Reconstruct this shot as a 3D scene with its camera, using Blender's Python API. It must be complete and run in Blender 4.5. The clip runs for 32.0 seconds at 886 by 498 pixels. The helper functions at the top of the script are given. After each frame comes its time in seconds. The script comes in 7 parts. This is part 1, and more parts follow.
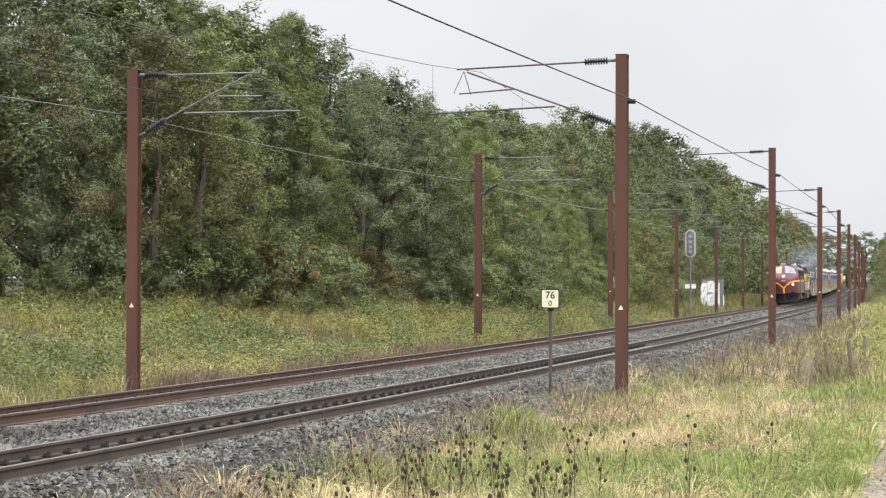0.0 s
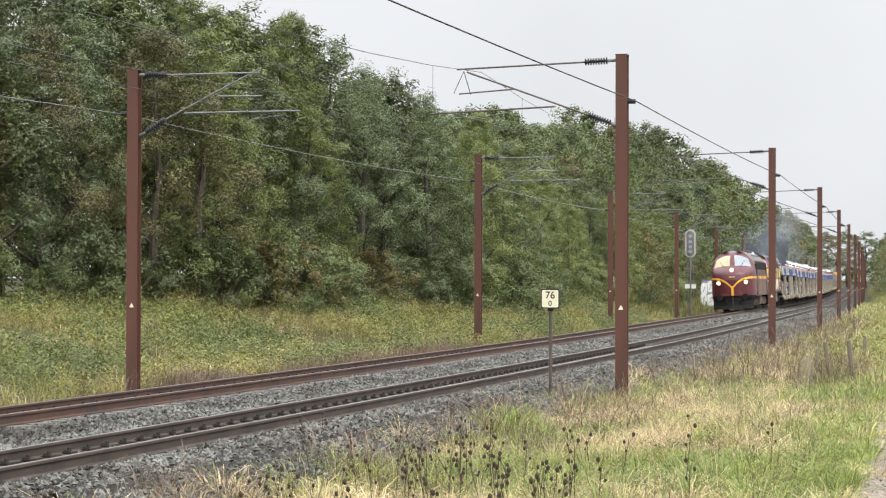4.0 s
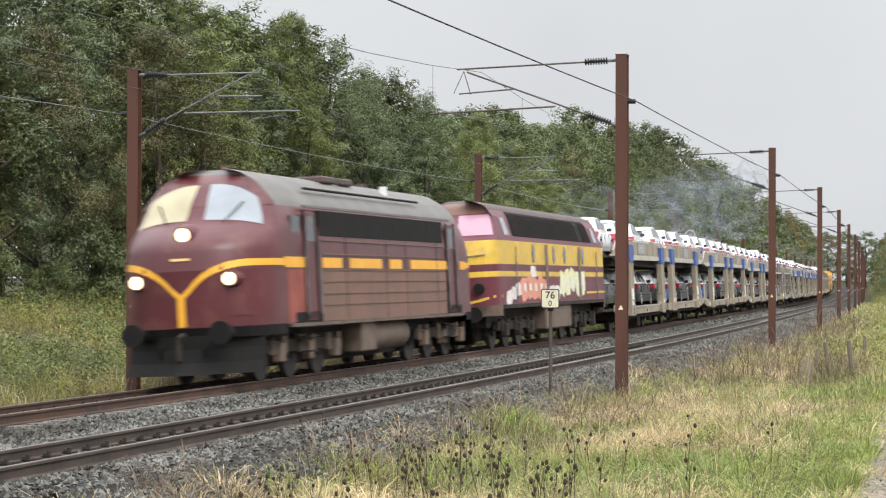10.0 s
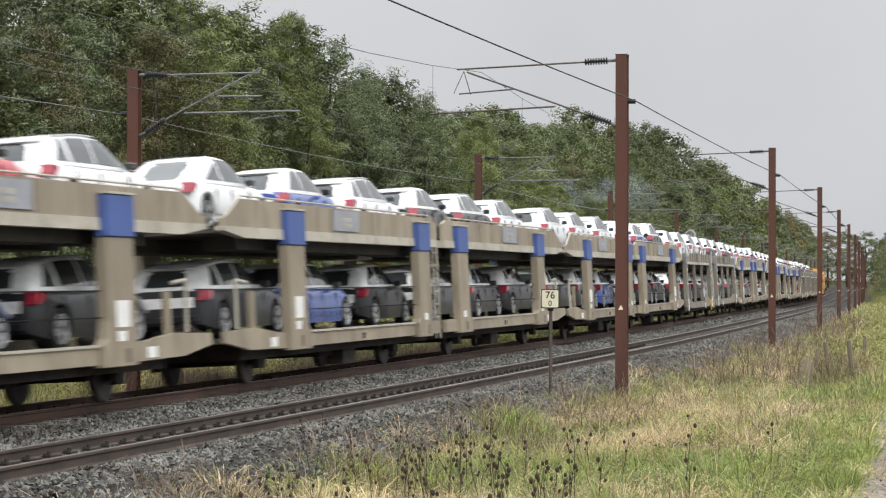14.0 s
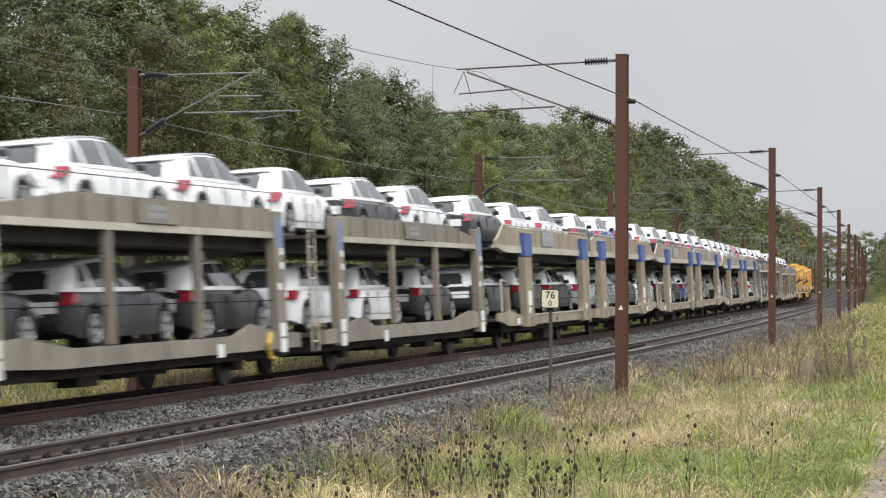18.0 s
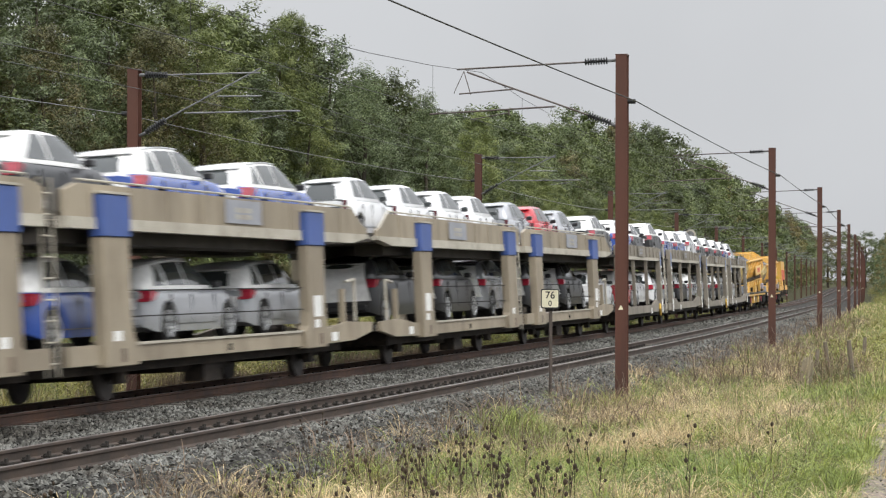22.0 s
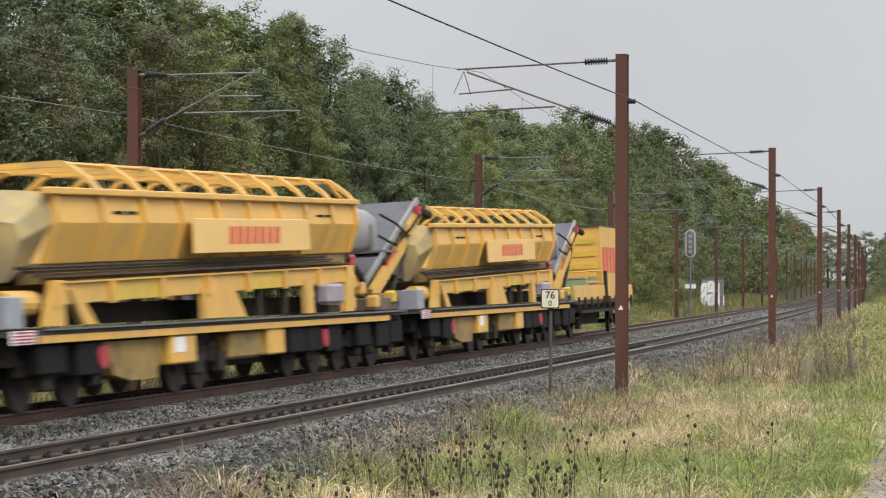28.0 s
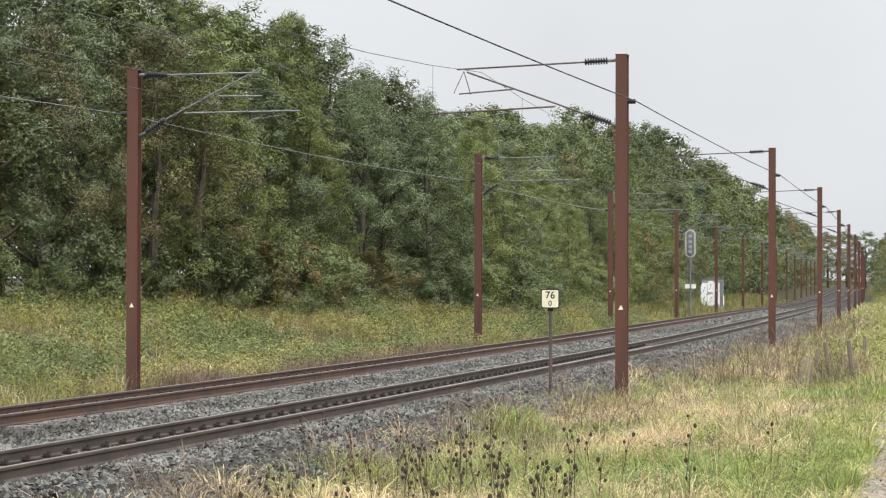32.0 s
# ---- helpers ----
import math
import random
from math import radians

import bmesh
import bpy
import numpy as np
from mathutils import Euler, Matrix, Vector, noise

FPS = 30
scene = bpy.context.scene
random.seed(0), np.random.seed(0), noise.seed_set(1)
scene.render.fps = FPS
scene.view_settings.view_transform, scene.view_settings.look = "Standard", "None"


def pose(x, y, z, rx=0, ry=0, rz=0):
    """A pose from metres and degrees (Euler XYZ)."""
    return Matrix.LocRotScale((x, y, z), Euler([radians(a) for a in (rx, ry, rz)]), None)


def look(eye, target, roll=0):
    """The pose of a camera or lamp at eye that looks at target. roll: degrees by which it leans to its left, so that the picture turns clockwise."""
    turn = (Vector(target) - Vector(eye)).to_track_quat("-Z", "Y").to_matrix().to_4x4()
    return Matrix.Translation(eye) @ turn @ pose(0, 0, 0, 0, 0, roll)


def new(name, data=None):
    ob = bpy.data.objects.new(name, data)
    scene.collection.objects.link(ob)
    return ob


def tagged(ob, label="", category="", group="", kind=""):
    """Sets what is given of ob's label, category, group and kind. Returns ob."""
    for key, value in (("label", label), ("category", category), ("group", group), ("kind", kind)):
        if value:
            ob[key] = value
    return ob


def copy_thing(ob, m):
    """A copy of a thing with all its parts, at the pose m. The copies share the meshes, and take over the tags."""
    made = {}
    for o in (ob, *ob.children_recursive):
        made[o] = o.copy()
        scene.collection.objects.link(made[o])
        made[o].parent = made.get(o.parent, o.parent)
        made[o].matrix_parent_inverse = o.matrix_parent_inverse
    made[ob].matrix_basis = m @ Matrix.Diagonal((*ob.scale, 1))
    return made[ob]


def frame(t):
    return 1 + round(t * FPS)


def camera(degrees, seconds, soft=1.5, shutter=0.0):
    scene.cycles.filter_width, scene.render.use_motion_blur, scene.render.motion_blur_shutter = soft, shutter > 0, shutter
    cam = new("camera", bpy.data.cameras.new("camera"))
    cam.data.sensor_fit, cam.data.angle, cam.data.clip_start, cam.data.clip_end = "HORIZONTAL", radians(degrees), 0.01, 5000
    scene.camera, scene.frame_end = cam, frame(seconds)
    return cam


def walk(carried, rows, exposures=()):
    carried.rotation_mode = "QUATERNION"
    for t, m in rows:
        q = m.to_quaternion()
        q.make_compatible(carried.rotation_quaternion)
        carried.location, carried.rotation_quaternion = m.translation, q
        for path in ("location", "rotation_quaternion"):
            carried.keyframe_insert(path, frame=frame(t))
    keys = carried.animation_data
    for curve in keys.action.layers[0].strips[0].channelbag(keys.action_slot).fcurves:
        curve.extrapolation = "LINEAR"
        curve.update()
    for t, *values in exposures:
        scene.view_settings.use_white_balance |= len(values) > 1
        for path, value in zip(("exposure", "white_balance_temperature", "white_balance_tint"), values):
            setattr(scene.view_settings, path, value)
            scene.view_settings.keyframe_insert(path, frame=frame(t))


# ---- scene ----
# Metres; the camera stands at x = 0, y = 0 beside a double-track line. s runs along the far track, off to its right.
EYE = (0.0, 0.0, 2.0999)
PSI, TILT = 0.287607, 0.012011
cam = camera(22.303, 32.0, soft=1.2, shutter=0.5)
AIM = (EYE[0] - math.sin(PSI) * math.cos(TILT), EYE[1] + math.cos(PSI) * math.cos(TILT), EYE[2] + math.sin(TILT))
STAND = look(EYE, AIM, 0.1404)
walk(cam, [(0.0, STAND), (32.0, STAND)],
     exposures=[(0.0, 0.25), (8.0, 0.24), (12.0, -0.15), (25.0, -0.2), (28.0, -0.22), (29.0, -0.12), (30.0, -0.2), (31.0, -0.12), (32.0, 0.15)])

# ---- sky and light: a bright overcast day ----
world = bpy.data.worlds.new("sky")
scene.world = world
world.use_nodes = True
wn, wl = world.node_tree.nodes, world.node_tree.links
bg = wn["Background"]
sky = wn.new("ShaderNodeTexSky")
sky.sky_type, sky.sun_disc, sky.sun_elevation, sky.sun_rotation = "NISHITA", False, radians(48), radians(135)
sky.air_density, sky.dust_density, sky.ozone_density = 1.0, 4.0, 1.0
grey = wn.new("ShaderNodeHueSaturation")
grey.inputs["Saturation"].default_value = 0.12
cloud = wn.new("ShaderNodeMix")
cloud.data_type = "RGBA"
cloud.inputs["Factor"].default_value = 0.85
cloud.inputs["B"].default_value = (6.1, 6.25, 6.5, 1)
# an overcast sky is about three times brighter overhead than at the horizon
way = wn.new("ShaderNodeTexCoord")
axis = wn.new("ShaderNodeSeparateXYZ")
high = wn.new("ShaderNodeMapRange")
high.inputs["From Min"].default_value, high.inputs["From Max"].default_value = 0.12, 0.75
high.inputs["To Min"].default_value, high.inputs["To Max"].default_value = 1.0, 3.5
wl.new(way.outputs["Generated"], axis.inputs["Vector"])
wl.new(axis.outputs["Z"], high.inputs["Value"])
veil = wn.new("ShaderNodeTexNoise")
veil.inputs["Scale"].default_value, veil.inputs["Detail"].default_value = 5.0, 5
wl.new(way.outputs["Generated"], veil.inputs["Vector"])
thick = wn.new("ShaderNodeMapRange")
thick.inputs["To Min"].default_value, thick.inputs["To Max"].default_value = 0.86, 1.08
wl.new(veil.outputs["Fac"], thick.inputs["Value"])
both = wn.new("ShaderNodeMath")
both.operation = "MULTIPLY"
wl.new(high.outputs["Result"], both.inputs[0])
wl.new(thick.outputs["Result"], both.inputs[1])
lift = wn.new("ShaderNodeVectorMath")
lift.operation = "SCALE"
wl.new(sky.outputs["Color"], grey.inputs["Color"])
wl.new(grey.outputs["Color"], cloud.inputs["A"])
wl.new(cloud.outputs["Result"], lift.inputs[0])
wl.new(both.outputs["Value"], lift.inputs["Scale"])
wl.new(lift.outputs["Vector"], bg.inputs["Color"])
bg.inputs["Strength"].default_value = 0.13
sun = new("sun", bpy.data.lights.new("sun", "SUN"))
sun.data.energy, sun.data.angle, sun.data.color = 1.5, radians(30), (1.0, 0.96, 0.9)
sun.matrix_world = look((0, 0, 60), (-38, 38, 0))

# ---- the line in plan ----
SPACING, CANT = 4.078, 0.081
SG = np.arange(-500.0, 1501.0)
KAPPA = np.interp(SG, [-1, 0, 80, 160, 260, 360, 460, 700], [0, 0.000949, 0.000635, 0.000041, 0.000064, 0.000039, -0.000011, 0.0])
TH = np.cumsum(KAPPA)
TH -= np.interp(0.0, SG, TH)
LX = -np.concatenate([[0], np.cumsum((np.sin(TH[1:]) + np.sin(TH[:-1])) / 2)])
LY = np.concatenate([[0], np.cumsum((np.cos(TH[1:]) + np.cos(TH[:-1])) / 2)])
LX += -15.972 - np.interp(0.0, SG, LX)
LY -= np.interp(0.0, SG, LY)


RISE = np.interp(SG, [55, 110, 170, 230, 280, 350, 450, 600, 900], [0, -0.08, -0.34, -0.66, -0.86, -1.0, -1.0, -0.85, -0.6])
RISE = np.convolve(np.pad(RISE, 20, "edge"), np.ones(41) / 41, "valid")


def level(s):
    """Height of the rail tops along the line, which dips gently far off."""
    return np.interp(s, SG, RISE)


def at(s, off=0.0, z=0.0):
    h = np.interp(s, SG, TH)
    return Vector((float(np.interp(s, SG, LX) + off * np.cos(h)), float(np.interp(s, SG, LY) + off * np.sin(h)), float(z + level(s))))


def at_all(s, off, z):
    h = np.interp(s, SG, TH)
    return np.stack([np.interp(s, SG, LX) + off * np.cos(h), np.interp(s, SG, LY) + off * np.sin(h), z + level(s)], -1)


def upright(s, off=0.0, z=0.0, turn=0.0):
    """Pose on the line: x to its right, y along it, z up."""
    return Matrix.Translation(at(s, off, z)) @ pose(0, 0, 0, 0, 0, math.degrees(float(np.interp(s, SG, TH))) + turn)


LEAN = math.degrees(math.atan(CANT / 1.507))


def on_track(s, x=0.0, z=0.0, pitch=0.0):
    """Pose of a vehicle on the far track, canted with it."""
    return upright(s) @ pose(0, 0, 0, 0, -LEAN, 0) @ pose(x, 0, z, pitch, 0, 0)


def land(s, off):
    """Height of the bare ground."""
    s, off = np.asarray(s, float), np.asarray(off, float)
    edge = np.interp(s, [-50, 40, 70, 90, 105, 140, 400], [24, 22, 16, 11, 8.0, 7.5, 8.5])
    rise = np.interp(s, [-50, 60, 90, 110, 160, 400], [1.15, 1.15, 0.95, 0.55, 0.3, 0.3])
    left = np.interp((-off - 2.6) / (edge - 2.6), [0, 0.12, 0.3, 0.6, 1.0, 1.6, 6], [-0.32, -0.75, -0.65, 0.15, 1, 1.25, 1.5])
    left = np.where(left > 0, left * rise, left)
    right = np.interp(off, [6.4, 7.4, 9, 11.2, 12.6, 16, 40], [-0.34, -0.62, -0.62, -0.42, -0.40, -0.40, 0.2])
    return np.where(off < -2.6, left, np.where(off > 6.4, right, -0.31))
# ---- materials ----
def mat(name, c1, c2=None, scale=2.0, rough=0.7, metal=0.0, bump=0.15, fine=60.0, vary=0.0, island=0.0, glow=None, power=0.0, streak=0.0, dirt=None, coat=0.0, far=0.01):
    m = bpy.data.materials.new(name)
    m.use_nodes = True
    n, k = m.node_tree.nodes, m.node_tree.links
    b = n["Principled BSDF"]
    tc = n.new("ShaderNodeTexCoord")
    src = tc.outputs["Object"]
    if streak:
        mp = n.new("ShaderNodeMapping")
        mp.inputs["Scale"].default_value = (1, 1, streak)
        k.new(src, mp.inputs["Vector"])
        src = mp.outputs["Vector"]
    c2 = c2 or tuple(v * 0.75 for v in c1)
    n1 = n.new("ShaderNodeTexNoise")
    n1.inputs["Scale"].default_value, n1.inputs["Detail"].default_value = scale, 4
    k.new(src, n1.inputs["Vector"])
    r1 = n.new("ShaderNodeMapRange")
    r1.inputs["From Min"].default_value, r1.inputs["From Max"].default_value = 0.35, 0.65
    k.new(n1.outputs["Fac"], r1.inputs["Value"])
    mix = n.new("ShaderNodeMix")
    mix.data_type = "RGBA"
    mix.inputs["A"].default_value, mix.inputs["B"].default_value = (*c1, 1), (*c2, 1)
    k.new(r1.outputs["Result"], mix.inputs["Factor"])
    col = mix.outputs["Result"]
    n2 = n.new("ShaderNodeTexNoise")
    n2.inputs["Scale"].default_value, n2.inputs["Detail"].default_value = fine, 3
    k.new(tc.outputs["Object"], n2.inputs["Vector"])
    if dirt:
        r2 = n.new("ShaderNodeMapRange")
        r2.inputs["From Min"].default_value, r2.inputs["From Max"].default_value, r2.inputs["To Max"].default_value = 0.48, 0.75, 0.8
        n3 = n.new("ShaderNodeTexNoise")
        n3.inputs["Scale"].default_value, n3.inputs["Detail"].default_value = scale * 3.1, 6
        k.new(src, n3.inputs["Vector"])
        k.new(n3.outputs["Fac"], r2.inputs["Value"])
        md = n.new("ShaderNodeMix")
        md.data_type = "RGBA"
        md.inputs["B"].default_value = (*dirt, 1)
        k.new(r2.outputs["Result"], md.inputs["Factor"])
        k.new(col, md.inputs["A"])
        col = md.outputs["Result"]
    for amount, node, out in ((vary, "ShaderNodeObjectInfo", "Random"), (island, "ShaderNodeNewGeometry", "Random Per Island"), (0.25, None, None)):
        if not amount:
            continue
        hs = n.new("ShaderNodeHueSaturation")
        mr = n.new("ShaderNodeMapRange")
        mr.inputs["To Min"].default_value, mr.inputs["To Max"].default_value = 1 - amount, 1 + amount
        k.new(n.new(node).outputs[out] if node else n2.outputs["Fac"], mr.inputs["Value"])
        k.new(mr.outputs["Result"], hs.inputs["Value"])
        k.new(col, hs.inputs["Color"])
        col = hs.outputs["Color"]
    k.new(col, b.inputs["Base Color"])
    b.inputs["Roughness"].default_value, b.inputs["Metallic"].default_value = rough, metal
    b.inputs["Coat Weight"].default_value = coat
    if bump:
        bp = n.new("ShaderNodeBump")
        bp.inputs["Strength"].default_value, bp.inputs["Distance"].default_value = bump, far
        k.new(n2.outputs["Fac"], bp.inputs["Height"])
        k.new(bp.outputs["Normal"], b.inputs["Normal"])
    if glow:
        b.inputs["Emission Color"].default_value, b.inputs["Emission Strength"].default_value = (*glow, 1), power
    return m


def leafy(name, c1, c2, vary=0.25, island=0.45, scale=0.5, through_light=0.35):
    """Leaves and blades: two-tone, varied leaf by leaf, letting some light through."""
    m = mat(name, c1, c2, scale, 0.55, bump=0.0, fine=9.0, vary=vary, island=island)
    n, k = m.node_tree.nodes, m.node_tree.links
    b, out = n["Principled BSDF"], n["Material Output"]
    tr = n.new("ShaderNodeBsdfTranslucent")
    k.new(b.inputs["Base Color"].links[0].from_socket, tr.inputs["Color"])
    ms = n.new("ShaderNodeMixShader")
    ms.inputs["Fac"].default_value = through_light
    k.new(b.outputs["BSDF"], ms.inputs[1])
    k.new(tr.outputs["BSDF"], ms.inputs[2])
    k.new(ms.outputs["Shader"], out.inputs["Surface"])
    return m


def glass(name, tint, rough=0.05, through=0.0):
    """Window glass: dark and glossy, as seen from outside by day."""
    m = mat(name, tint, tuple(v * 0.8 for v in tint), 1.0, rough, bump=0.0)
    m.node_tree.nodes["Principled BSDF"].inputs["Specular IOR Level"].default_value = 0.8
    return m


M = dict(
    soil=mat("verge_soil", (0.05, 0.042, 0.022), (0.03, 0.038, 0.012), 0.35, 0.95, bump=0.6, fine=6, dirt=(0.08, 0.065, 0.035), far=0.08),
    path=mat("gravel_path", (0.24, 0.20, 0.165), (0.175, 0.15, 0.122), 0.8, 0.9, bump=0.7, fine=45, dirt=(0.13, 0.12, 0.08), far=0.02),
    ballast_bed=mat("ballast_bed", (0.05, 0.046, 0.042), (0.028, 0.025, 0.022), 6, 0.9, bump=1.0, fine=14, far=0.05),
    stone=mat("ballast_stone", (0.138, 0.138, 0.126), (0.062, 0.058, 0.05), 0.7, 0.85, bump=0.2, fine=70, island=0.75),
    rail=mat("rusty_rail", (0.085, 0.045, 0.03), (0.05, 0.032, 0.026), 1.5, 0.75, 0.2, fine=30, dirt=(0.11, 0.055, 0.03)),
    greyrail=mat("dark_grey_brown_rail", (0.075, 0.056, 0.044), (0.045, 0.035, 0.029), 1.5, 0.8, 0.2, fine=30, dirt=(0.075, 0.05, 0.035)),
    railtop=mat("worn_rail_top", (0.20, 0.17, 0.155), (0.13, 0.10, 0.09), 0.6, 0.4, 0.7, bump=0.05),
    concrete=mat("sleeper_concrete", (0.20, 0.185, 0.165), (0.12, 0.11, 0.098), 3, 0.9, vary=0.2),
    mast=mat("brown_mast_paint", (0.095, 0.036, 0.022), (0.07, 0.027, 0.017), 0.8, 0.8, streak=0.15, dirt=(0.05, 0.025, 0.018), vary=0.1),
    galv=mat("galvanised_steel", (0.21, 0.215, 0.215), (0.14, 0.14, 0.14), 4, 0.55, 0.4),
    armtube=mat("weathered_arm_tube", (0.115, 0.095, 0.082), (0.075, 0.062, 0.055), 4, 0.65, 0.25),
    insul=mat("dark_insulator", (0.014, 0.015, 0.015), (0.01, 0.01, 0.011), 4, 0.65),
    feeder=mat("aluminium_feeder", (0.22, 0.225, 0.23), (0.16, 0.16, 0.16), 1, 0.7, 0.2, bump=0),
    wire=mat("copper_wire", (0.05, 0.05, 0.05), (0.035, 0.035, 0.033), 1, 0.6, 0.3, bump=0),
    cream=mat("cream_sign", (0.72, 0.68, 0.50), (0.66, 0.62, 0.45), 5, 0.5, bump=0.05),
    ink=mat("black_ink", (0.012, 0.012, 0.012), (0.018, 0.018, 0.018), 5, 0.5, bump=0),
    bark=mat("bark", (0.07, 0.055, 0.04), (0.04, 0.033, 0.025), 3, 0.95, bump=0.6, fine=12, vary=0.2, far=0.04),
    oak=leafy("oak_leaves", (0.125, 0.150, 0.048), (0.080, 0.104, 0.036), 0.32, 0.55, 0.25, 0.25),
    willow=leafy("willow_leaves", (0.135, 0.168, 0.074), (0.094, 0.122, 0.053), 0.28, 0.55, 0.3, 0.25),
    bright=leafy("bright_leaves", (0.185, 0.210, 0.06), (0.135, 0.165, 0.048), 0.2, 0.45, 0.3, 0.3),
    rust=leafy("autumn_leaves", (0.19, 0.145, 0.05), (0.13, 0.13, 0.045), 0.25, 0.5, 0.4),
    grass=leafy("green_blades", (0.335, 0.355, 0.095), (0.165, 0.23, 0.055), 0.0, 0.6, 0.9, 0.4),
    straw=leafy("straw_blades", (0.68, 0.55, 0.32), (0.47, 0.35, 0.185), 0.0, 0.5, 0.8, 0.3),
    herb=leafy("herb_leaves", (0.23, 0.25, 0.06), (0.26, 0.215, 0.075), 0.0, 0.45, 0.25, 0.35),
    weed=leafy("brown_weed", (0.20, 0.135, 0.085), (0.115, 0.08, 0.052), 0.0, 0.4, 0.5, 0.15),
    fresh=leafy("fresh_blades", (0.255, 0.295, 0.08), (0.155, 0.20, 0.05), 0.0, 0.55, 0.6, 0.4),
    banked=leafy("bank_blades", (0.28, 0.235, 0.08), (0.13, 0.155, 0.04), 0.0, 0.55, 0.35, 0.3),
    pole=mat("brown_pole", (0.085, 0.066, 0.055), (0.06, 0.048, 0.04), 3, 0.8),
    turning=leafy("turning_leaves", (0.140, 0.118, 0.042), (0.085, 0.088, 0.031), 0.25, 0.6, 0.3, 0.25),
    seed=mat("dark_seed_head", (0.05, 0.031, 0.017), (0.028, 0.019, 0.012), 8, 0.9),
    deadwood=mat("split_dead_wood", (0.30, 0.25, 0.165), (0.15, 0.125, 0.085), 6, 0.9, streak=0.15, bump=0.5, far=0.02),
    post=mat("grey_wood", (0.20, 0.165, 0.12), (0.11, 0.092, 0.068), 4, 0.9, streak=0.1),
)
for name in ("soil", "path", "ballast_bed", "stone"):
    M[name].node_tree.nodes["Principled BSDF"].inputs["Specular IOR Level"].default_value = 0.15
# ---- mesh helpers ----
def mesh_of(name, bm, material, smooth=False, bevel=0.0):
    if bevel:
        bmesh.ops.bevel(bm, geom=[e for e in bm.edges], offset=bevel, segments=1, affect="EDGES", clamp_overlap=True)
    me = bpy.data.meshes.new(name)
    bm.to_mesh(me)
    bm.free()
    me.materials.append(material)
    if smooth:
        me.polygons.foreach_set("use_smooth", [True] * len(me.polygons))
        me.set_sharp_from_angle(angle=radians(38))
    return me


def part(name, bm, material, parent, label="", smooth=False, bevel=0.0, m=None):
    """One mesh object under a thing or a part."""
    me = bm if isinstance(bm, bpy.types.Mesh) else mesh_of(name, bm, material, smooth, bevel)
    ob = new(name, me)
    ob.parent = parent
    if m is not None:
        ob.matrix_basis = m
    return tagged(ob, label)


def thing(name, m, label, category, group="", kind=""):
    ob = new(name)
    ob.empty_display_size = 0.2
    ob.matrix_basis = m
    return tagged(ob, label, category, group, kind)


def box(bm, x0, x1, y0, y1, z0, z1):
    v = [bm.verts.new(c) for c in ((x0, y0, z0), (x1, y0, z0), (x1, y1, z0), (x0, y1, z0), (x0, y0, z1), (x1, y0, z1), (x1, y1, z1), (x0, y1, z1))]
    for f in ((3, 2, 1, 0), (4, 5, 6, 7), (0, 1, 5, 4), (1, 2, 6, 5), (2, 3, 7, 6), (3, 0, 4, 7)):
        bm.faces.new([v[i] for i in f])
    return bm


def boxes(*rows):
    bm = bmesh.new()
    for r in rows:
        box(bm, *r)
    return bm


def tube(bm, a, b, r, r2=None, n=8):
    a, b = Vector(a), Vector(b)
    r2 = r if r2 is None else r2
    q = (b - a).to_track_quat("Z", "Y").to_matrix()
    rings = []
    for p, rad in ((a, r), (b, r2)):
        rings.append([bm.verts.new(p + q @ Vector((rad * math.cos(2 * math.pi * i / n), rad * math.sin(2 * math.pi * i / n), 0))) for i in range(n)])
    for i in range(n):
        bm.faces.new((rings[0][i], rings[0][(i + 1) % n], rings[1][(i + 1) % n], rings[1][i]))
    bm.faces.new(rings[0][::-1])
    bm.faces.new(rings[1])
    return bm


def tubes(*rows, n=8):
    bm = bmesh.new()
    for r in rows:
        tube(bm, *r, n=n)
    return bm


def loft(bm, rings, close=True, caps=True):
    """Skin over rings of equally many points."""
    vs = [[bm.verts.new(p) for p in ring] for ring in rings]
    n = len(vs[0])
    for a, b in zip(vs, vs[1:]):
        for i in range(n if close else n - 1):
            bm.faces.new((a[i], a[(i + 1) % n], b[(i + 1) % n], b[i]))
    if caps and close:
        bm.faces.new(vs[0][::-1])
        bm.faces.new(vs[-1])
    return bm


def slab(bm, pts, axis, d0, d1):
    """A plate: an outline of (a, b) points, thick along an axis. x: (y, z); y: (x, z); z: (x, y)."""
    def put(a, b, d):
        return {"x": (d, a, b), "y": (a, d, b), "z": (a, b, d)}[axis]
    loft(bm, [[put(a, b, d0) for a, b in pts], [put(a, b, d1) for a, b in pts]])
    bmesh.ops.recalc_face_normals(bm, faces=bm.faces)
    return bm


def soup(name, verts, faces, material, smooth=False):
    me = bpy.data.meshes.new(name)
    me.from_pydata(verts, [], faces)
    me.materials.append(material)
    if smooth:
        me.polygons.foreach_set("use_smooth", [True] * len(me.polygons))
    return me


def tri_soup(name, v, per, material):
    """A mesh out of an array of faces: (n, per, 3) corners, not shared."""
    n = len(v)
    me = bpy.data.meshes.new(name)
    me.vertices.add(n * per)
    me.vertices.foreach_set("co", v.reshape(-1).astype(np.float32))
    me.loops.add(n * per)
    me.loops.foreach_set("vertex_index", np.arange(n * per, dtype=np.int32))
    me.polygons.add(n)
    me.polygons.foreach_set("loop_start", np.arange(0, n * per, per, dtype=np.int32))
    me.update(calc_edges=True)
    me.materials.append(material)
    return me


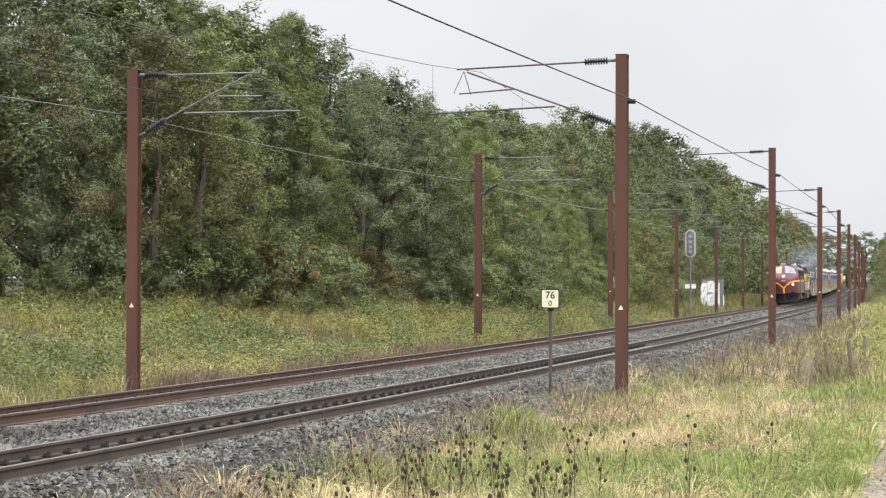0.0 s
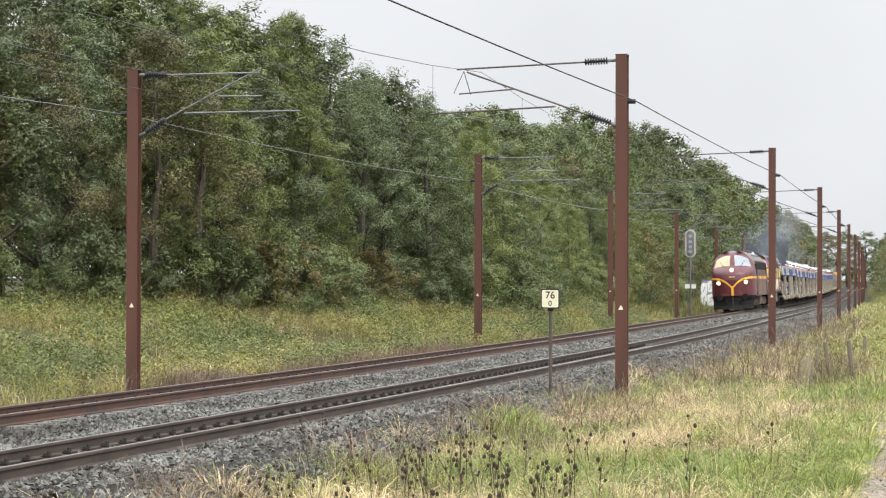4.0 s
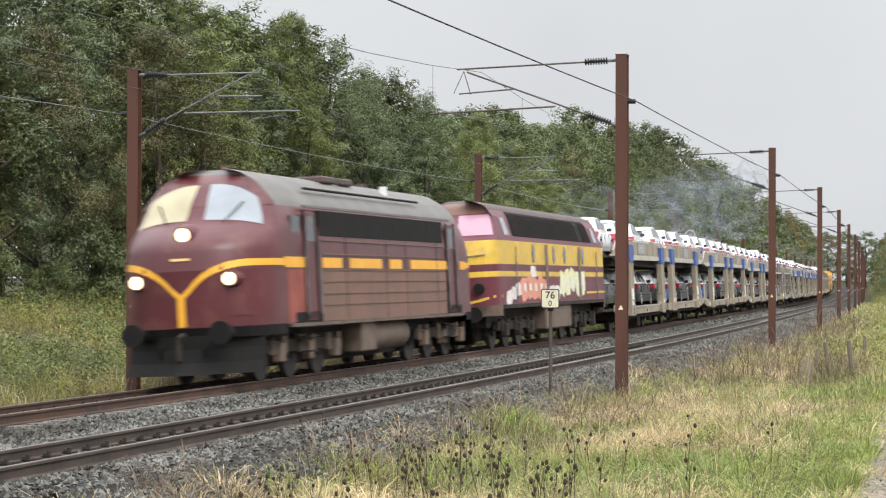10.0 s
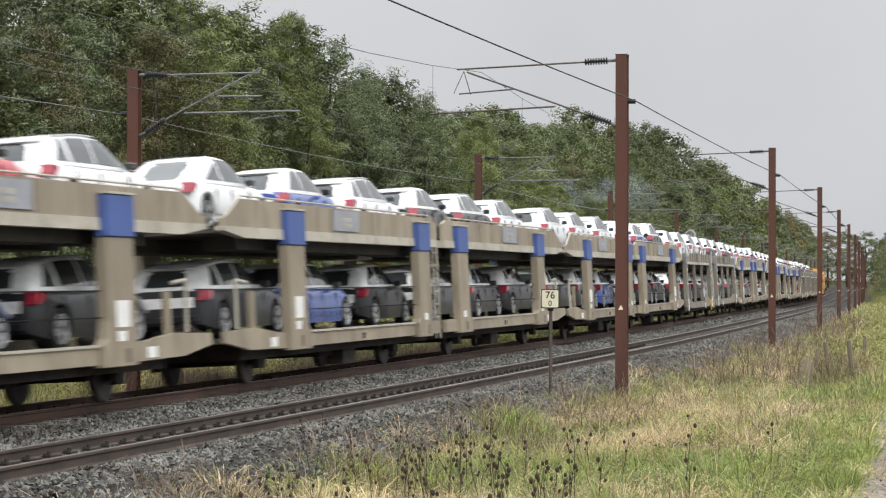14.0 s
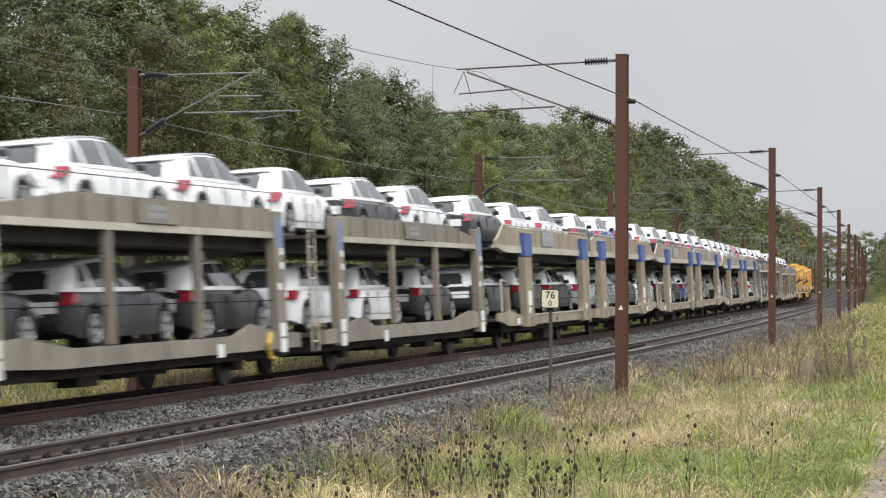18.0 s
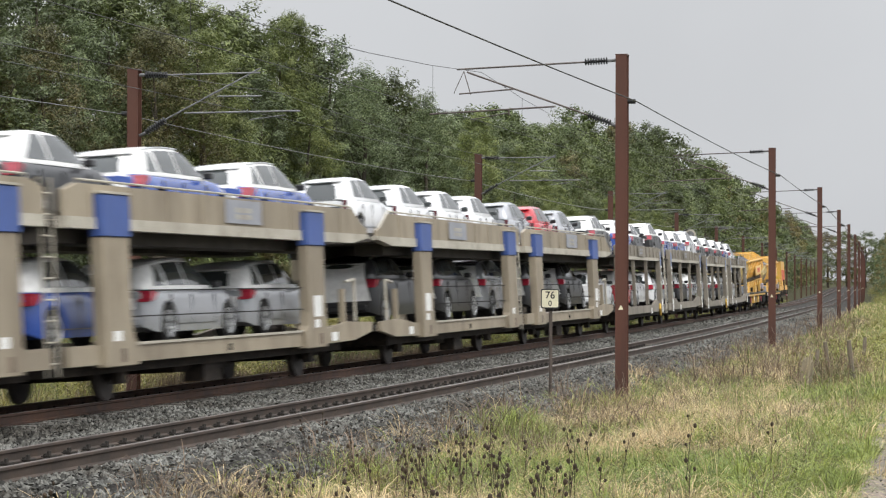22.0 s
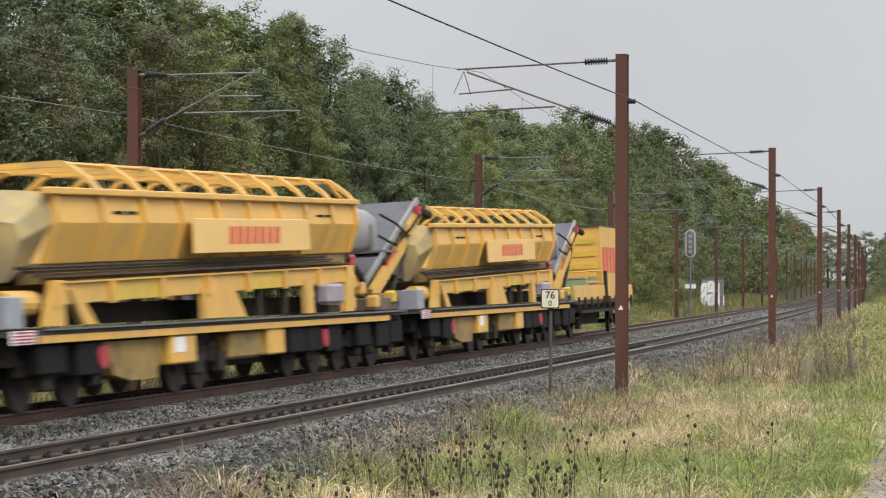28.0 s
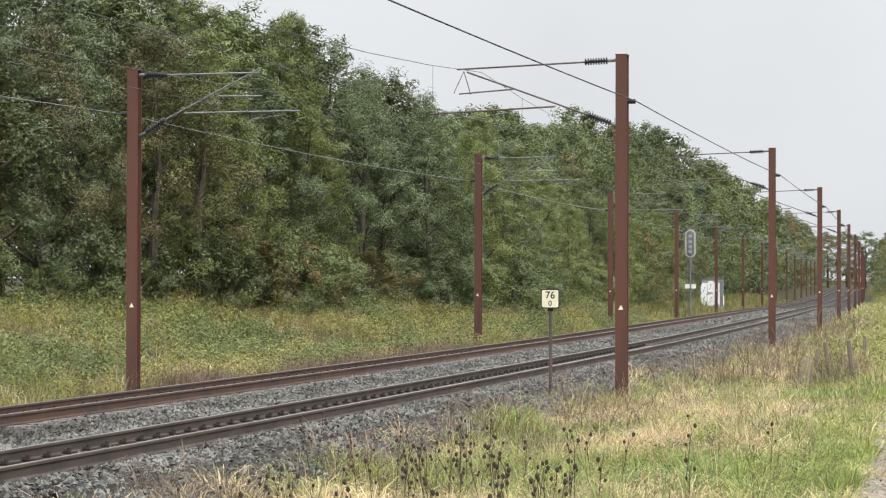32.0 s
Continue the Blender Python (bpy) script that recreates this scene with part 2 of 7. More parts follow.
def blade_soup(name, v, material):
    """A mesh out of (n, 7, 3) corners: two four-cornered pieces and a three-cornered tip to each blade."""
    n = len(v)
    me = bpy.data.meshes.new(name)
    me.vertices.add(n * 7)
    me.vertices.foreach_set("co", v.reshape(-1).astype(np.float32))
    me.loops.add(n * 11)
    me.loops.foreach_set("vertex_index", ((np.arange(n) * 7)[:, None] + np.array([0, 1, 3, 2, 2, 3, 5, 4, 4, 5, 6])[None]).reshape(-1).astype(np.int32))
    me.polygons.add(n * 3)
    me.polygons.foreach_set("loop_start", ((np.arange(n) * 11)[:, None] + np.array([0, 4, 8])[None]).reshape(-1).astype(np.int32))
    me.update(calc_edges=True)
    me.materials.append(material)
    return me
# ---- ground ----
rng = np.random.default_rng(7)


def build_ground():
    ss = np.concatenate([[-480, -300, -150, -80], np.arange(-40, 130, 2.0), np.arange(130, 300, 6.0), np.arange(300, 720, 20.0), [760, 900, 1200, 1500]])
    oo = np.concatenate([[-2600, -1200, -500, -200, -100, -60, -40], np.arange(-30, -3, 1.0), [-2.6, -2.2, -1, 0, 1, 2, 3, 4, 5, 6, 6.4], np.arange(6.9, 18, 0.6), [20, 26, 40, 80, 200, 600, 2200]])
    S, O = np.meshgrid(ss, oo, indexing="ij")
    Z = land(S, O)
    rough = np.array([[noise.noise((float(s) * 0.35, float(o) * 0.35, 3.0)) for o in oo] for s in ss])
    Z = Z + np.where((O < -3.2) | (O > 7.2), 0.10, 0.0) * rough
    P = at_all(S, O, Z)
    n, m = S.shape
    faces = [(i * m + j, (i + 1) * m + j, (i + 1) * m + j + 1, i * m + j + 1) for i in range(n - 1) for j in range(m - 1)]
    g = new("ground", soup("ground", P.reshape(-1, 3).tolist(), [f[::-1] for f in faces], M["soil"], True))
    tagged(g, "rough grassy verge and bank beside the railway", "ground", kind="structure")


def strip(name, s0, s1, step, profile, material, label, category, origin=0.0):
    """A long body with a constant section of (off, z) points along the line."""
    ss = np.arange(s0, s1 + step, step)
    bm = bmesh.new()
    loft(bm, [[at(s, o + origin, z) for o, z in profile] for s in ss])
    bmesh.ops.recalc_face_normals(bm, faces=bm.faces)
    return tagged(new(name, mesh_of(name, bm, material)), label, category, kind="structure")


def build_track():
    strip("ballast", -60, 700, 5, [(-3.0, -0.9), (-2.5, -0.30), (-1.9, -0.22), (6.0, -0.22), (6.7, -0.32), (7.5, -0.9)], M["ballast_bed"], "grey crushed-stone ballast under both tracks", "ballast")
    foot, half, h = 0.07, 0.036, 0.172
    prof = [(-foot, -h), (foot, -h), (foot, -h + 0.014), (0.012, -h + 0.035), (0.012, -0.05), (half, -0.035), (half, -0.008), (half - 0.008, -0.002), (-half + 0.008, -0.002), (-half, -0.008), (-half, -0.035), (-0.012, -0.05), (-0.012, -h + 0.035), (-foot, -h + 0.014)]
    for o, z in ((-0.7535, -CANT / 2), (0.7535, CANT / 2), (SPACING - 0.7535, -CANT / 2), (SPACING + 0.7535, CANT / 2)):
        r = strip("rail", -60, 700, 5, [(a, b + z) for a, b in prof], M["greyrail"] if o > 2 else M["rail"], "rusty brown steel rail with a worn top", "rail", o)
        ss = np.arange(-60, 701, 5.0)
        bm = bmesh.new()
        loft(bm, [[at(s, o + a, z + b) for a, b in ((-half + 0.009, -0.002), (half - 0.009, -0.002), (half - 0.010, 0.001), (-half + 0.010, 0.001))] for s in ss])
        part("running_surface", bm, M["railtop"], r, "worn grey running band")


def build_stones():
    """Ballast stones, the coarse top layer, thinning out with distance."""
    ico = np.array([(0, 0, 1), (0.9, 0, 0.1), (-0.2, 0.9, -0.1), (-0.8, -0.2, 0.15), (0.1, -0.9, -0.1), (0, 0, -0.9)])
    tri = np.array([(0, 1, 2), (0, 2, 3), (0, 3, 4), (0, 4, 1)])
    out = []
    for s0, s1, n, size in ((16, 45, 46000, 0.034), (45, 70, 28000, 0.036), (70, 110, 20000, 0.045), (110, 190, 12000, 0.07)):
        s = rng.uniform(s0, s1, n)
        o = rng.uniform(-1.25, 7.0, n)
        keep = np.ones(n, bool)
        for r in (-0.7535, 0.7535, SPACING - 0.7535, SPACING + 0.7535):
            keep &= np.abs(o - r) > 0.10
        s, o = s[keep], o[keep]
        top = np.interp(o, [-3.0, -2.5, -1.9, 6.0, 6.7, 7.5], [-0.9, -0.30, -0.22, -0.22, -0.32, -0.9])
        z = top + rng.uniform(-0.015, 0.045, len(s)) + np.where((o > SPACING + 0.95) & (o < SPACING + 1.9), 0.06, 0) + np.where((o > 1.0) & (o < 3.0), 0.02, 0)
        gauge = np.minimum(np.abs(o), np.abs(o - SPACING))
        z = z - np.where(gauge < 0.7, 0.05, 0) + np.where((gauge > 0.86) & (gauge < 1.6), 0.03, 0)
        P = at_all(s, o, z)
        k = len(s)
        ang = rng.uniform(0, 6.28, k)
        sc = size * rng.uniform(0.6, 1.5, (k, 1, 3))
        v = (ico[None] * rng.uniform(0.6, 1.25, (k, 6, 1))) * sc
        c, sn = np.cos(ang)[:, None], np.sin(ang)[:, None]
        tilt = rng.uniform(-0.7, 0.7, (k, 1))
        x, y, zz = v[..., 0], v[..., 1], v[..., 2]
        y, zz = y * np.cos(tilt) - zz * np.sin(tilt), y * np.sin(tilt) + zz * np.cos(tilt)
        v = np.stack([x * c - y * sn, x * sn + y * c, zz], -1) + P[:, None]
        base = (np.arange(k) * 6)[:, None, None]
        out.append((v.reshape(-1, 3), (base + tri[None]).reshape(-1, 3)))
    verts = np.concatenate([v for v, _ in out])
    shift = np.cumsum([0] + [len(v) for v, _ in out[:-1]])
    faces = np.concatenate([f + d for (_, f), d in zip(out, shift)])
    me = bpy.data.meshes.new("ballast_stones")
    me.vertices.add(len(verts))
    me.vertices.foreach_set("co", verts.reshape(-1).astype(np.float32))
    me.loops.add(len(faces) * 3)
    me.loops.foreach_set("vertex_index", faces.reshape(-1).astype(np.int32))
    me.polygons.add(len(faces))
    me.polygons.foreach_set("loop_start", np.arange(0, len(faces) * 3, 3, dtype=np.int32))
    me.update(calc_edges=True)
    me.materials.append(M["stone"])
    tagged(new("ballast_stones", me), "loose grey crushed stones between and beside the rails", "gravel", kind="stuff")


def build_sleepers():
    """Concrete sleepers under both tracks, with a clip on each side of each rail."""
    def sleeper_mesh():
        bm = bmesh.new()
        slab(bm, [(-0.15, -0.2), (0.15, -0.2), (0.11, 0.0), (-0.11, 0.0)], "x", -1.22, 1.22)
        return mesh_of("sleeper", bm, M["concrete"])
    def clip_mesh():
        bm = boxes((-0.07, 0.07, -0.09, 0.09, 0, 0.03))
        tube(bm, (-0.03, -0.045, 0.03), (-0.03, 0.045, 0.03), 0.03, n=6)
        tube(bm, (0.02, -0.02, 0.02), (0.02, -0.02, 0.085), 0.03, n=6)
        return mesh_of("rail_clip", bm, M["ballast_bed"])
    sm, cm = sleeper_mesh(), clip_mesh()
    for centre, first, count in ((0.0, 30.0, 60), (SPACING, 24.0, 84)):
        for i in range(count):
            s = first + 0.6 * i
            t = new("sleeper", sm)
            t.matrix_basis = upright(s, centre, -0.176) @ pose(0, 0, 0, 0, -LEAN, 0)
            tagged(t, "weathered concrete sleeper half buried in ballast", "sleeper", "sleepers under the tracks")
            for x in ((-0.7535, 0.7535) if centre else (-0.7535,)):
                for side in ((0.1,) if x < 0 else (-0.1,)):
                    part("rail_clip", cm, None, t, m=pose(x + side, 0, 0.0, 0, 0, 0 if side > 0 else 180))


# ---- masts and overhead line ----
SPAN = 34.045
LEFT_OFF, RIGHT_OFF = -3.328, SPACING + 3.115
LEFT_S = [44.83 + SPAN * i for i in range(-1, 16)]
RIGHT_S = [45.71 + SPAN * i for i in range(-1, 17)]


def insulator(bm, a, b):
    a, b = Vector(a), Vector(b)
    q = (b - a).to_track_quat("Z", "Y").to_matrix()
    rows = [(0.0, 0.028)]
    for i in range(9):
        m = (i + 0.5) / 9
        rows += [(m - 0.035, 0.03), (m - 0.015, 0.075), (m + 0.015, 0.072), (m + 0.03, 0.03)]
    rows.append((1.0, 0.028))
    return loft(bm, [[a.lerp(b, f) + q @ Vector((r * math.cos(t), r * math.sin(t), 0)) for t in np.linspace(0, 6.283, 11)[:-1]] for f, r in rows])


def build_mast(side):
    """A brown H-section mast with its hinged arm; the arm points along +x for the left row, -x for the right row."""
    right = side < 0
    top = 6.715 if right else 6.542
    m = thing("catenary_mast", Matrix(), "brown painted steel catenary mast with a galvanised cantilever arm", "mast", "catenary masts along the line")
    w, d = 0.12, 0.12
    f, e = 0.018, 0.008
    bm = bmesh.new()
    slab(bm, [(-w, -d), (w, -d), (w, -d + f), (e, -d + f), (e, d - f), (w, d - f), (w, d), (-w, d), (-w, d - f), (-e, d - f), (-e, -d + f), (-w, -d + f)], "z", -1.2, top)
    part("column", bm, M["mast"], m)
    part("cap", boxes((-w - 0.004, w + 0.004, -d - 0.004, d + 0.004, top, top + 0.02)), M["mast"], m)
    part("footing", boxes((-0.4, 0.4, -0.4, 0.4, -1.6, -0.62)), M["concrete"], m, "concrete footing")
    bm = bmesh.new()
    slab(bm, [(-0.055, 1.41), (0.055, 1.41), (0.0, 1.505)], "y", -d - 0.006, -d - 0.002)
    part("warning_plate", bm, M["cream"], m, "small triangular warning plate")
    k = -1.0 if right else 1.0
    if right:
        rows = [((0.12, 6.62), (0.30, 6.61), (0.80, 6.59), (3.55, 6.49)), ((0.12, 5.24), (0.24, 5.30), (0.72, 5.48), (3.33, 6.43))]
        reg, mess, steady = ((1.43, 5.67), (4.15, 5.55)), ((2.32, 6.05), (3.5, 5.97)), ((2.42, 5.55), (3.25, 5.42))
    else:
        rows = [((0.12, 6.43), (0.24, 6.43), (0.76, 6.42), (2.86, 6.43)), ((0.12, 5.12), (0.27, 5.18), (0.72, 5.46), (2.86, 6.52))]
        reg, mess, steady = ((1.15, 5.59), (3.76, 5.60)), ((1.9, 5.94), (2.9, 5.93)), ((2.65, 5.43), (3.45, 5.52))
    arm = M["armtube"] if right else M["galv"]
    for (a, b, c, e), nm in zip(rows, ("top_tube", "stay_tube")):
        part(nm, tubes(((k * c[0], 0, c[1]), (k * e[0], 0, e[1]), 0.019)), arm, m, "weathered steel tube")
        part("insulator", insulator(bmesh.new(), (k * b[0], 0, b[1]), (k * c[0], 0, c[1])), M["insul"], m, "dark ribbed insulator")
        part("bracket", tubes(((k * a[0], 0, a[1]), (k * b[0], 0, b[1]), 0.035)), M["galv"], m, "steel bracket")
    for nm, (a, b), r in (("registration_tube", reg, 0.019), ("messenger_tube", mess, 0.016), ("steady_arm", steady, 0.011)):
        part(nm, tubes(((k * a[0], 0, a[1]), (k * b[0], 0, b[1]), r)), arm, m, "weathered steel tube")
    if right:
        part("hanger", tubes(((k * 3.40, 0, 6.45), (k * 3.25, 0, 5.95), 0.010), ((k * 3.40, 0, 6.45), (k * 3.62, 0, 5.98), 0.008), ((k * 2.42, 0, 5.62), (k * 2.42, 0, 5.5), 0.02)), arm, m)
    part("feeder_clamp", tubes(((-k * 0.12, 0, 5.75 if right else 5.6), (-k * 0.28, 0, 5.75 if right else 5.6), 0.05)), M["insul"], m, "dark feeder clamp")
    return m


def build_masts():
    for side, col, off in ((1, LEFT_S, LEFT_OFF), (-1, RIGHT_S, RIGHT_OFF)):
        first = build_mast(side)
        first.matrix_basis = upright(col[0], off, 0)
        for s in col[1:]:
            copy_thing(first, upright(s, off, 0))


def build_wires():
    """Contact wire, messenger and droppers over each track, and a feeder along each mast row."""
    for name, col, off, z, sag, r in (
            ("messenger_wire", LEFT_S, 0.0, 5.98, 0.30, 0.006), ("messenger_wire", RIGHT_S, SPACING + 0.1, 6.42, 0.55, 0.006),
            ("contact_wire", LEFT_S, 0.05, 5.44, 0.03, 0.006), ("contact_wire", RIGHT_S, SPACING - 0.05, 5.42, 0.03, 0.006),
            ("feeder_wire", LEFT_S, LEFT_OFF - 0.3, 5.6, 0.15, 0.0085), ("feeder_wire", RIGHT_S, RIGHT_OFF + 0.3, 5.75, 0.12, 0.013)):
        bm = bmesh.new()
        pts = []
        for a, b in zip(col, col[1:]):
            pts += [at(a + (b - a) * t, off, z - sag * 4 * t * (1 - t)) for t in np.linspace(0, 1, 9)[:-1]]
        pts.append(at(col[-1], off, z))
        rings = []
        for i, p in enumerate(pts):
            d = (pts[min(i + 1, len(pts) - 1)] - pts[max(i - 1, 0)]).normalized()
            q = d.to_track_quat("Z", "Y").to_matrix()
            rr = r * (1 + max(0, p.y - 60) / 160)
            rings.append([p + q @ Vector((rr * math.cos(t), rr * math.sin(t), 0)) for t in (0, 1.57, 3.14, 4.71)])
        loft(bm, rings)
        w = tagged(new(name, mesh_of(name, bm, M["feeder"] if col is LEFT_S and name == "feeder_wire" else M["wire"])), "thin dark overhead wire strung between the masts", "overhead wire")
        if name == "messenger_wire":
            for a, b in zip(col[:7], col[1:8]):
                for t in (0.12, 0.31, 0.5, 0.69, 0.88):
                    s = a + (b - a) * t
                    top = z - sag * 4 * t * (1 - t)
                    part("dropper", tubes((at(s, off, 5.42), at(s, off, top), 0.004), n=4), M["wire"], w)
# ---- trees, bushes and grass ----
def leaf_mesh(name, centres, out, size, material, flat=0.5):
    """Leaves as small folded diamonds scattered at the given points, turned roughly outwards."""
    n = len(centres)
    nrm = out + rng.normal(0, flat, (n, 3)) + np.array([0, 0, 0.35])
    nrm /= np.linalg.norm(nrm, axis=1, keepdims=True)
    t = np.cross(nrm, rng.normal(0, 1, (n, 3)))
    t /= np.linalg.norm(t, axis=1, keepdims=True)
    b = np.cross(nrm, t)
    a = size * rng.uniform(0.55, 1.35, (n, 1))
    v = np.stack([centres - t * a - b * a * 0.45, centres - t * a * 0.6 + b * a * 0.5 + nrm * a * 0.2, centres + t * a * 1.1], 1)
    return tri_soup(name, v, 3, material)


def crown(height, radius, base, clumps, per, size, material, name="crown", squeeze=1.0, lobes=44):
    """Leaf clumps on the outer side of rounded boughs; dark gaps stay between the boughs."""
    centres, sizes, away = [], [], []
    turn = rng.uniform(0, 6.28)
    for i in range(lobes):
        h = ((i + rng.uniform(0.1, 0.9)) / lobes) ** 0.85
        prof = (math.sin(math.pi * min(1, 0.20 + 0.80 * h) ** 0.85) * 0.72 + 0.30) * (1 - 0.5 * h ** 4)
        ang = turn + i * 2.4 + rng.uniform(-0.5, 0.5)
        big = radius * rng.uniform(0.26, 0.44) * (1.08 - 0.3 * h)
        r = max(0.0, radius * prof * rng.uniform(0.62, 1.12) - big * 0.3)
        z = base + (height - base) * h - big * 0.45 * h
        centres.append((r * math.cos(ang), r * math.sin(ang) * squeeze, max(z, big * 0.5)))
        sizes.append(big)
        o = np.array([math.cos(ang), math.sin(ang), 0.15 + 0.9 * h])
        away.append(o / np.linalg.norm(o))
    centres, sizes, away = np.array(centres), np.array(sizes), np.array(away)
    which = rng.integers(0, lobes, clumps)
    d = rng.normal(0, 1, (clumps, 3)) + 0.6 * away[which] + np.array([0, 0, 0.2])
    d /= np.linalg.norm(d, axis=1, keepdims=True)
    cs = centres[which] + d * (sizes[which] * rng.uniform(0.45, 1.1, clumps))[:, None] * np.array([1, 1, 1.0])
    rad = sizes[which] * rng.uniform(0.28, 0.62, clumps)
    e = rng.normal(0, 1, (clumps, per, 3))
    e /= np.linalg.norm(e, axis=2, keepdims=True)
    pts = cs[:, None] + e * rad[:, None, None] * rng.uniform(0.3, 1.2, (clumps, per, 1)) * np.array([1, 1, 0.85])
    outs = 0.45 * e + 0.75 * d[:, None]
    keep = pts[..., 2] > 0.05
    return leaf_mesh(name, pts[keep], outs[keep], size, material, 0.45)


def trunk_mesh(height, girth, spread, limbs):
    bm = bmesh.new()
    pts = [Vector((0.12 * math.sin(i * 1.7 + girth * 9), 0.12 * math.cos(i * 2.3), height * 0.85 * i / 5 - 0.3)) for i in range(6)]
    for i in range(5):
        tube(bm, pts[i], pts[i + 1], girth * (1 - i * 0.17), girth * (1 - (i + 1) * 0.17), n=7)
    for j in range(limbs):
        h = 0.2 + 0.7 * j / limbs
        p = pts[0].lerp(pts[5], h)
        a = j * 2.4 + girth * 7
        e = p + Vector((math.cos(a) * spread, math.sin(a) * spread, height * 0.16)) * (1.05 - 0.6 * h)
        mid = p.lerp(e, 0.5) + Vector((0, 0, -0.15))
        tube(bm, p, mid, girth * 0.4 * (1.1 - h), girth * 0.25 * (1.1 - h), n=5)
        tube(bm, mid, e, girth * 0.25 * (1.1 - h), 0.015, n=5)
    return mesh_of("trunk", bm, M["bark"])


def tree_kind(height, radius, base, clumps, per, size, material, label, limbs=9):
    t = thing("tree", Matrix(), label, "tree", "trees of the wood beside the line")
    part("trunk", trunk_mesh(height, 0.02 * height, radius * 0.75, limbs), None, t, "dark bark")
    part("crown", crown(height, radius, base, clumps, per, size, material), None, t)
    return t


def edge(s):
    return float(np.interp(s, [-50, 40, 70, 90, 105, 140, 400], [24, 22, 16, 11, 8.0, 7.5, 8.5]))


def build_wood():
    near = [tree_kind(12, 2.9, 0.5, 330, 100, 0.052, M["oak"], "broad dark green leafy oak at the wood's edge"),
            tree_kind(12, 2.5, 0.4, 320, 100, 0.05, M["willow"], "tall grey-green willow with drooping leaves"),
            tree_kind(12, 3.0, 2.6, 310, 100, 0.052, M["turning"], "leafy oak with a bare lower trunk, turning brown"),
            tree_kind(12, 2.3, 0.3, 300, 100, 0.05, M["bright"], "light green ash with feathery leaves")]
    mid = [tree_kind(12, 3.0, 1.0, 190, 70, 0.085, M["oak"], "tall oak standing behind the edge of the wood"),
           tree_kind(12, 2.7, 1.0, 180, 70, 0.08, M["willow"], "tall willow standing behind the edge of the wood")]
    back = [tree_kind(14, 3.8, 1.0, 210, 66, 0.10, M["oak"], "tall dark green oak in the wood"),
            tree_kind(14, 3.3, 0.8, 200, 66, 0.095, M["willow"], "grey-green willow in the wood"),
            tree_kind(14, 3.4, 1.0, 200, 66, 0.10, M["turning"], "oak in the wood with browning leaves")]
    far = [tree_kind(14, 4.0, 1.0, 110, 32, 0.19, M["oak"], "tall dark green broadleaf tree in the wood"),
           tree_kind(14, 3.4, 0.8, 110, 32, 0.18, M["willow"], "grey-green broadleaf tree in the wood"),
           tree_kind(14, 3.6, 1.0, 110, 32, 0.18, M["rust"], "broadleaf tree turning autumn brown")]
    used = set()
    r = random.Random(5)

    def plant(kind, s, off, h, wide=1.0):
        ref = kind["crown_height"]
        k = h / ref
        m = upright(s, off, float(land(s, off)) - 0.05) @ pose(0, 0, 0, 0, 0, r.uniform(0, 360)) @ Matrix.Diagonal((k * wide, k * wide, k, 1))
        if kind not in used:
            used.add(kind)
            kind.matrix_basis = m
        else:
            o = copy_thing(kind, Matrix())
            o.matrix_basis = m
    for k in near + mid:
        k["crown_height"] = 12.0
    for k in far + back:
        k["crown_height"] = 14.0
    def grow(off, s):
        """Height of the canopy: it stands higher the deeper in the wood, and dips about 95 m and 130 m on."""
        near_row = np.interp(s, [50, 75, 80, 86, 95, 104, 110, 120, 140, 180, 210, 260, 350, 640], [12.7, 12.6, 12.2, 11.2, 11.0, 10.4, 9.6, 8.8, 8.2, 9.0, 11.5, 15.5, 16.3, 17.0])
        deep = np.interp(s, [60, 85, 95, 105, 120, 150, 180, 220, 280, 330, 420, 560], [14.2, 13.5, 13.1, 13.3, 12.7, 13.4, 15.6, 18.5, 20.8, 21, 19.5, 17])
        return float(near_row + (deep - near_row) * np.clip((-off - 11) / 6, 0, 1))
    s = 68.0
    while s < 150:
        e = edge(s)
        q = r.random()
        kind = near[3] if 112 < s < 142 and q < 0.75 else near[2] if s < 81 and q < 0.62 else near[0 if q < 0.45 else 1 if q < 0.8 else 3]
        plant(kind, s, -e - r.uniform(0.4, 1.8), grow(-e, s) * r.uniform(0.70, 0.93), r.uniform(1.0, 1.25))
        o = -e - r.uniform(3.4, 5.0)
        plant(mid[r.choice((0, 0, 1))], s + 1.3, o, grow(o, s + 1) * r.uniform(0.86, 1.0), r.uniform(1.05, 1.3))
        if s < 112:
            o = -e - r.uniform(7.0, 9.5)
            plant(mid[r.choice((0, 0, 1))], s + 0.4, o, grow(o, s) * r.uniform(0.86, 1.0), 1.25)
        s += r.uniform(2.7, 3.7)
    # shaded undergrowth deeper in the wood
    for i in range(17):
        s = 58 + 3.6 * i
        plant(mid[i % 2], s, -edge(s) - 10 - 2.5 * (i % 3), r.uniform(6.5, 8.5), 1.9)
    # light green young ashes and yellowing scrub below the oaks farther on
    s = 147.0
    while s < 192:
        plant(near[3], s, -7.6 - r.uniform(0, 1.6), r.uniform(5.6, 8.2), r.uniform(1.1, 1.5))
        s += r.uniform(3.0, 5.0)
    for s in (163.0, 168.5, 176.0, 205.0, 214.0):
        plant(far[2], s, -7.0 - r.uniform(0, 0.8), r.uniform(3.6, 6.0), 1.1)
    # two light-topped trees that stand above the rest of the edge
    plant(near[3], 91.4, -14.0, 12.2, 0.8)
    plant(near[3], 89.8, -14.2, 11.8, 0.7)
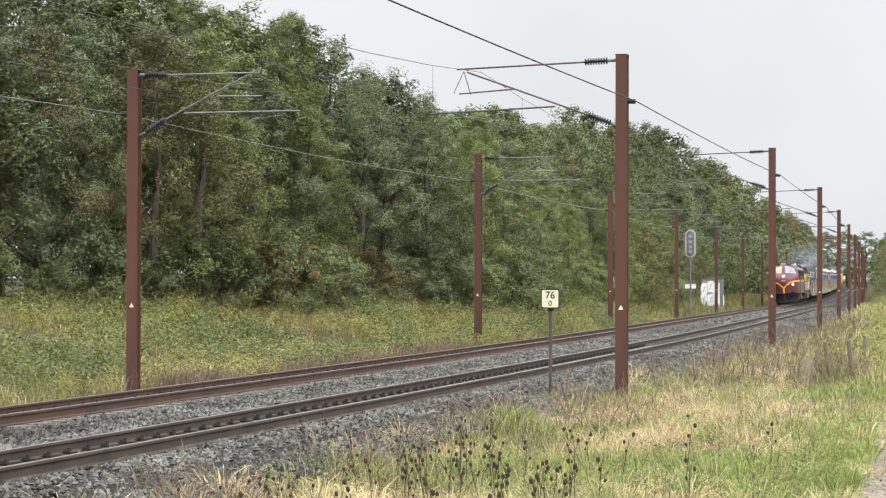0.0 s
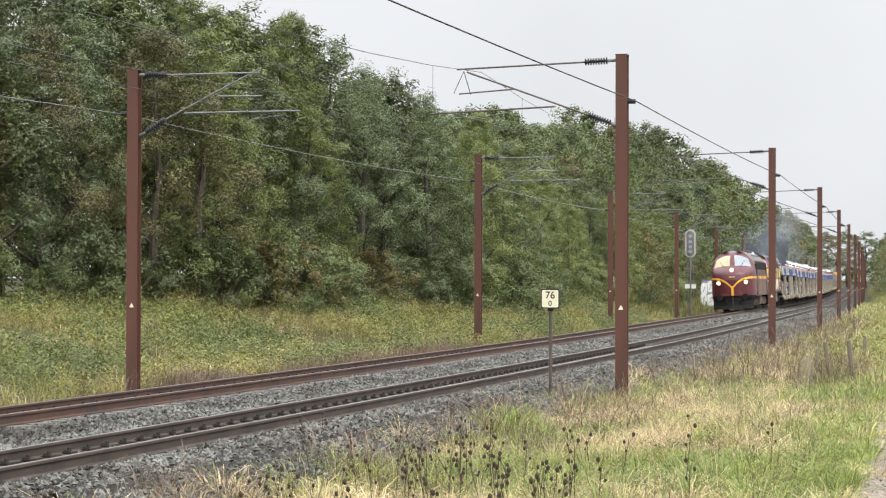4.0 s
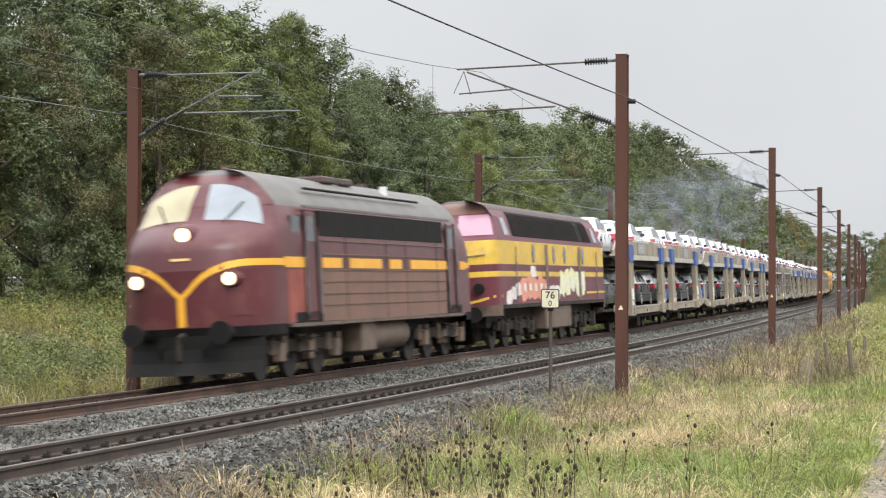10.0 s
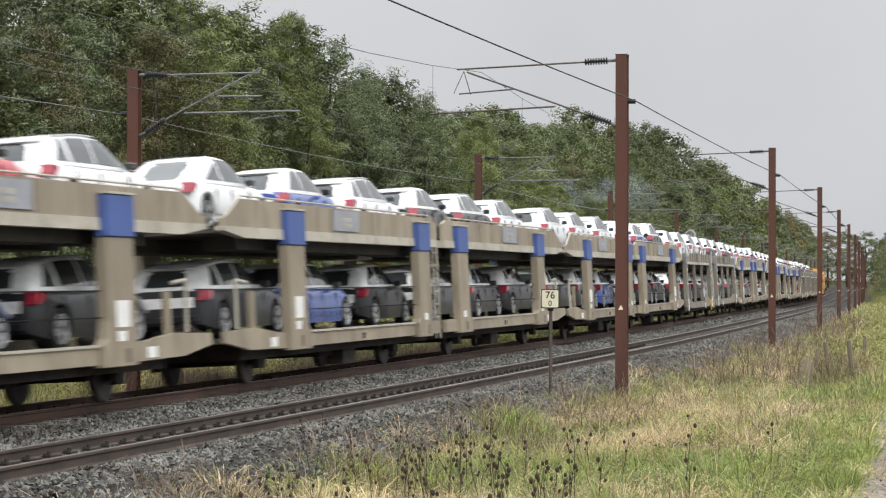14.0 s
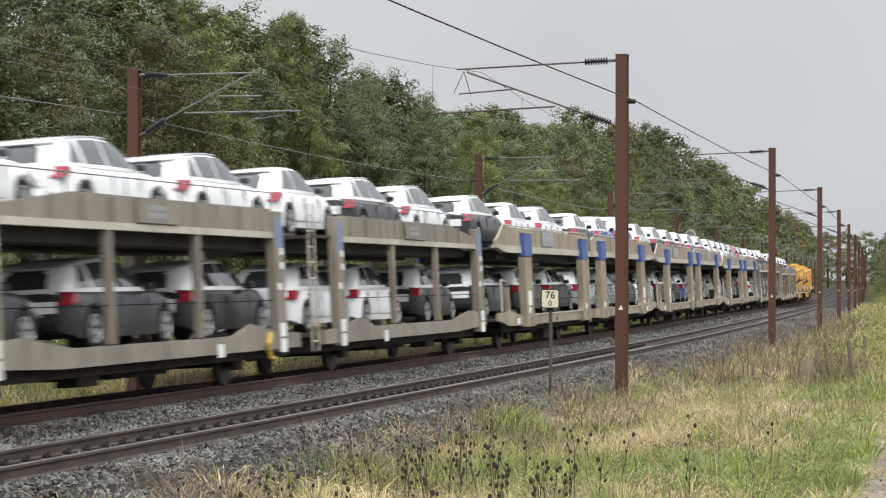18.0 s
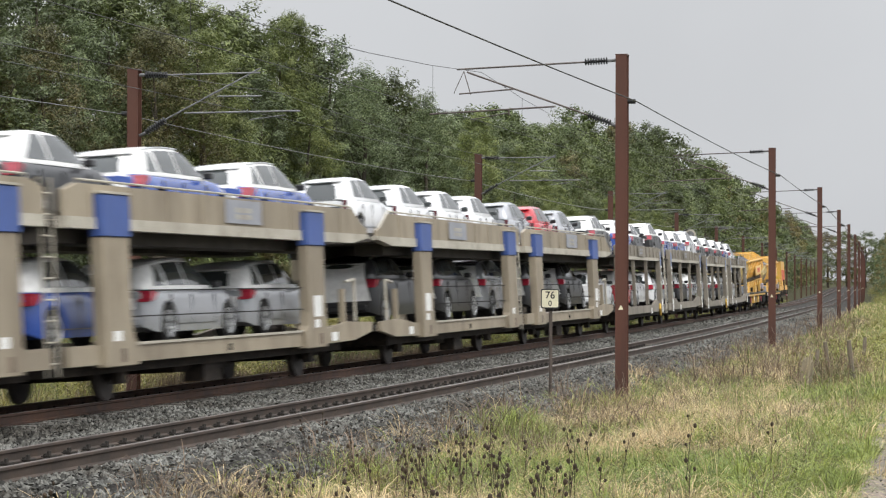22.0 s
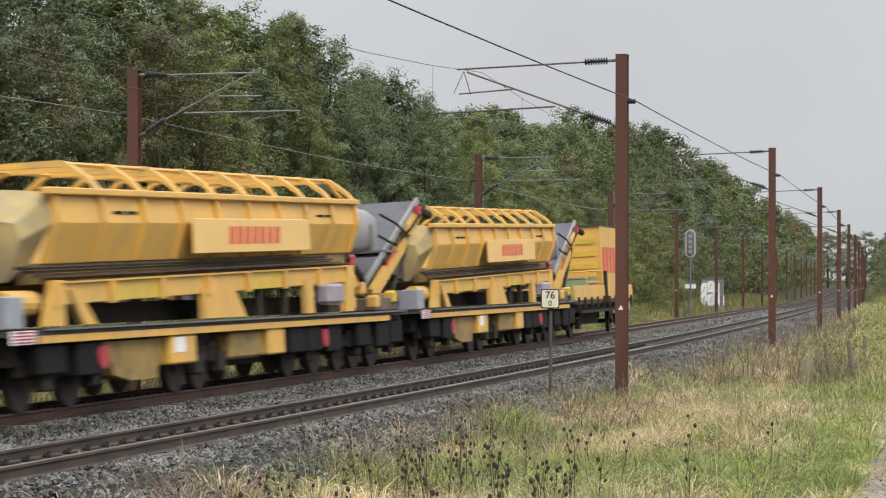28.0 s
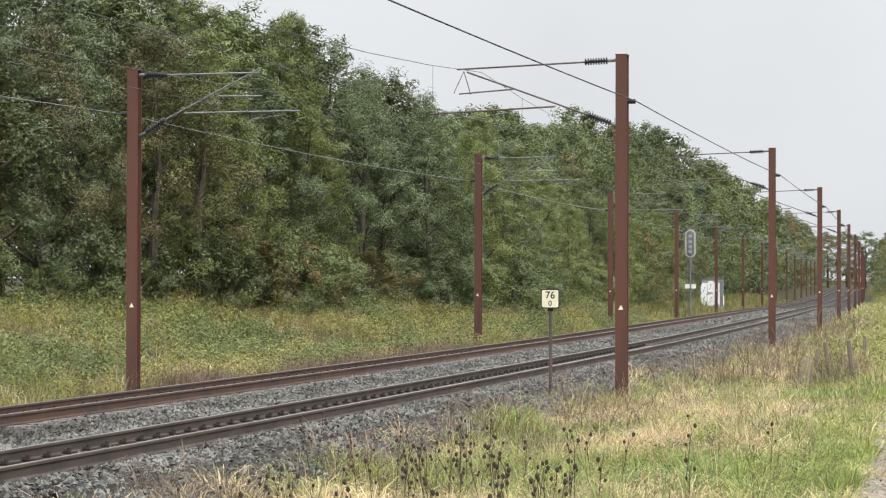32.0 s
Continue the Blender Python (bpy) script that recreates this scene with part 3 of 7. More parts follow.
    for s0, s1, step, off, spread in ((118, 250, 6.0, 17, 4), (130, 300, 6.5, 25, 4), (150, 705, 7.0, 10.0, 2.0), (235, 620, 7.5, 17, 4), (260, 420, 10, 27, 6)):
        s = s0
        while s < s1:
            q = r.random()
            o = -off - r.uniform(-spread, spread) * 0.5
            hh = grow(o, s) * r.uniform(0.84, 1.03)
            plant((back if s < 265 else far)[0 if q < 0.55 else 1 if q < 0.85 else 2], s, o, hh, r.uniform(0.95, 1.35))
            s += step * r.uniform(0.7, 1.3) * (1 if s < 300 else 1.5 if s < 620 else 2.2)
    for i in range(34):
        plant(far[i % 3 if i % 4 else 0], 708 + r.uniform(0, 25), -45 + 2.9 * i, r.uniform(14.5, 17.5), 1.3)
    s = 270.0
    while s < 640:
        plant(far[r.choice((0, 1, 2))], s, 12.2 + r.uniform(0, 1.6) + max(0, 330 - s) * 0.02, r.uniform(7, 10) if s < 360 else r.uniform(11, 14), 1.1)
        s += 9


def build_bushes():
    r = random.Random(11)
    kinds = []
    for mt, lab in (("willow", "grey-green willow scrub at the foot of the trees"), ("oak", "dark green bramble bush at the foot of the trees"), ("bright", "light green leafy shrub at the wood's edge"), ("rust", "shrub with yellow-brown autumn leaves")):
        b = thing("bush", Matrix(), lab, "bush", "bushes along the wood")
        part("woody_base", tubes(*[((0, 0, -0.2), (0.7 * math.cos(a), 0.7 * math.sin(a), 1.2), 0.03, 0.01) for a in (0.3, 1.5, 2.6, 3.9, 5.1)], n=5), M["bark"], b, "thin bare stems")
        part("leaves", crown(2.2, 1.35, 0.05, 90, 80, 0.045, M[mt], "leaves", lobes=12), None, b)
        kinds.append(b)
    used = set()
    s = 66.0
    while s < 190:
        if s < 79 and r.random() < 0.55:
            s += 1.0
            continue
        k = kinds[r.choice((0, 1, 1, 1, 0, 1, 3) if s > 78 else (1, 1, 0, 1)) if s < 112 else r.choice((0, 1, 2, 2, 3))]
        h = r.uniform(0.7, 1.35)
        off = -edge(s) - r.uniform(-0.9, 0.8)
        m = upright(s, off, float(land(s, off)) - 0.05) @ pose(0, 0, 0, 0, 0, r.uniform(0, 360)) @ Matrix.Diagonal((h * 1.2, h * 1.2, h, 1))
        if k in used:
            copy_thing(k, Matrix()).matrix_basis = m
        else:
            used.add(k)
            k.matrix_basis = m
        s += r.uniform(0.9, 1.7) * (1 if s < 115 else 1.8)


def blades(name, s, off, h, w, material, label, category, lean=0.35, lift=0.0, tuft_size=0):
    """Grass blades: bent leaves of two pieces joined as one field, in tussocks where a tuft size is given."""
    if tuft_size:
        c = rng.integers(0, max(1, len(s) // tuft_size), len(s))
        spread = np.abs(rng.normal(0, 0.06, len(s))) * (1 + s / 60)
        ld = rng.uniform(0, 6.28, len(s))
        big = rng.uniform(0.55, 1.35, len(s))[c]
        s, off, h = s[c] + spread * np.sin(ld), off[c] + spread * np.cos(ld), h * big
    else:
        ld = rng.uniform(0, 6.28, len(s))
    n = len(s)
    P = at_all(s, off, land(s, off) - 0.02 + lift)
    mound = np.array([noise.noise((float(a) * 0.8, float(b) * 0.8, 2.0)) + 0.6 * noise.noise((float(a) * 2.3, float(b) * 2.3, 4.0)) for a, b in zip(s, off)])
    h = h * np.clip(0.9 + 0.95 * mound, 0.35, 2.0)
    a = rng.uniform(0, 6.28, n)
    side = np.stack([np.cos(a), np.sin(a), np.zeros(n)], -1) * w[:, None]
    ln = lean * rng.uniform(0.3, 1.4, n) if tuft_size else np.abs(rng.normal(0, lean, n))
    go = np.stack([np.cos(ld) * ln, np.sin(ld) * ln, np.zeros(n)], -1) * h[:, None]
    up = np.stack([np.zeros(n), np.zeros(n), h], -1)
    bend = np.clip(ln, 0, 1.6)[:, None]
    knee = P + go * 0.30 + up * (0.60 - 0.10 * bend)
    hip = P + go * 0.85 + up * (0.93 - 0.30 * bend)
    tip = P + go * 1.45 + up * (1.05 - 0.62 * bend)
    v = np.stack([P - side, P + side, knee - side * 0.85, knee + side * 0.85, hip - side * 0.55, hip + side * 0.55, tip], 1)
    tagged(new(name, blade_soup(name, v, material)), label, category, kind="stuff")


def patch(n, s0, s1, o0, o1, power=1.0):
    """Places over a stretch, denser towards its start."""
    return s0 + (s1 - s0) * rng.uniform(0, 1, n) ** power, rng.uniform(o0, o1, n)


def tuft(s, off, cut, k=0.5, seed=0.0):
    """Keeps places where a slow noise is above a limit, so that growth comes in patches."""
    v = np.array([noise.noise((float(a) * k, float(b) * k, seed)) for a, b in zip(s, off)])
    return v > cut


def mounds(name, rows, material, label, size, per):
    """Low leafy herbs and brambles: rounded clumps of leaves, given as (s, off, radius, height)."""
    pts, outs = [], []
    for s, o, rad, h in rows:
        d = rng.normal(0, 1, (int(per * rad * rad) + 40, 3))
        d /= np.linalg.norm(d, axis=1, keepdims=True)
        d[:, 2] = np.abs(d[:, 2])
        f = rng.uniform(0.55, 1.08, (len(d), 1)) * (1 + 0.3 * np.sin(5 * d[:, :1] + 3 * s) * np.cos(4 * d[:, 1:2] + o))
        base = np.array(at(s, o, float(land(s, o)) - 0.05))
        pts.append(base + d * f * np.array([rad, rad, h]))
        outs.append(d)
    me = leaf_mesh(name, np.concatenate(pts), np.concatenate(outs), size, material, 0.55)
    tagged(new(name, me), label, "herbs", kind="stuff")


def path_edge(s):
    """The footpath draws a little nearer to the line with distance."""
    return 13.46 - np.clip(0.045 * (np.asarray(s, float) - 26), -0.2, 1.0)


def build_grass():
    # right-hand verge: green by the path and in the hollows, straw in drifts, dead weeds by the ballast
    n = 116000
    s, o = patch(n, 15, 80, 6.3, 13.6, 1.6)
    drift = np.array([noise.noise((float(a) * 0.16, float(b) * 0.55, 7.0)) + 0.5 * noise.noise((float(a) * 0.5, float(b) * 1.3, 9.0)) for a, b in zip(s, o)])
    green = np.interp(o, [6.4, 6.8, 7.4, 10.0, 11.2, 12.0, 13.5], [0.05, 0.6, 0.95, 0.75, 0.85, 1.0, 1.0])
    k = (rng.uniform(0, 1, n) < green) & (drift < 0.12 + 0.25 * (o > 12.2)) & (o < path_edge(s) + 0.05)
    blades("verge_grass", s[k], o[k], rng.uniform(0.14, 0.36, k.sum()), rng.uniform(0.0028, 0.0055, k.sum()) * (1 + s[k] / 80), M["grass"], "fresh green grass on the verge", "grass", 1.0, tuft_size=14)
    k = (rng.uniform(0, 1, n) < green * 0.5) & (drift < -0.02) & (o < path_edge(s) + 0.05)
    blades("lush_grass", s[k], o[k], rng.uniform(0.14, 0.40, k.sum()), rng.uniform(0.003, 0.006, k.sum()) * (1 + s[k] / 80), M["fresh"], "lush deep green grass in the hollows of the verge", "grass", 1.1, tuft_size=16)
    dry = np.interp(o, [6.2, 6.8, 7.6, 10.8, 11.8, 12.8], [0.35, 0.8, 1.0, 0.85, 0.55, 0.35])
    k = (rng.uniform(0, 1, n) < dry) & (drift > -0.05)
    blades("dry_grass", s[k], o[k], rng.uniform(0.16, 0.46, k.sum()), rng.uniform(0.0018, 0.0038, k.sum()) * (1 + s[k] / 80), M["straw"], "pale dry straw-coloured grass on the verge", "grass", 1.5, tuft_size=26)
    s, o = patch(26000, 15, 70, 11.5, 13.7, 1.6)
    k = o < path_edge(s) + 0.12
    s, o = s[k], o[k]
    blades("path_edge_grass", s, o, rng.uniform(0.06, 0.2, len(s)), rng.uniform(0.003, 0.006, len(s)) * (1 + s / 80), M["fresh"], "short fresh grass along the path", "grass", 0.8)
    s, o = patch(1900, 15, 70, 6.9, 12.6, 1.5)
    blades("dry_stems", s, o, rng.uniform(0.35, 0.75, len(s)), rng.uniform(0.0014, 0.0026, len(s)) * (1 + s / 70), M["straw"], "thin dry grass stems leaning over the verge", "grass", 0.55)
    r = random.Random(8)
    rows = [(15 + 45 * r.random() ** 1.5, r.uniform(7.6, 12.8), r.uniform(0.12, 0.36), r.uniform(0.12, 0.36)) for i in range(520)]
    mounds("verge_herbs", rows, M["herb"], "low leafy herbs among the verge grass", 0.02, 1500)
    s, o = patch(24000, 65, 300, 7.2, 17, 1.4)
    blades("far_verge_grass", s, o, rng.uniform(0.2, 0.5, len(s)), rng.uniform(0.004, 0.010, len(s)) * (s / 60), M["fresh"], "green grass farther along the verge", "grass", 0.8)
    s, o = patch(7000, 65, 280, 6.9, 13, 1.3)
    blades("far_dry_grass", s, o, rng.uniform(0.25, 0.6, len(s)), rng.uniform(0.003, 0.006, len(s)) * (s / 60), M["straw"], "dry grass farther along the verge", "grass", 0.8)
    rows = [(60 + 170 * r.random() ** 1.4, r.uniform(9.5, 15.5), r.uniform(0.4, 1.0), r.uniform(0.3, 0.9)) for i in range(190)]
    rows += [(230 + 380 * r.random(), r.uniform(9.5, 24), r.uniform(1.0, 1.9), r.uniform(0.9, 1.8)) for i in range(110)]
    mounds("verge_scrub", rows, M["herb"], "low green and yellow scrub farther along the verge", 0.06, 380)
    s, o = patch(24000, 20, 150, 6.2, 8.9, 1.3)
    k = tuft(s, o, -0.02, 0.35, 3.0)
    s, o = s[k], o[k]
    blades("dead_weeds", s, o, rng.uniform(0.2, 0.65, len(s)), rng.uniform(0.0016, 0.0034, len(s)) * (1 + s / 70), M["weed"], "brown dead weed stalks beside the ballast", "weeds", 0.9, tuft_size=9)
    s, o = patch(2000, 50, 135, 7.2, 9.6, 1.2)
    k = tuft(s, o, 0.02, 0.2, 13.0)
    s, o = s[k], o[k]
    blades("tall_dead_weeds", s, o, rng.uniform(0.5, 1.3, len(s)), rng.uniform(0.0022, 0.0045, len(s)) * (1 + s / 90), M["weed"], "tall reddish-brown dead weeds in drifts", "weeds", 0.6, tuft_size=12)
    s, o = patch(9000, 15, 75, 7.4, 12.9, 1.5)
    k = tuft(s, o, 0.0, 0.5, 23.0)
    s, o = s[k], o[k]
    blades("brown_stalks", s, o, rng.uniform(0.2, 0.55, len(s)), rng.uniform(0.0018, 0.0034, len(s)) * (1 + s / 80), M["weed"], "brown withered stalks scattered in the verge grass", "weeds", 0.8, tuft_size=7)
    rows = [(15 + 40 * r.random() ** 1.6, r.uniform(8.2, 13.0), r.uniform(0.10, 0.28), r.uniform(0.15, 0.4)) for i in range(260)]
    mounds("verge_clover", rows, M["bright"], "dark green leafy plants among the verge grass", 0.022, 1300)
    s, o = patch(4500, 18, 60, 6.35, 7.8, 1.2)
    k = tuft(s, o, -0.05, 0.45, 17.0)
    s, o = s[k], o[k]
    blades("edge_weeds", s, o, rng.uniform(0.15, 0.5, len(s)), rng.uniform(0.0018, 0.0034, len(s)) * (1 + s / 70), M["weed"], "dark brown withered weeds along the ballast edge", "weeds", 0.9, tuft_size=8)
    # a rank clump of weeds and seedlings round the old fence posts
    n = 1500
    s, o = 53 + rng.normal(0, 2.6, n), 10.9 + rng.normal(0, 0.45, n)
    blades("post_weeds", s, o, rng.uniform(0.4, 1.0, n), rng.uniform(0.003, 0.006, n), M["weed"], "brown weeds grown up round the old posts", "weeds", 0.5, tuft_size=10)
    rows = [(53 + r.gauss(0, 2.4), 10.9 + r.gauss(0, 0.4), r.uniform(0.2, 0.45), r.uniform(0.4, 0.9)) for i in range(34)]
    mounds("post_herbs", rows, M["bright"], "rank green herbs round the old posts", 0.03, 900)
    # left-hand bank
    def bank(n, foot, top, power=1.1, s0=40, length=95):
        s = s0 + length * rng.uniform(0, 1, n) ** power
        e = np.array([edge(v) for v in s])
        return s, -foot - (e - top) * rng.uniform(0, 1, n)
    s, o = bank(34000, 3.2, 2.4)
    blades("bank_grass", s, o, rng.uniform(0.3, 0.75, len(s)), rng.uniform(0.005, 0.011, len(s)), M["banked"], "tall green grass on the bank", "grass", 1.0, tuft_size=16)
    s, o = bank(26000, 3.1, 2.0)
    blades("bank_sward", s, o, rng.uniform(0.10, 0.26, len(s)), rng.uniform(0.006, 0.011, len(s)), M["banked"], "short grass covering the bank", "grass", 1.0)
    s, o = bank(26000, 3.1, 2.2)
    k = tuft(s, o, 0.0, 0.22, 5.0)
    s, o = s[k], o[k]
    blades("bank_dry_grass", s, o, rng.uniform(0.25, 0.6, len(s)), rng.uniform(0.004, 0.007, len(s)), M["straw"], "dry brownish grass on the bank", "grass", 1.0, tuft_size=18)
    s, o = bank(12000, 3.0, 2.4)
    k = tuft(s, o, 0.05, 0.3, 31.0)
    s, o = s[k], o[k]
    blades("bank_stalks", s, o, rng.uniform(0.4, 0.9, len(s)), rng.uniform(0.003, 0.006, len(s)), M["weed"], "reddish-brown withered stalks on the bank", "weeds", 0.6, tuft_size=9)
    s, o = bank(9000, 2.9, 1.5, 1.0, 130, 190)
    blades("far_bank_grass", s, o, rng.uniform(0.3, 0.7, len(s)), rng.uniform(0.012, 0.03, len(s)), M["banked"], "grass along the foot of the wood", "grass", 0.6)
    for name, mt, lab, size, count, low, high, cut in (("bank_herbs", "herb", "leafy green and yellowing herbs on the bank", 0.045, 460, 0.35, 0.85, -0.05), ("bank_brambles", "bright", "low green brambles on the bank", 0.048, 460, 0.4, 1.0, 0.06),
                                                   ("bank_nettles", "oak", "dark green nettles on the bank", 0.045, 150, 0.35, 0.8, 0.2), ("bank_dock", "rust", "brown seeding docks on the bank", 0.03, 150, 0.3, 0.6, 0.12)):
        rows = []
        while len(rows) < count:
            s = 46 + 88 * r.random() ** 1.2
            o = -2.6 - (edge(s) - 2.0) * r.random()
            if noise.noise((s * 0.11, o * 0.3, len(name) * 3.7)) > cut:
                rows.append((s, o, r.uniform(low, high), r.uniform(low, high) * 1.05))
        mounds(name, rows, M[mt], lab, size, 700)
    n = 20000
    s = 44 + 26 * rng.uniform(0, 1, n) ** 1.2
    o = -1.3 - 4.0 * rng.uniform(0, 1, n) ** 1.4
    k = tuft(s, o, 0.0, 0.35, 41.0)
    s, o = s[k], o[k]
    blades("bank_weeds", s, o, rng.uniform(0.15, 0.5, len(s)), rng.uniform(0.003, 0.006, len(s)), M["weed"], "brown dead weeds at the foot of the bank", "weeds", 0.4)


def build_weeds():
    """Dead umbel stalks with dark seed heads."""
    r = random.Random(3)
    kinds = []
    for n in range(4):
        t = thing("dead_flower_stalk", Matrix(), "dry brown flower stalk with dark seed heads", "weed", "dead flower stalks on the verge")
        h = 0.48 + 0.08 * n
        lean = Vector((0.05 * n - 0.08, 0.04, h))
        part("stem", tubes(((0, 0, -0.05), tuple(lean), 0.005, 0.003), n=5), M["seed"], t)
        for i in range(2 + n // 2 + n % 2):
            b = lean * (0.6 + 0.13 * i)
            a = i * 2.2 + n
            e = b + Vector((0.055 * math.cos(a), 0.055 * math.sin(a), 0.10 + 0.02 * i))
            br = part("branch", tubes((tuple(b), tuple(e), 0.003, 0.002), n=4), M["seed"], t)
            bm = bmesh.new()
            bmesh.ops.create_icosphere(bm, subdivisions=1, radius=0.0155 + 0.004 * (i % 3))
            bmesh.ops.scale(bm, verts=bm.verts, vec=(1, 1, 1.35))
            bmesh.ops.translate(bm, verts=bm.verts, vec=e)
            part("seed_head", bm, M["seed"], br)
        kinds.append(t)
    used = set()
    for i in range(72):
        s = 17.5 + 11 * r.random() ** 1.4
        o = r.gauss(9.0, 0.9) if i % 4 else r.uniform(10, 12.6)
        k = r.choice(kinds[1:] + kinds[2:])
        m = upright(s, o, float(land(s, o))) @ pose(0, 0, 0, r.uniform(-8, 8), r.uniform(-8, 8), r.uniform(0, 360))
        if k in used:
            copy_thing(k, m)
        else:
            used.add(k)
            k.matrix_basis = m
# ---- the train ----
SPEED = 18.9909
# the train gains speed slowly while it passes: metres ahead of an even pace
AHEAD_T = (0.0, 7.0, 9.0, 10.0, 11.0, 12.0, 13.4, 14.5, 16.5, 17.6, 18.7, 19.8, 20.9, 22.0, 23.1, 24.2, 25.3, 27.0, 28.0, 30.0, 32.0)
AHEAD_M = (0.0, 0.0, -0.28, -0.22, 0.0, 0.0, -0.10, -0.40, -0.25, 0.15, 0.55, 1.10, 1.60, 2.30, 3.00, 3.85, 4.60, 5.45, 5.70, 5.75, 7.2)


def travel(t):
    return SPEED * t + float(np.interp(t, AHEAD_T, AHEAD_M))


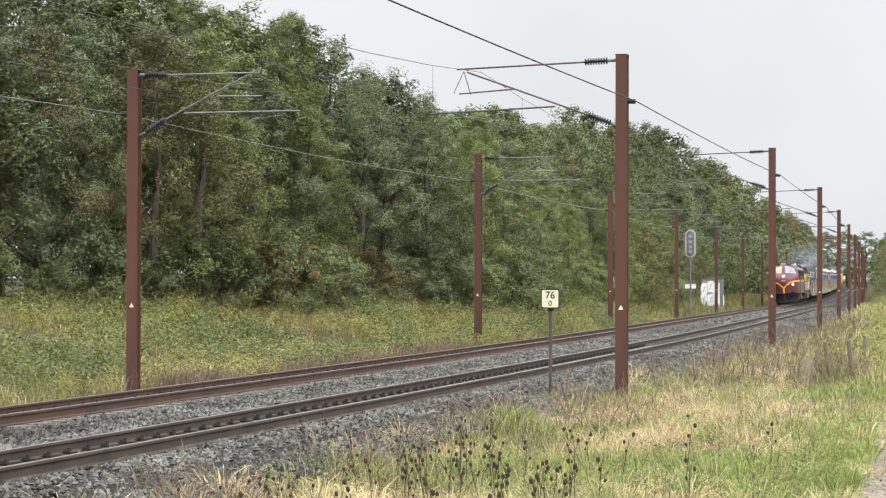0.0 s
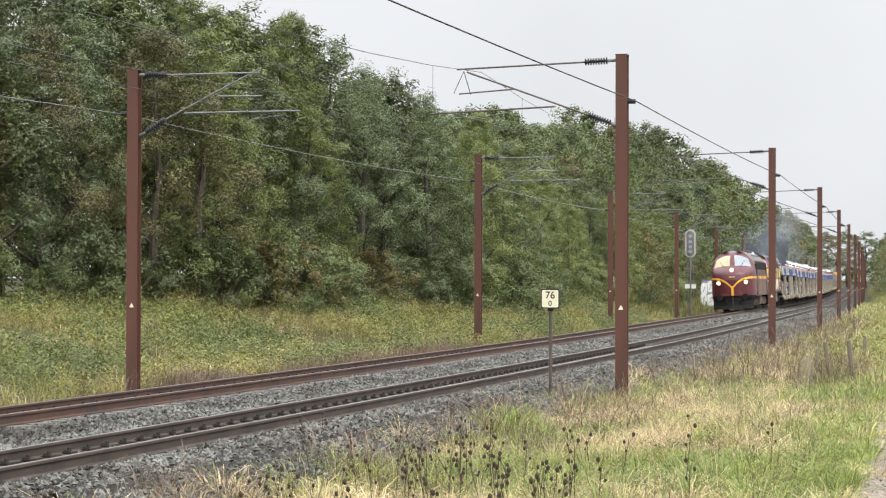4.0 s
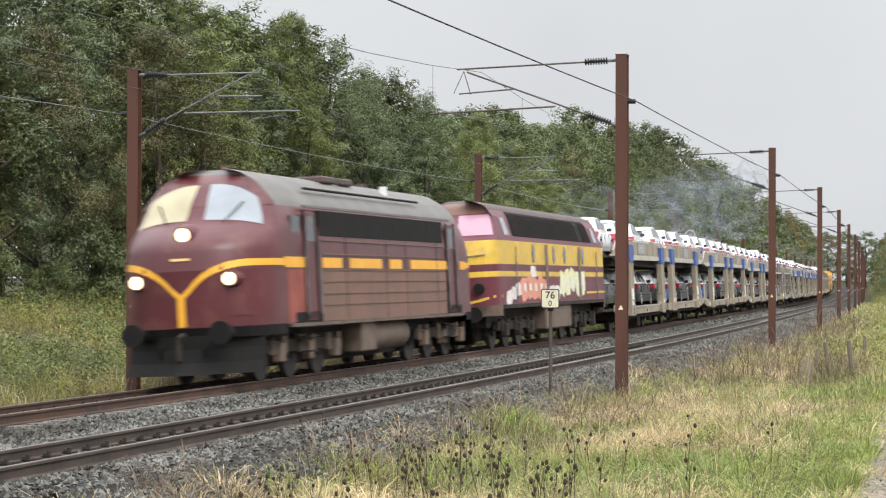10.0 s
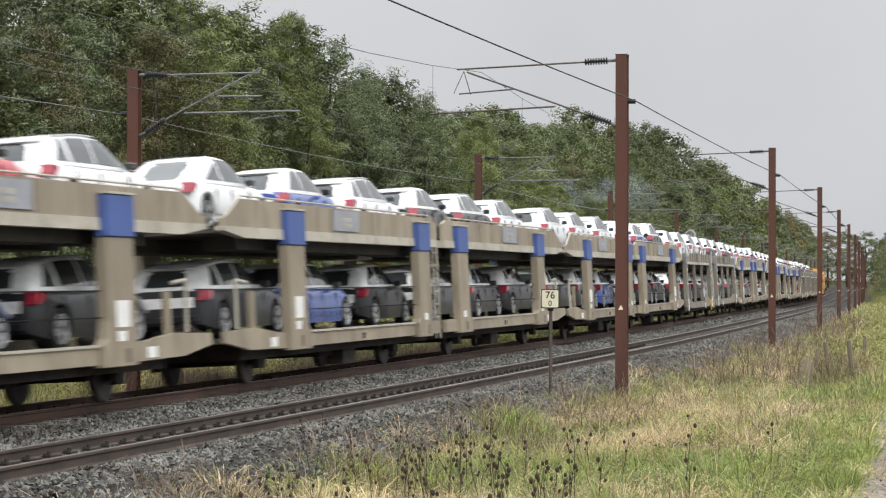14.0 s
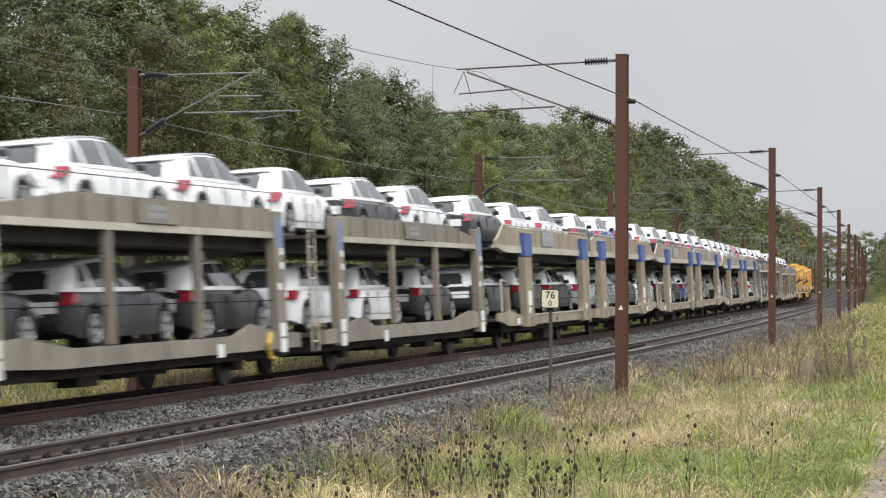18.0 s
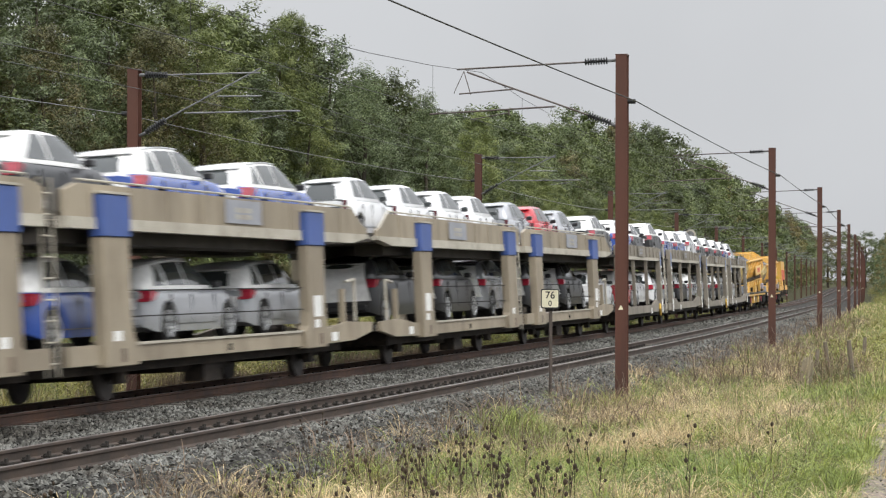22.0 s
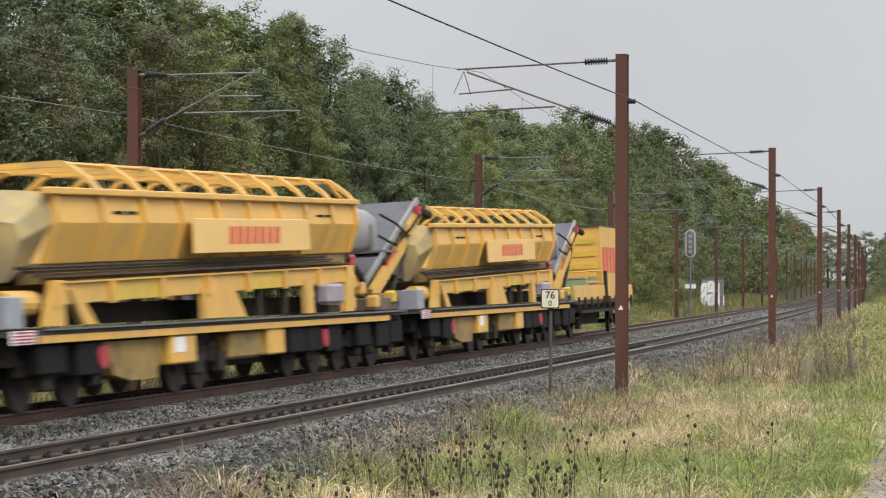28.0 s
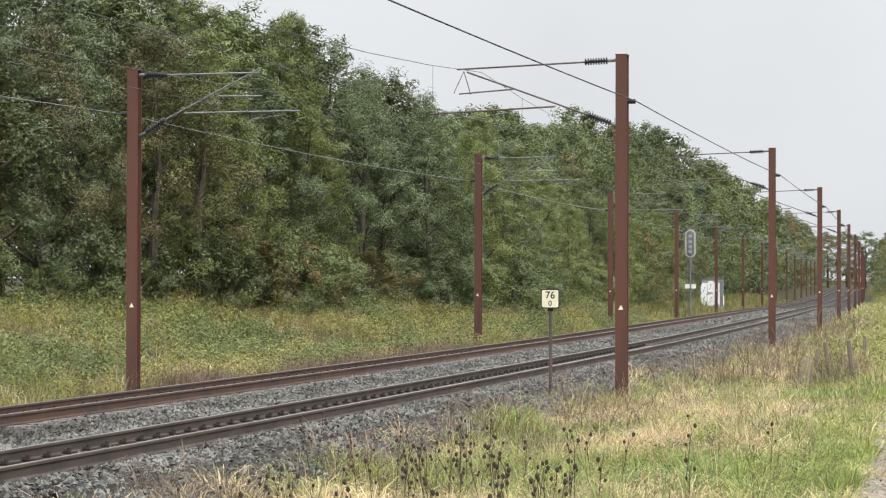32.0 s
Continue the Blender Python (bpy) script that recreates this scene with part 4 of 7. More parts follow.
M.update(
    maroon=mat("maroon_paint", (0.095, 0.0145, 0.019), (0.072, 0.013, 0.0165), 0.8, 0.42, dirt=(0.13, 0.045, 0.035), bump=0.05, coat=0.1),
    maroon2=mat("faded_maroon_paint", (0.13, 0.018, 0.035), (0.10, 0.017, 0.03), 0.8, 0.45, dirt=(0.10, 0.035, 0.035), bump=0.05),
    brownred=mat("dusty_maroon_paint", (0.185, 0.092, 0.064), (0.145, 0.078, 0.056), 1.2, 0.55, dirt=(0.17, 0.10, 0.07), bump=0.05),
    yellow=mat("faded_yellow_paint", (0.66, 0.42, 0.045), (0.56, 0.37, 0.055), 0.9, 0.45, dirt=(0.42, 0.27, 0.07), bump=0.05),
    stripe=mat("orange_yellow_stripe", (0.80, 0.40, 0.03), (0.70, 0.34, 0.03), 1.5, 0.45, bump=0.03),
    roof=mat("grey_roof", (0.155, 0.147, 0.14), (0.115, 0.108, 0.10), 1.0, 0.6, dirt=(0.14, 0.12, 0.1)),
    darkroof=mat("sooty_roof", (0.09, 0.055, 0.05), (0.06, 0.05, 0.045), 1.2, 0.7),
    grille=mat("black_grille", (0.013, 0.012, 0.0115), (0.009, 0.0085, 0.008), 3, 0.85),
    under=mat("grimy_running_gear", (0.036, 0.030, 0.026), (0.02, 0.018, 0.016), 2.5, 0.8, dirt=(0.075, 0.055, 0.04)),
    tank=mat("dusty_brown_tank", (0.15, 0.105, 0.075), (0.085, 0.062, 0.048), 2, 0.75),
    wheel=mat("steel_wheel", (0.06, 0.05, 0.045), (0.04, 0.033, 0.03), 3, 0.6, 0.3),
    lampglass=mat("lit_headlamp", (0.9, 0.85, 0.7), (0.9, 0.85, 0.7), 1, 0.2, bump=0, glow=(1.0, 0.80, 0.42), power=2.2),
    # pale grey base colour stands for the reflection on the cab panes
    sheenglass=glass("cab_glass_pale_sheen", (0.27, 0.30, 0.33), 0.08),
    pinkglass=glass("pink_tinted_glass", (0.48, 0.27, 0.35), 0.1),
    # yellow base colour stands for the lit look of one pane
    litglass=glass("cab_glass_lit_yellow", (0.42, 0.37, 0.22), 0.1),
    beige=mat("dusty_beige_wagon_paint", (0.32, 0.272, 0.198), (0.235, 0.198, 0.145), 0.9, 0.65, dirt=(0.17, 0.135, 0.095), streak=0.35, bump=0.05),
    greybeige=mat("grimy_grey_wagon_paint", (0.25, 0.222, 0.178), (0.18, 0.16, 0.13), 0.9, 0.65, dirt=(0.13, 0.11, 0.085), streak=0.35, bump=0.05),
    lightbeige=mat("pale_wagon_flange", (0.47, 0.44, 0.37), (0.38, 0.35, 0.29), 0.9, 0.65, dirt=(0.26, 0.23, 0.18), bump=0.05),
    deck=mat("dark_wagon_deck", (0.075, 0.068, 0.06), (0.05, 0.045, 0.04), 2, 0.8),
    fadeblue=mat("faded_blue_panel", (0.13, 0.19, 0.36), (0.17, 0.21, 0.32), 3, 0.6, dirt=(0.25, 0.25, 0.27), bump=0.03),
    blue=mat("blue_panel", (0.055, 0.10, 0.30), (0.045, 0.085, 0.25), 2, 0.5, bump=0.03),
    white=mat("white_plate", (0.78, 0.78, 0.76), (0.68, 0.68, 0.66), 3, 0.5, bump=0.03),
    greyplate=mat("grey_placard", (0.30, 0.31, 0.34), (0.25, 0.26, 0.29), 2, 0.6),
    hopper=mat("machine_yellow_paint", (0.72, 0.405, 0.075), (0.62, 0.36, 0.085), 0.7, 0.5, dirt=(0.42, 0.29, 0.12), streak=0.4, bump=0.05),
    board=mat("pale_yellow_board", (0.74, 0.47, 0.16), (0.69, 0.44, 0.15), 1.0, 0.5, bump=0.03),
    dusty=mat("dusty_yellow_steel", (0.42, 0.31, 0.12), (0.28, 0.22, 0.11), 1.4, 0.8, dirt=(0.24, 0.22, 0.18)),
    ochre=mat("grimy_ochre_steel", (0.34, 0.22, 0.06), (0.20, 0.14, 0.05), 1.2, 0.8, dirt=(0.08, 0.065, 0.05)),
    lilac=mat("lilac_grey_steel", (0.34, 0.29, 0.32), (0.26, 0.23, 0.25), 3, 0.6),
    crimson=mat("crimson_paint", (0.42, 0.03, 0.05), (0.3, 0.03, 0.04), 4, 0.5),
    palegrey=mat("pale_grey_sheet", (0.29, 0.285, 0.28), (0.22, 0.215, 0.21), 1.0, 0.6, dirt=(0.26, 0.24, 0.22)),
    chute=mat("grey_conveyor", (0.085, 0.085, 0.098), (0.06, 0.06, 0.068), 1.2, 0.8, dirt=(0.10, 0.095, 0.09)),
    red=mat("red_block", (0.60, 0.07, 0.03), (0.52, 0.06, 0.03), 2, 0.5, bump=0.02),
    carwhite=mat("white_car_paint", (0.80, 0.81, 0.82), (0.76, 0.77, 0.78), 1, 0.25, bump=0, coat=0.5),
    film=mat("white_protective_film", (0.80, 0.80, 0.79), (0.72, 0.72, 0.71), 3, 0.35, bump=0.08, fine=9, far=0.02),
    carred=mat("red_car_paint", (0.44, 0.02, 0.03), (0.40, 0.018, 0.026), 1, 0.25, bump=0, coat=0.5),
    carblue=mat("blue_car_paint", (0.03, 0.08, 0.33), (0.026, 0.065, 0.27), 1, 0.25, bump=0, coat=0.5),
    carblack=mat("black_car_paint", (0.012, 0.012, 0.014), (0.016, 0.016, 0.017), 1, 0.3, bump=0, coat=0.05),
    cargrey=mat("grey_car_paint", (0.036, 0.037, 0.041), (0.03, 0.031, 0.035), 1, 0.3, 0.2, bump=0, coat=0.08),
    carsilver=mat("silver_car_paint", (0.36, 0.37, 0.39), (0.32, 0.33, 0.35), 1, 0.25, 0.3, bump=0, coat=0.5),
    carglass=glass("car_glass", (0.045, 0.052, 0.053), 0.05),
    tyre=mat("black_tyre", (0.022, 0.022, 0.022), (0.03, 0.029, 0.028), 6, 0.85),
    rim=mat("alloy_rim", (0.50, 0.51, 0.52), (0.40, 0.41, 0.42), 6, 0.35, 0.6),
    taillight=mat("red_tail_lamp", (0.36, 0.03, 0.05), (0.26, 0.015, 0.03), 14, 0.15, bump=0, coat=0.6),
    darklamp=mat("smoked_tail_lamp", (0.10, 0.015, 0.02), (0.06, 0.012, 0.016), 4, 0.2, bump=0, coat=0.5),
    redfade=mat("faded_red_paint", (0.30, 0.075, 0.05), (0.17, 0.035, 0.03), 1.6, 0.6),
    graf1=mat("salmon_spray_paint", (0.70, 0.24, 0.14), (0.60, 0.30, 0.22), 5, 0.6),
    graf2=mat("pale_lime_spray_paint", (0.62, 0.64, 0.32), (0.70, 0.70, 0.55), 4, 0.6),
    graf3=mat("white_spray_paint", (0.74, 0.70, 0.68), (0.62, 0.55, 0.52), 5, 0.6),
)


for name in ("grille", "under", "deck", "tyre"):
    M[name].node_tree.nodes["Principled BSDF"].inputs["Specular IOR Level"].default_value = 0.2


def pane(bm, quad, depth=0.012):
    """A thin plate on a polygon of corners, thick inwards."""
    q = [Vector(p) for p in quad]
    nrm = (q[1] - q[0]).cross(q[-1] - q[0]).normalized() * depth
    loft(bm, [[p for p in q], [p + nrm for p in q]])
    bmesh.ops.recalc_face_normals(bm, faces=bm.faces)
    return bm


def wheel_mesh(r, w, hub, material, name="wheel"):
    bm = bmesh.new()
    tube(bm, (-w / 2, 0, 0), (w / 2, 0, 0), r, n=22)
    tube(bm, (-w / 2 - 0.03, 0, 0), (w / 2 + 0.03, 0, 0), hub, n=12)
    return mesh_of(name, bm, material)


# --- passenger cars as freight ---
CARS = {}


def car_kind(colour, shape):
    """A new car under transport film; its tail is at y = 0 and its nose at +y."""
    L, H, r = {"estate": (4.70, 1.49, 0.335), "suv": (4.60, 1.62, 0.36), "hatchback": (4.15, 1.47, 0.32), "sedan": (4.72, 1.46, 0.335), "small": (3.58, 1.49, 0.295), "crossover": (4.68, 1.68, 0.37)}[shape]
    words = {"carwhite": "white", "carred": "red", "carblue": "blue", "carblack": "black", "cargrey": "dark grey", "carsilver": "silver"}[colour]
    c = thing("car", Matrix(), f"new {words} {shape if shape != 'small' else 'small city'} car under white protective film on a wagon", "car", "new cars on the wagons")
    W = {"small": 0.82, "hatchback": 0.87, "suv": 0.92, "crossover": 0.93}.get(shape, 0.905)
    belt = H - 0.53
    axles = (0.165 * L + (0.02 if shape != "small" else -0.06), L - (0.185 if shape != "small" else 0.16) * L)
    floor = 0.25 if shape in ("suv", "crossover") else 0.19
    # lower body: sections from the sill up to the belt, with open wheel arches
    def half(y):
        return W * min(1.0, 0.80 + 0.20 * min(1, y / 0.34) ** 0.55, 0.70 + 0.30 * min(1, max(0.0, L - y) / 0.85) ** 0.6)
    def top(y):
        bonnet = belt - 0.01 - 0.17 * max(0.0, (y - 0.74 * L) / (0.22 * L)) ** 1.6
        if y > 0.965 * L:
            bonnet -= 0.22 * ((y - 0.965 * L) / (0.035 * L)) ** 1.5
        return bonnet if y > 0.05 else belt - 0.06
    def arch(y):
        a = r + 0.055
        return max([r + math.sqrt(a * a - (y - ax) ** 2) for ax in axles if abs(y - ax) < a] + [floor + 0.10 * max(0.0, 1 - y / 0.3) + 0.06 * max(0.0, 1 - (L - y) / 0.3)])
    ys = sorted(set([0.0, 0.03, 0.09, 0.2, 0.34] + [0.34 + (L - 0.6) * i / 18 for i in range(19)] + [ax + d * (r + 0.055) for ax in axles for d in (-1.001, -0.999, -0.9, -0.7, -0.35, 0, 0.35, 0.7, 0.9, 0.999, 1.001)] + [L - 0.2, L - 0.1, L - 0.03, L]))
    rings = []
    for y in ys:
        w, zt, lo = half(y), top(y), arch(y)
        inn = w - 0.24
        zm = max(lo + 0.03, floor + 0.36)
        side = [(inn, lo), (w - 0.015, lo), (w, max(lo + 0.02, floor + 0.20)), (w + 0.004, zm), (w - 0.012, max(zm + 0.02, zt - 0.19)), (w - 0.035, max(zm + 0.04, zt - 0.09)), (w - 0.09, zt - 0.015), (w * 0.55, zt + 0.025)]
        rings.append([(x, y, z) for x, z in side] + [(-x, y, z) for x, z in side[::-1]])
    bm = bmesh.new()
    loft(bm, rings)
    bmesh.ops.recalc_face_normals(bm, faces=bm.faces)
    body = part("body", bm, M[colour], c, f"{words} painted lower body", smooth=True)
    # cabin: level rings with rounded corners, raked at both ends
    u = (0.0, 0.25, 0.5, 0.72, 0.86, 0.94, 0.98, 1.0)
    rear = {"estate": (0.05, 0.12, 0.20, 0.29, 0.40, 0.62, 1.0, 1.5), "suv": (0.05, 0.13, 0.23, 0.34, 0.46, 0.70, 1.05, 1.5), "hatchback": (0.06, 0.20, 0.35, 0.50, 0.64, 0.86, 1.15, 1.5),
            "sedan": (0.42, 0.72, 1.02, 1.30, 1.52, 1.72, 1.92, 2.1), "small": (0.05, 0.10, 0.16, 0.22, 0.30, 0.48, 0.8, 1.2), "crossover": (0.05, 0.10, 0.17, 0.26, 0.38, 0.60, 1.0, 1.5)}[shape]
    nose = L * (0.755 if shape != "small" else 0.80)
    rake = (0.0, 0.24, 0.47, 0.70, 0.90, 1.12, 1.45, 1.75)
    wide = [W - 0.07 - v for v in (0.0, 0.055, 0.105, 0.155, 0.20, 0.25, 0.33, 0.45)]
    NP = 7.0
    def level_of(z):
        q = min(1.0, max(0.0, (z - belt) / (H - belt)))
        return (float(np.interp(q, u, rear)), nose - float(np.interp(q, u, rake)) * (0.86 if shape == "small" else 1.0), float(np.interp(q, u, wide)))
    ym = 0.43 * L
    def arched(bm):
        """Bends the roof line down towards the tail and the windscreen and crowns it across."""
        for v in bm.verts:
            q = max(0.0, (v.co.z - belt) / (H - belt))
            v.co.z += q * (0.035 - 0.05 * (v.co.y - ym) ** 2 - 0.07 * max(0.0, abs(v.co.x) - 0.1) ** 2 * (q > 0.9))
        return bm
    def side_x(y, z):
        y0, y1, w = level_of(z)
        return w * max(0.0, 1 - abs((2 * y - y0 - y1) / (y1 - y0)) ** NP) ** (1 / NP)
    def end_y(x, z, front):
        y0, y1, w = level_of(z)
        d = (y1 - y0) / 2 * max(0.0, 1 - abs(x / w) ** 4) ** (1 / NP)
        return (y0 + y1) / 2 + (d if front else -d)
    rings = []
    for q in (-0.06,) + u:
        z = belt + (H - belt) * q
        y0, y1, w = level_of(z)
        ring = []
        for i in range(28):
            a = i / 28 * 2 * math.pi
            ring.append((w * math.copysign(abs(math.cos(a)) ** (2 / NP), math.cos(a)), (y0 + y1) / 2 + (y1 - y0) / 2 * math.copysign(abs(math.sin(a)) ** (2 / NP), math.sin(a)), z))
        rings.append(ring)
    bm = bmesh.new()
    loft(bm, rings)
    bmesh.ops.recalc_face_normals(bm, faces=bm.faces)
    arched(bm)
    bare = shape in ("small", "crossover")
    skin = M[colour] if bare or colour == "carwhite" else M["film"]
    cabin = part("cabin", bm, skin, c, f"{words} roof and pillars" if bare else "roof and pillars under white film", smooth=True)
    def grid(f, na, nz):
        bm = bmesh.new()
        vs = [[bm.verts.new(f(i / na, k / nz)) for i in range(na + 1)] for k in range(nz + 1)]
        for k in range(nz):
            for i in range(na):
                bm.faces.new((vs[k][i], vs[k][i + 1], vs[k + 1][i + 1], vs[k + 1][i]))
        return arched(bm)
    z0, z1 = belt + 0.045, belt + (H - belt) * 0.84
    a0, a1 = level_of(z0)[0], level_of(z1)[0]
    b0, b1 = level_of(z0)[1], level_of(z1)[1]
    span = b0 - a0
    cuts = ((0.10, 0.235), (0.275, 0.525), (0.55, 0.93)) if shape in ("estate", "suv", "crossover") else ((0.14, 0.42), (0.45, 0.93)) if shape != "small" else ((0.12, 0.34), (0.38, 0.93))
    for sgn in (-1, 1):
        for n, (p, q) in enumerate(cuts):
            def f(i, k, p=p, q=q, last=n == len(cuts) - 1, first=n == 0):
                z = z0 + (z1 - z0) * k
                lo, hi = a0 + span * p, a0 + span * q
                if first:
                    lo += (a1 - a0) * k * 0.9 + 0.04 * k
                if last:
                    hi = a0 + span * q - (b0 - b1) * 0.94 * k
                y = lo + (hi - lo) * i
                return (sgn * (side_x(y, z) + 0.007), y, z)
            part("side_window", grid(f, 5, 4), M["carglass"], c, "", smooth=True)
        part("door_mirror", boxes((sgn * (W - 0.05), sgn * (W + 0.13), nose - 0.62, nose - 0.48, belt - 0.01, belt + 0.12)), M["carblack"] if colour != "carwhite" else M["carglass"], c, "dark door mirror", bevel=0.025)
    def back(i, k):
        z = belt + (H - belt) * ((0.10 if shape != "small" else 0.0) + (0.80 - (0.10 if shape != "small" else 0.0)) * k)
        w = level_of(z)[2] * (0.88 - 0.03 * k)
        x = -w + 2 * w * i
        return (x, end_y(x, z, False) - 0.012, z)
    part("rear_window", grid(back, 8, 5), M["carglass"], c, "", smooth=True)
    def fore(i, k):
        z = belt + (H - belt) * (0.03 + 0.85 * k)
        w = level_of(z)[2] * 0.90
        x = w - 2 * w * i
        return (x, end_y(x, z, True) + 0.012, z)
    part("windscreen", grid(fore, 8, 5), M["carglass"], c, "", smooth=True)
    if shape in ("estate", "suv", "crossover"):
        for sgn in (-1, 1):
            x = sgn * (W - 0.07 - 0.245)
            part("roof_rail", arched(tubes(*[((x, ya, H), (x, ya + (nose - 1.3 - rear[-3]) / 6, H), 0.018) for ya in [rear[-3] + 0.05 + (nose - 1.3 - rear[-3]) / 6 * v for v in range(6)]], n=6)), M["rim"], c, "bright roof rail", m=pose(0, 0, -0.015))
    if shape != "sedan":
        part("spoiler", arched(boxes((-W + 0.34, W - 0.34, rear[4] - 0.10, rear[5] + 0.05, H - 0.085, H - 0.055))), skin, cabin, "roof spoiler", bevel=0.012)
    # film, bumper, lamps and seams
    part("bonnet_film", grid(lambda i, k: ((-1 + 2 * i) * (W - 0.14 - 0.07 * k), L * (0.765 + 0.185 * k), top(L * (0.765 + 0.185 * k)) + 0.032 - 0.028 * abs(-1 + 2 * i) ** 2), 6, 6), M["film"], c, "white film over the bonnet", smooth=True)
    tail = M["carglass"] if shape == "small" else M["film"]
    if shape == "crossover":
        kb = (belt - floor - 0.36) / (H - floor - 0.46)
        part("tail_cover", grid(lambda i, k: ((-1 + 2 * i) * (W - 0.13 - 0.20 * k), -0.035 + 0.36 * (max(0.0, k - kb) / (1 - kb)) ** 1.4, floor + 0.36 + (H - floor - 0.46) * k), 4, 8), M["film"], c, "white film sheet over the tail", smooth=True)
    part("tailgate_film", grid(lambda i, k: ((-1 + 2 * i) * W * 0.66, 0.0 - 0.016 + 0.05 * k * k, belt - 0.36 + 0.35 * k), 4, 3), tail, c, "dark glazed tailgate" if shape == "small" else "white film over the tailgate")
    part("rear_bumper", boxes((-W * 0.74, W * 0.74, -0.055, 0.06, floor + 0.12, floor + 0.27)), M["carblack"] if colour in ("carblack", "cargrey") or shape in ("suv", "crossover") else M[colour], body, "", bevel=0.03)
    for sgn in (-1, 1):
        bm = bmesh.new()
        slab(bm, [(-0.02, belt - 0.24), (0.12, belt - 0.22), (0.25, belt - 0.14), (0.28, belt - 0.06), (0.05, belt - 0.04)], "x", sgn * W * 0.70, sgn * (W + 0.004)) if shape != "small" else slab(bm, [(-0.012, belt - 0.30), (0.08, belt - 0.30), (0.08, belt - 0.03), (0.0, belt - 0.03)], "x", sgn * W * 0.66, sgn * W * 0.80)
        part("tail_lamp", bm, M["taillight"] if shape != "small" else M["darklamp"], c, "red tail lamp" if shape != "small" else "dark smoked tail lamp", bevel=0.012)
        bm = bmesh.new()
        slab(bm, [(L - 0.50, top(L - 0.5) - 0.14), (L - 0.10, top(L - 0.10) - 0.17), (L - 0.10, top(L - 0.10) - 0.06), (L - 0.46, top(L - 0.46) - 0.03)], "x", sgn * W * 0.55, sgn * (half(L - 0.30) + 0.002))
        part("headlamp", bm, M["rim"], c, "clear headlamp")
        if sgn > 0:
            x = W + 0.0045
            low, high = floor + 0.14, belt - 0.11
            bm = boxes(*[(x - 0.02, x + 0.001, y - 0.006, y + 0.006, low, high) for y in (a0 + span * 0.255, a0 + span * 0.54, a0 + span * 0.88)])
            box(bm, x - 0.02, x + 0.001, a0 + span * 0.255, a0 + span * 0.88, low - 0.012, low)
            part("door_seam", bm, M["carblack"], body, "dark door gaps")
    for y in axles:
        for sgn in (-1, 1):
            w = part("wheel", CARS["tyre"], None, c, m=pose(sgn * (W - 0.115), y, r) @ Matrix.Diagonal((1, r / 0.335, r / 0.335, 1)))
            part("rim", CARS["rim"], None, w, "alloy rim", m=pose(sgn * 0.012, 0, 0, 0, 0, 0 if sgn > 0 else 180))
    return c


def build_car_meshes():
    CARS["tyre"] = wheel_mesh(0.335, 0.205, 0.05, M["tyre"], "wheel")
    bm = bmesh.new()
    for i in range(20):
        a, b = i * 0.31416, (i + 1) * 0.31416
        ring = [[(x, q * math.cos(v), q * math.sin(v)) for x, q in ((0.085, 0.205), (0.112, 0.222), (0.112, 0.240), (0.085, 0.240))] for v in (a, b)]
        loft(bm, ring, caps=False)
    for i in range(10):
        a = i * 0.62832 + (0.12 if i % 2 else -0.12)
        slab(bm, [(q * math.cos(a) - e * math.sin(a), q * math.sin(a) + e * math.cos(a)) for q, e in ((0.03, -0.022), (0.215, -0.017), (0.215, 0.017), (0.03, 0.022))], "x", 0.088, 0.108)
    tube(bm, (0.08, 0, 0), (0.118, 0, 0), 0.055, n=12)
    CARS["rim"] = mesh_of("rim", bm, M["rim"])


MOVERS = []


def ride(ob, u, x=0.0, z=0.0, pitch=0.0):
    """Notes a thing that travels with the train: u is its place along the line at the start."""
    MOVERS.append((ob, u, x, z, pitch))


# --- two-deck car wagons ---
def axle(parent, y, r=0.42):
    for sgn in (-1, 1):
        part("wheel", WHEEL, None, parent, m=pose(sgn * 0.75, y, r))
    part("axle", tubes(((-0.9, y, r), (0.9, y, r), 0.08)), M["under"], parent)
    for sgn in (-1, 1):
        bm = boxes((sgn * 0.96, sgn * 1.12, y - 0.18, y + 0.18, r - 0.14, r + 0.2), (sgn * 0.98, sgn * 1.08, y - 0.6, y + 0.6, r + 0.2, r + 0.27))
        part("axle_box", bm, M["under"], parent, "grimy axle box and leaf spring")


def bars(parent, x, y0, z0, cols, rows, w, h, material, gap=0.3):
    """Lettering that cannot be read, as plain bars in one plate on the outer side."""
    bm = bmesh.new()
    for j in range(rows):
        for i in range(cols):
            a, b = y0 + w * i / cols, z0 + h * j / rows
            box(bm, x, x + 0.004, a, a + w / cols * (1 - gap), b, b + h / rows * (1 - gap))
    part("lettering", bm, material, parent, "small unreadable lettering")


def ladder(parent, y, x):
    part("ladder", tubes(*([((x, y - 0.2, 0.5), (x, y - 0.2, 3.5), 0.02), ((x, y + 0.2, 0.5), (x, y + 0.2, 3.5), 0.02)] + [((x, y - 0.2, 0.7 + 0.32 * i), (x, y + 0.2, 0.7 + 0.32 * i), 0.016) for i in range(9)]), n=6), M["lightbeige"], parent, "pale steel ladder")


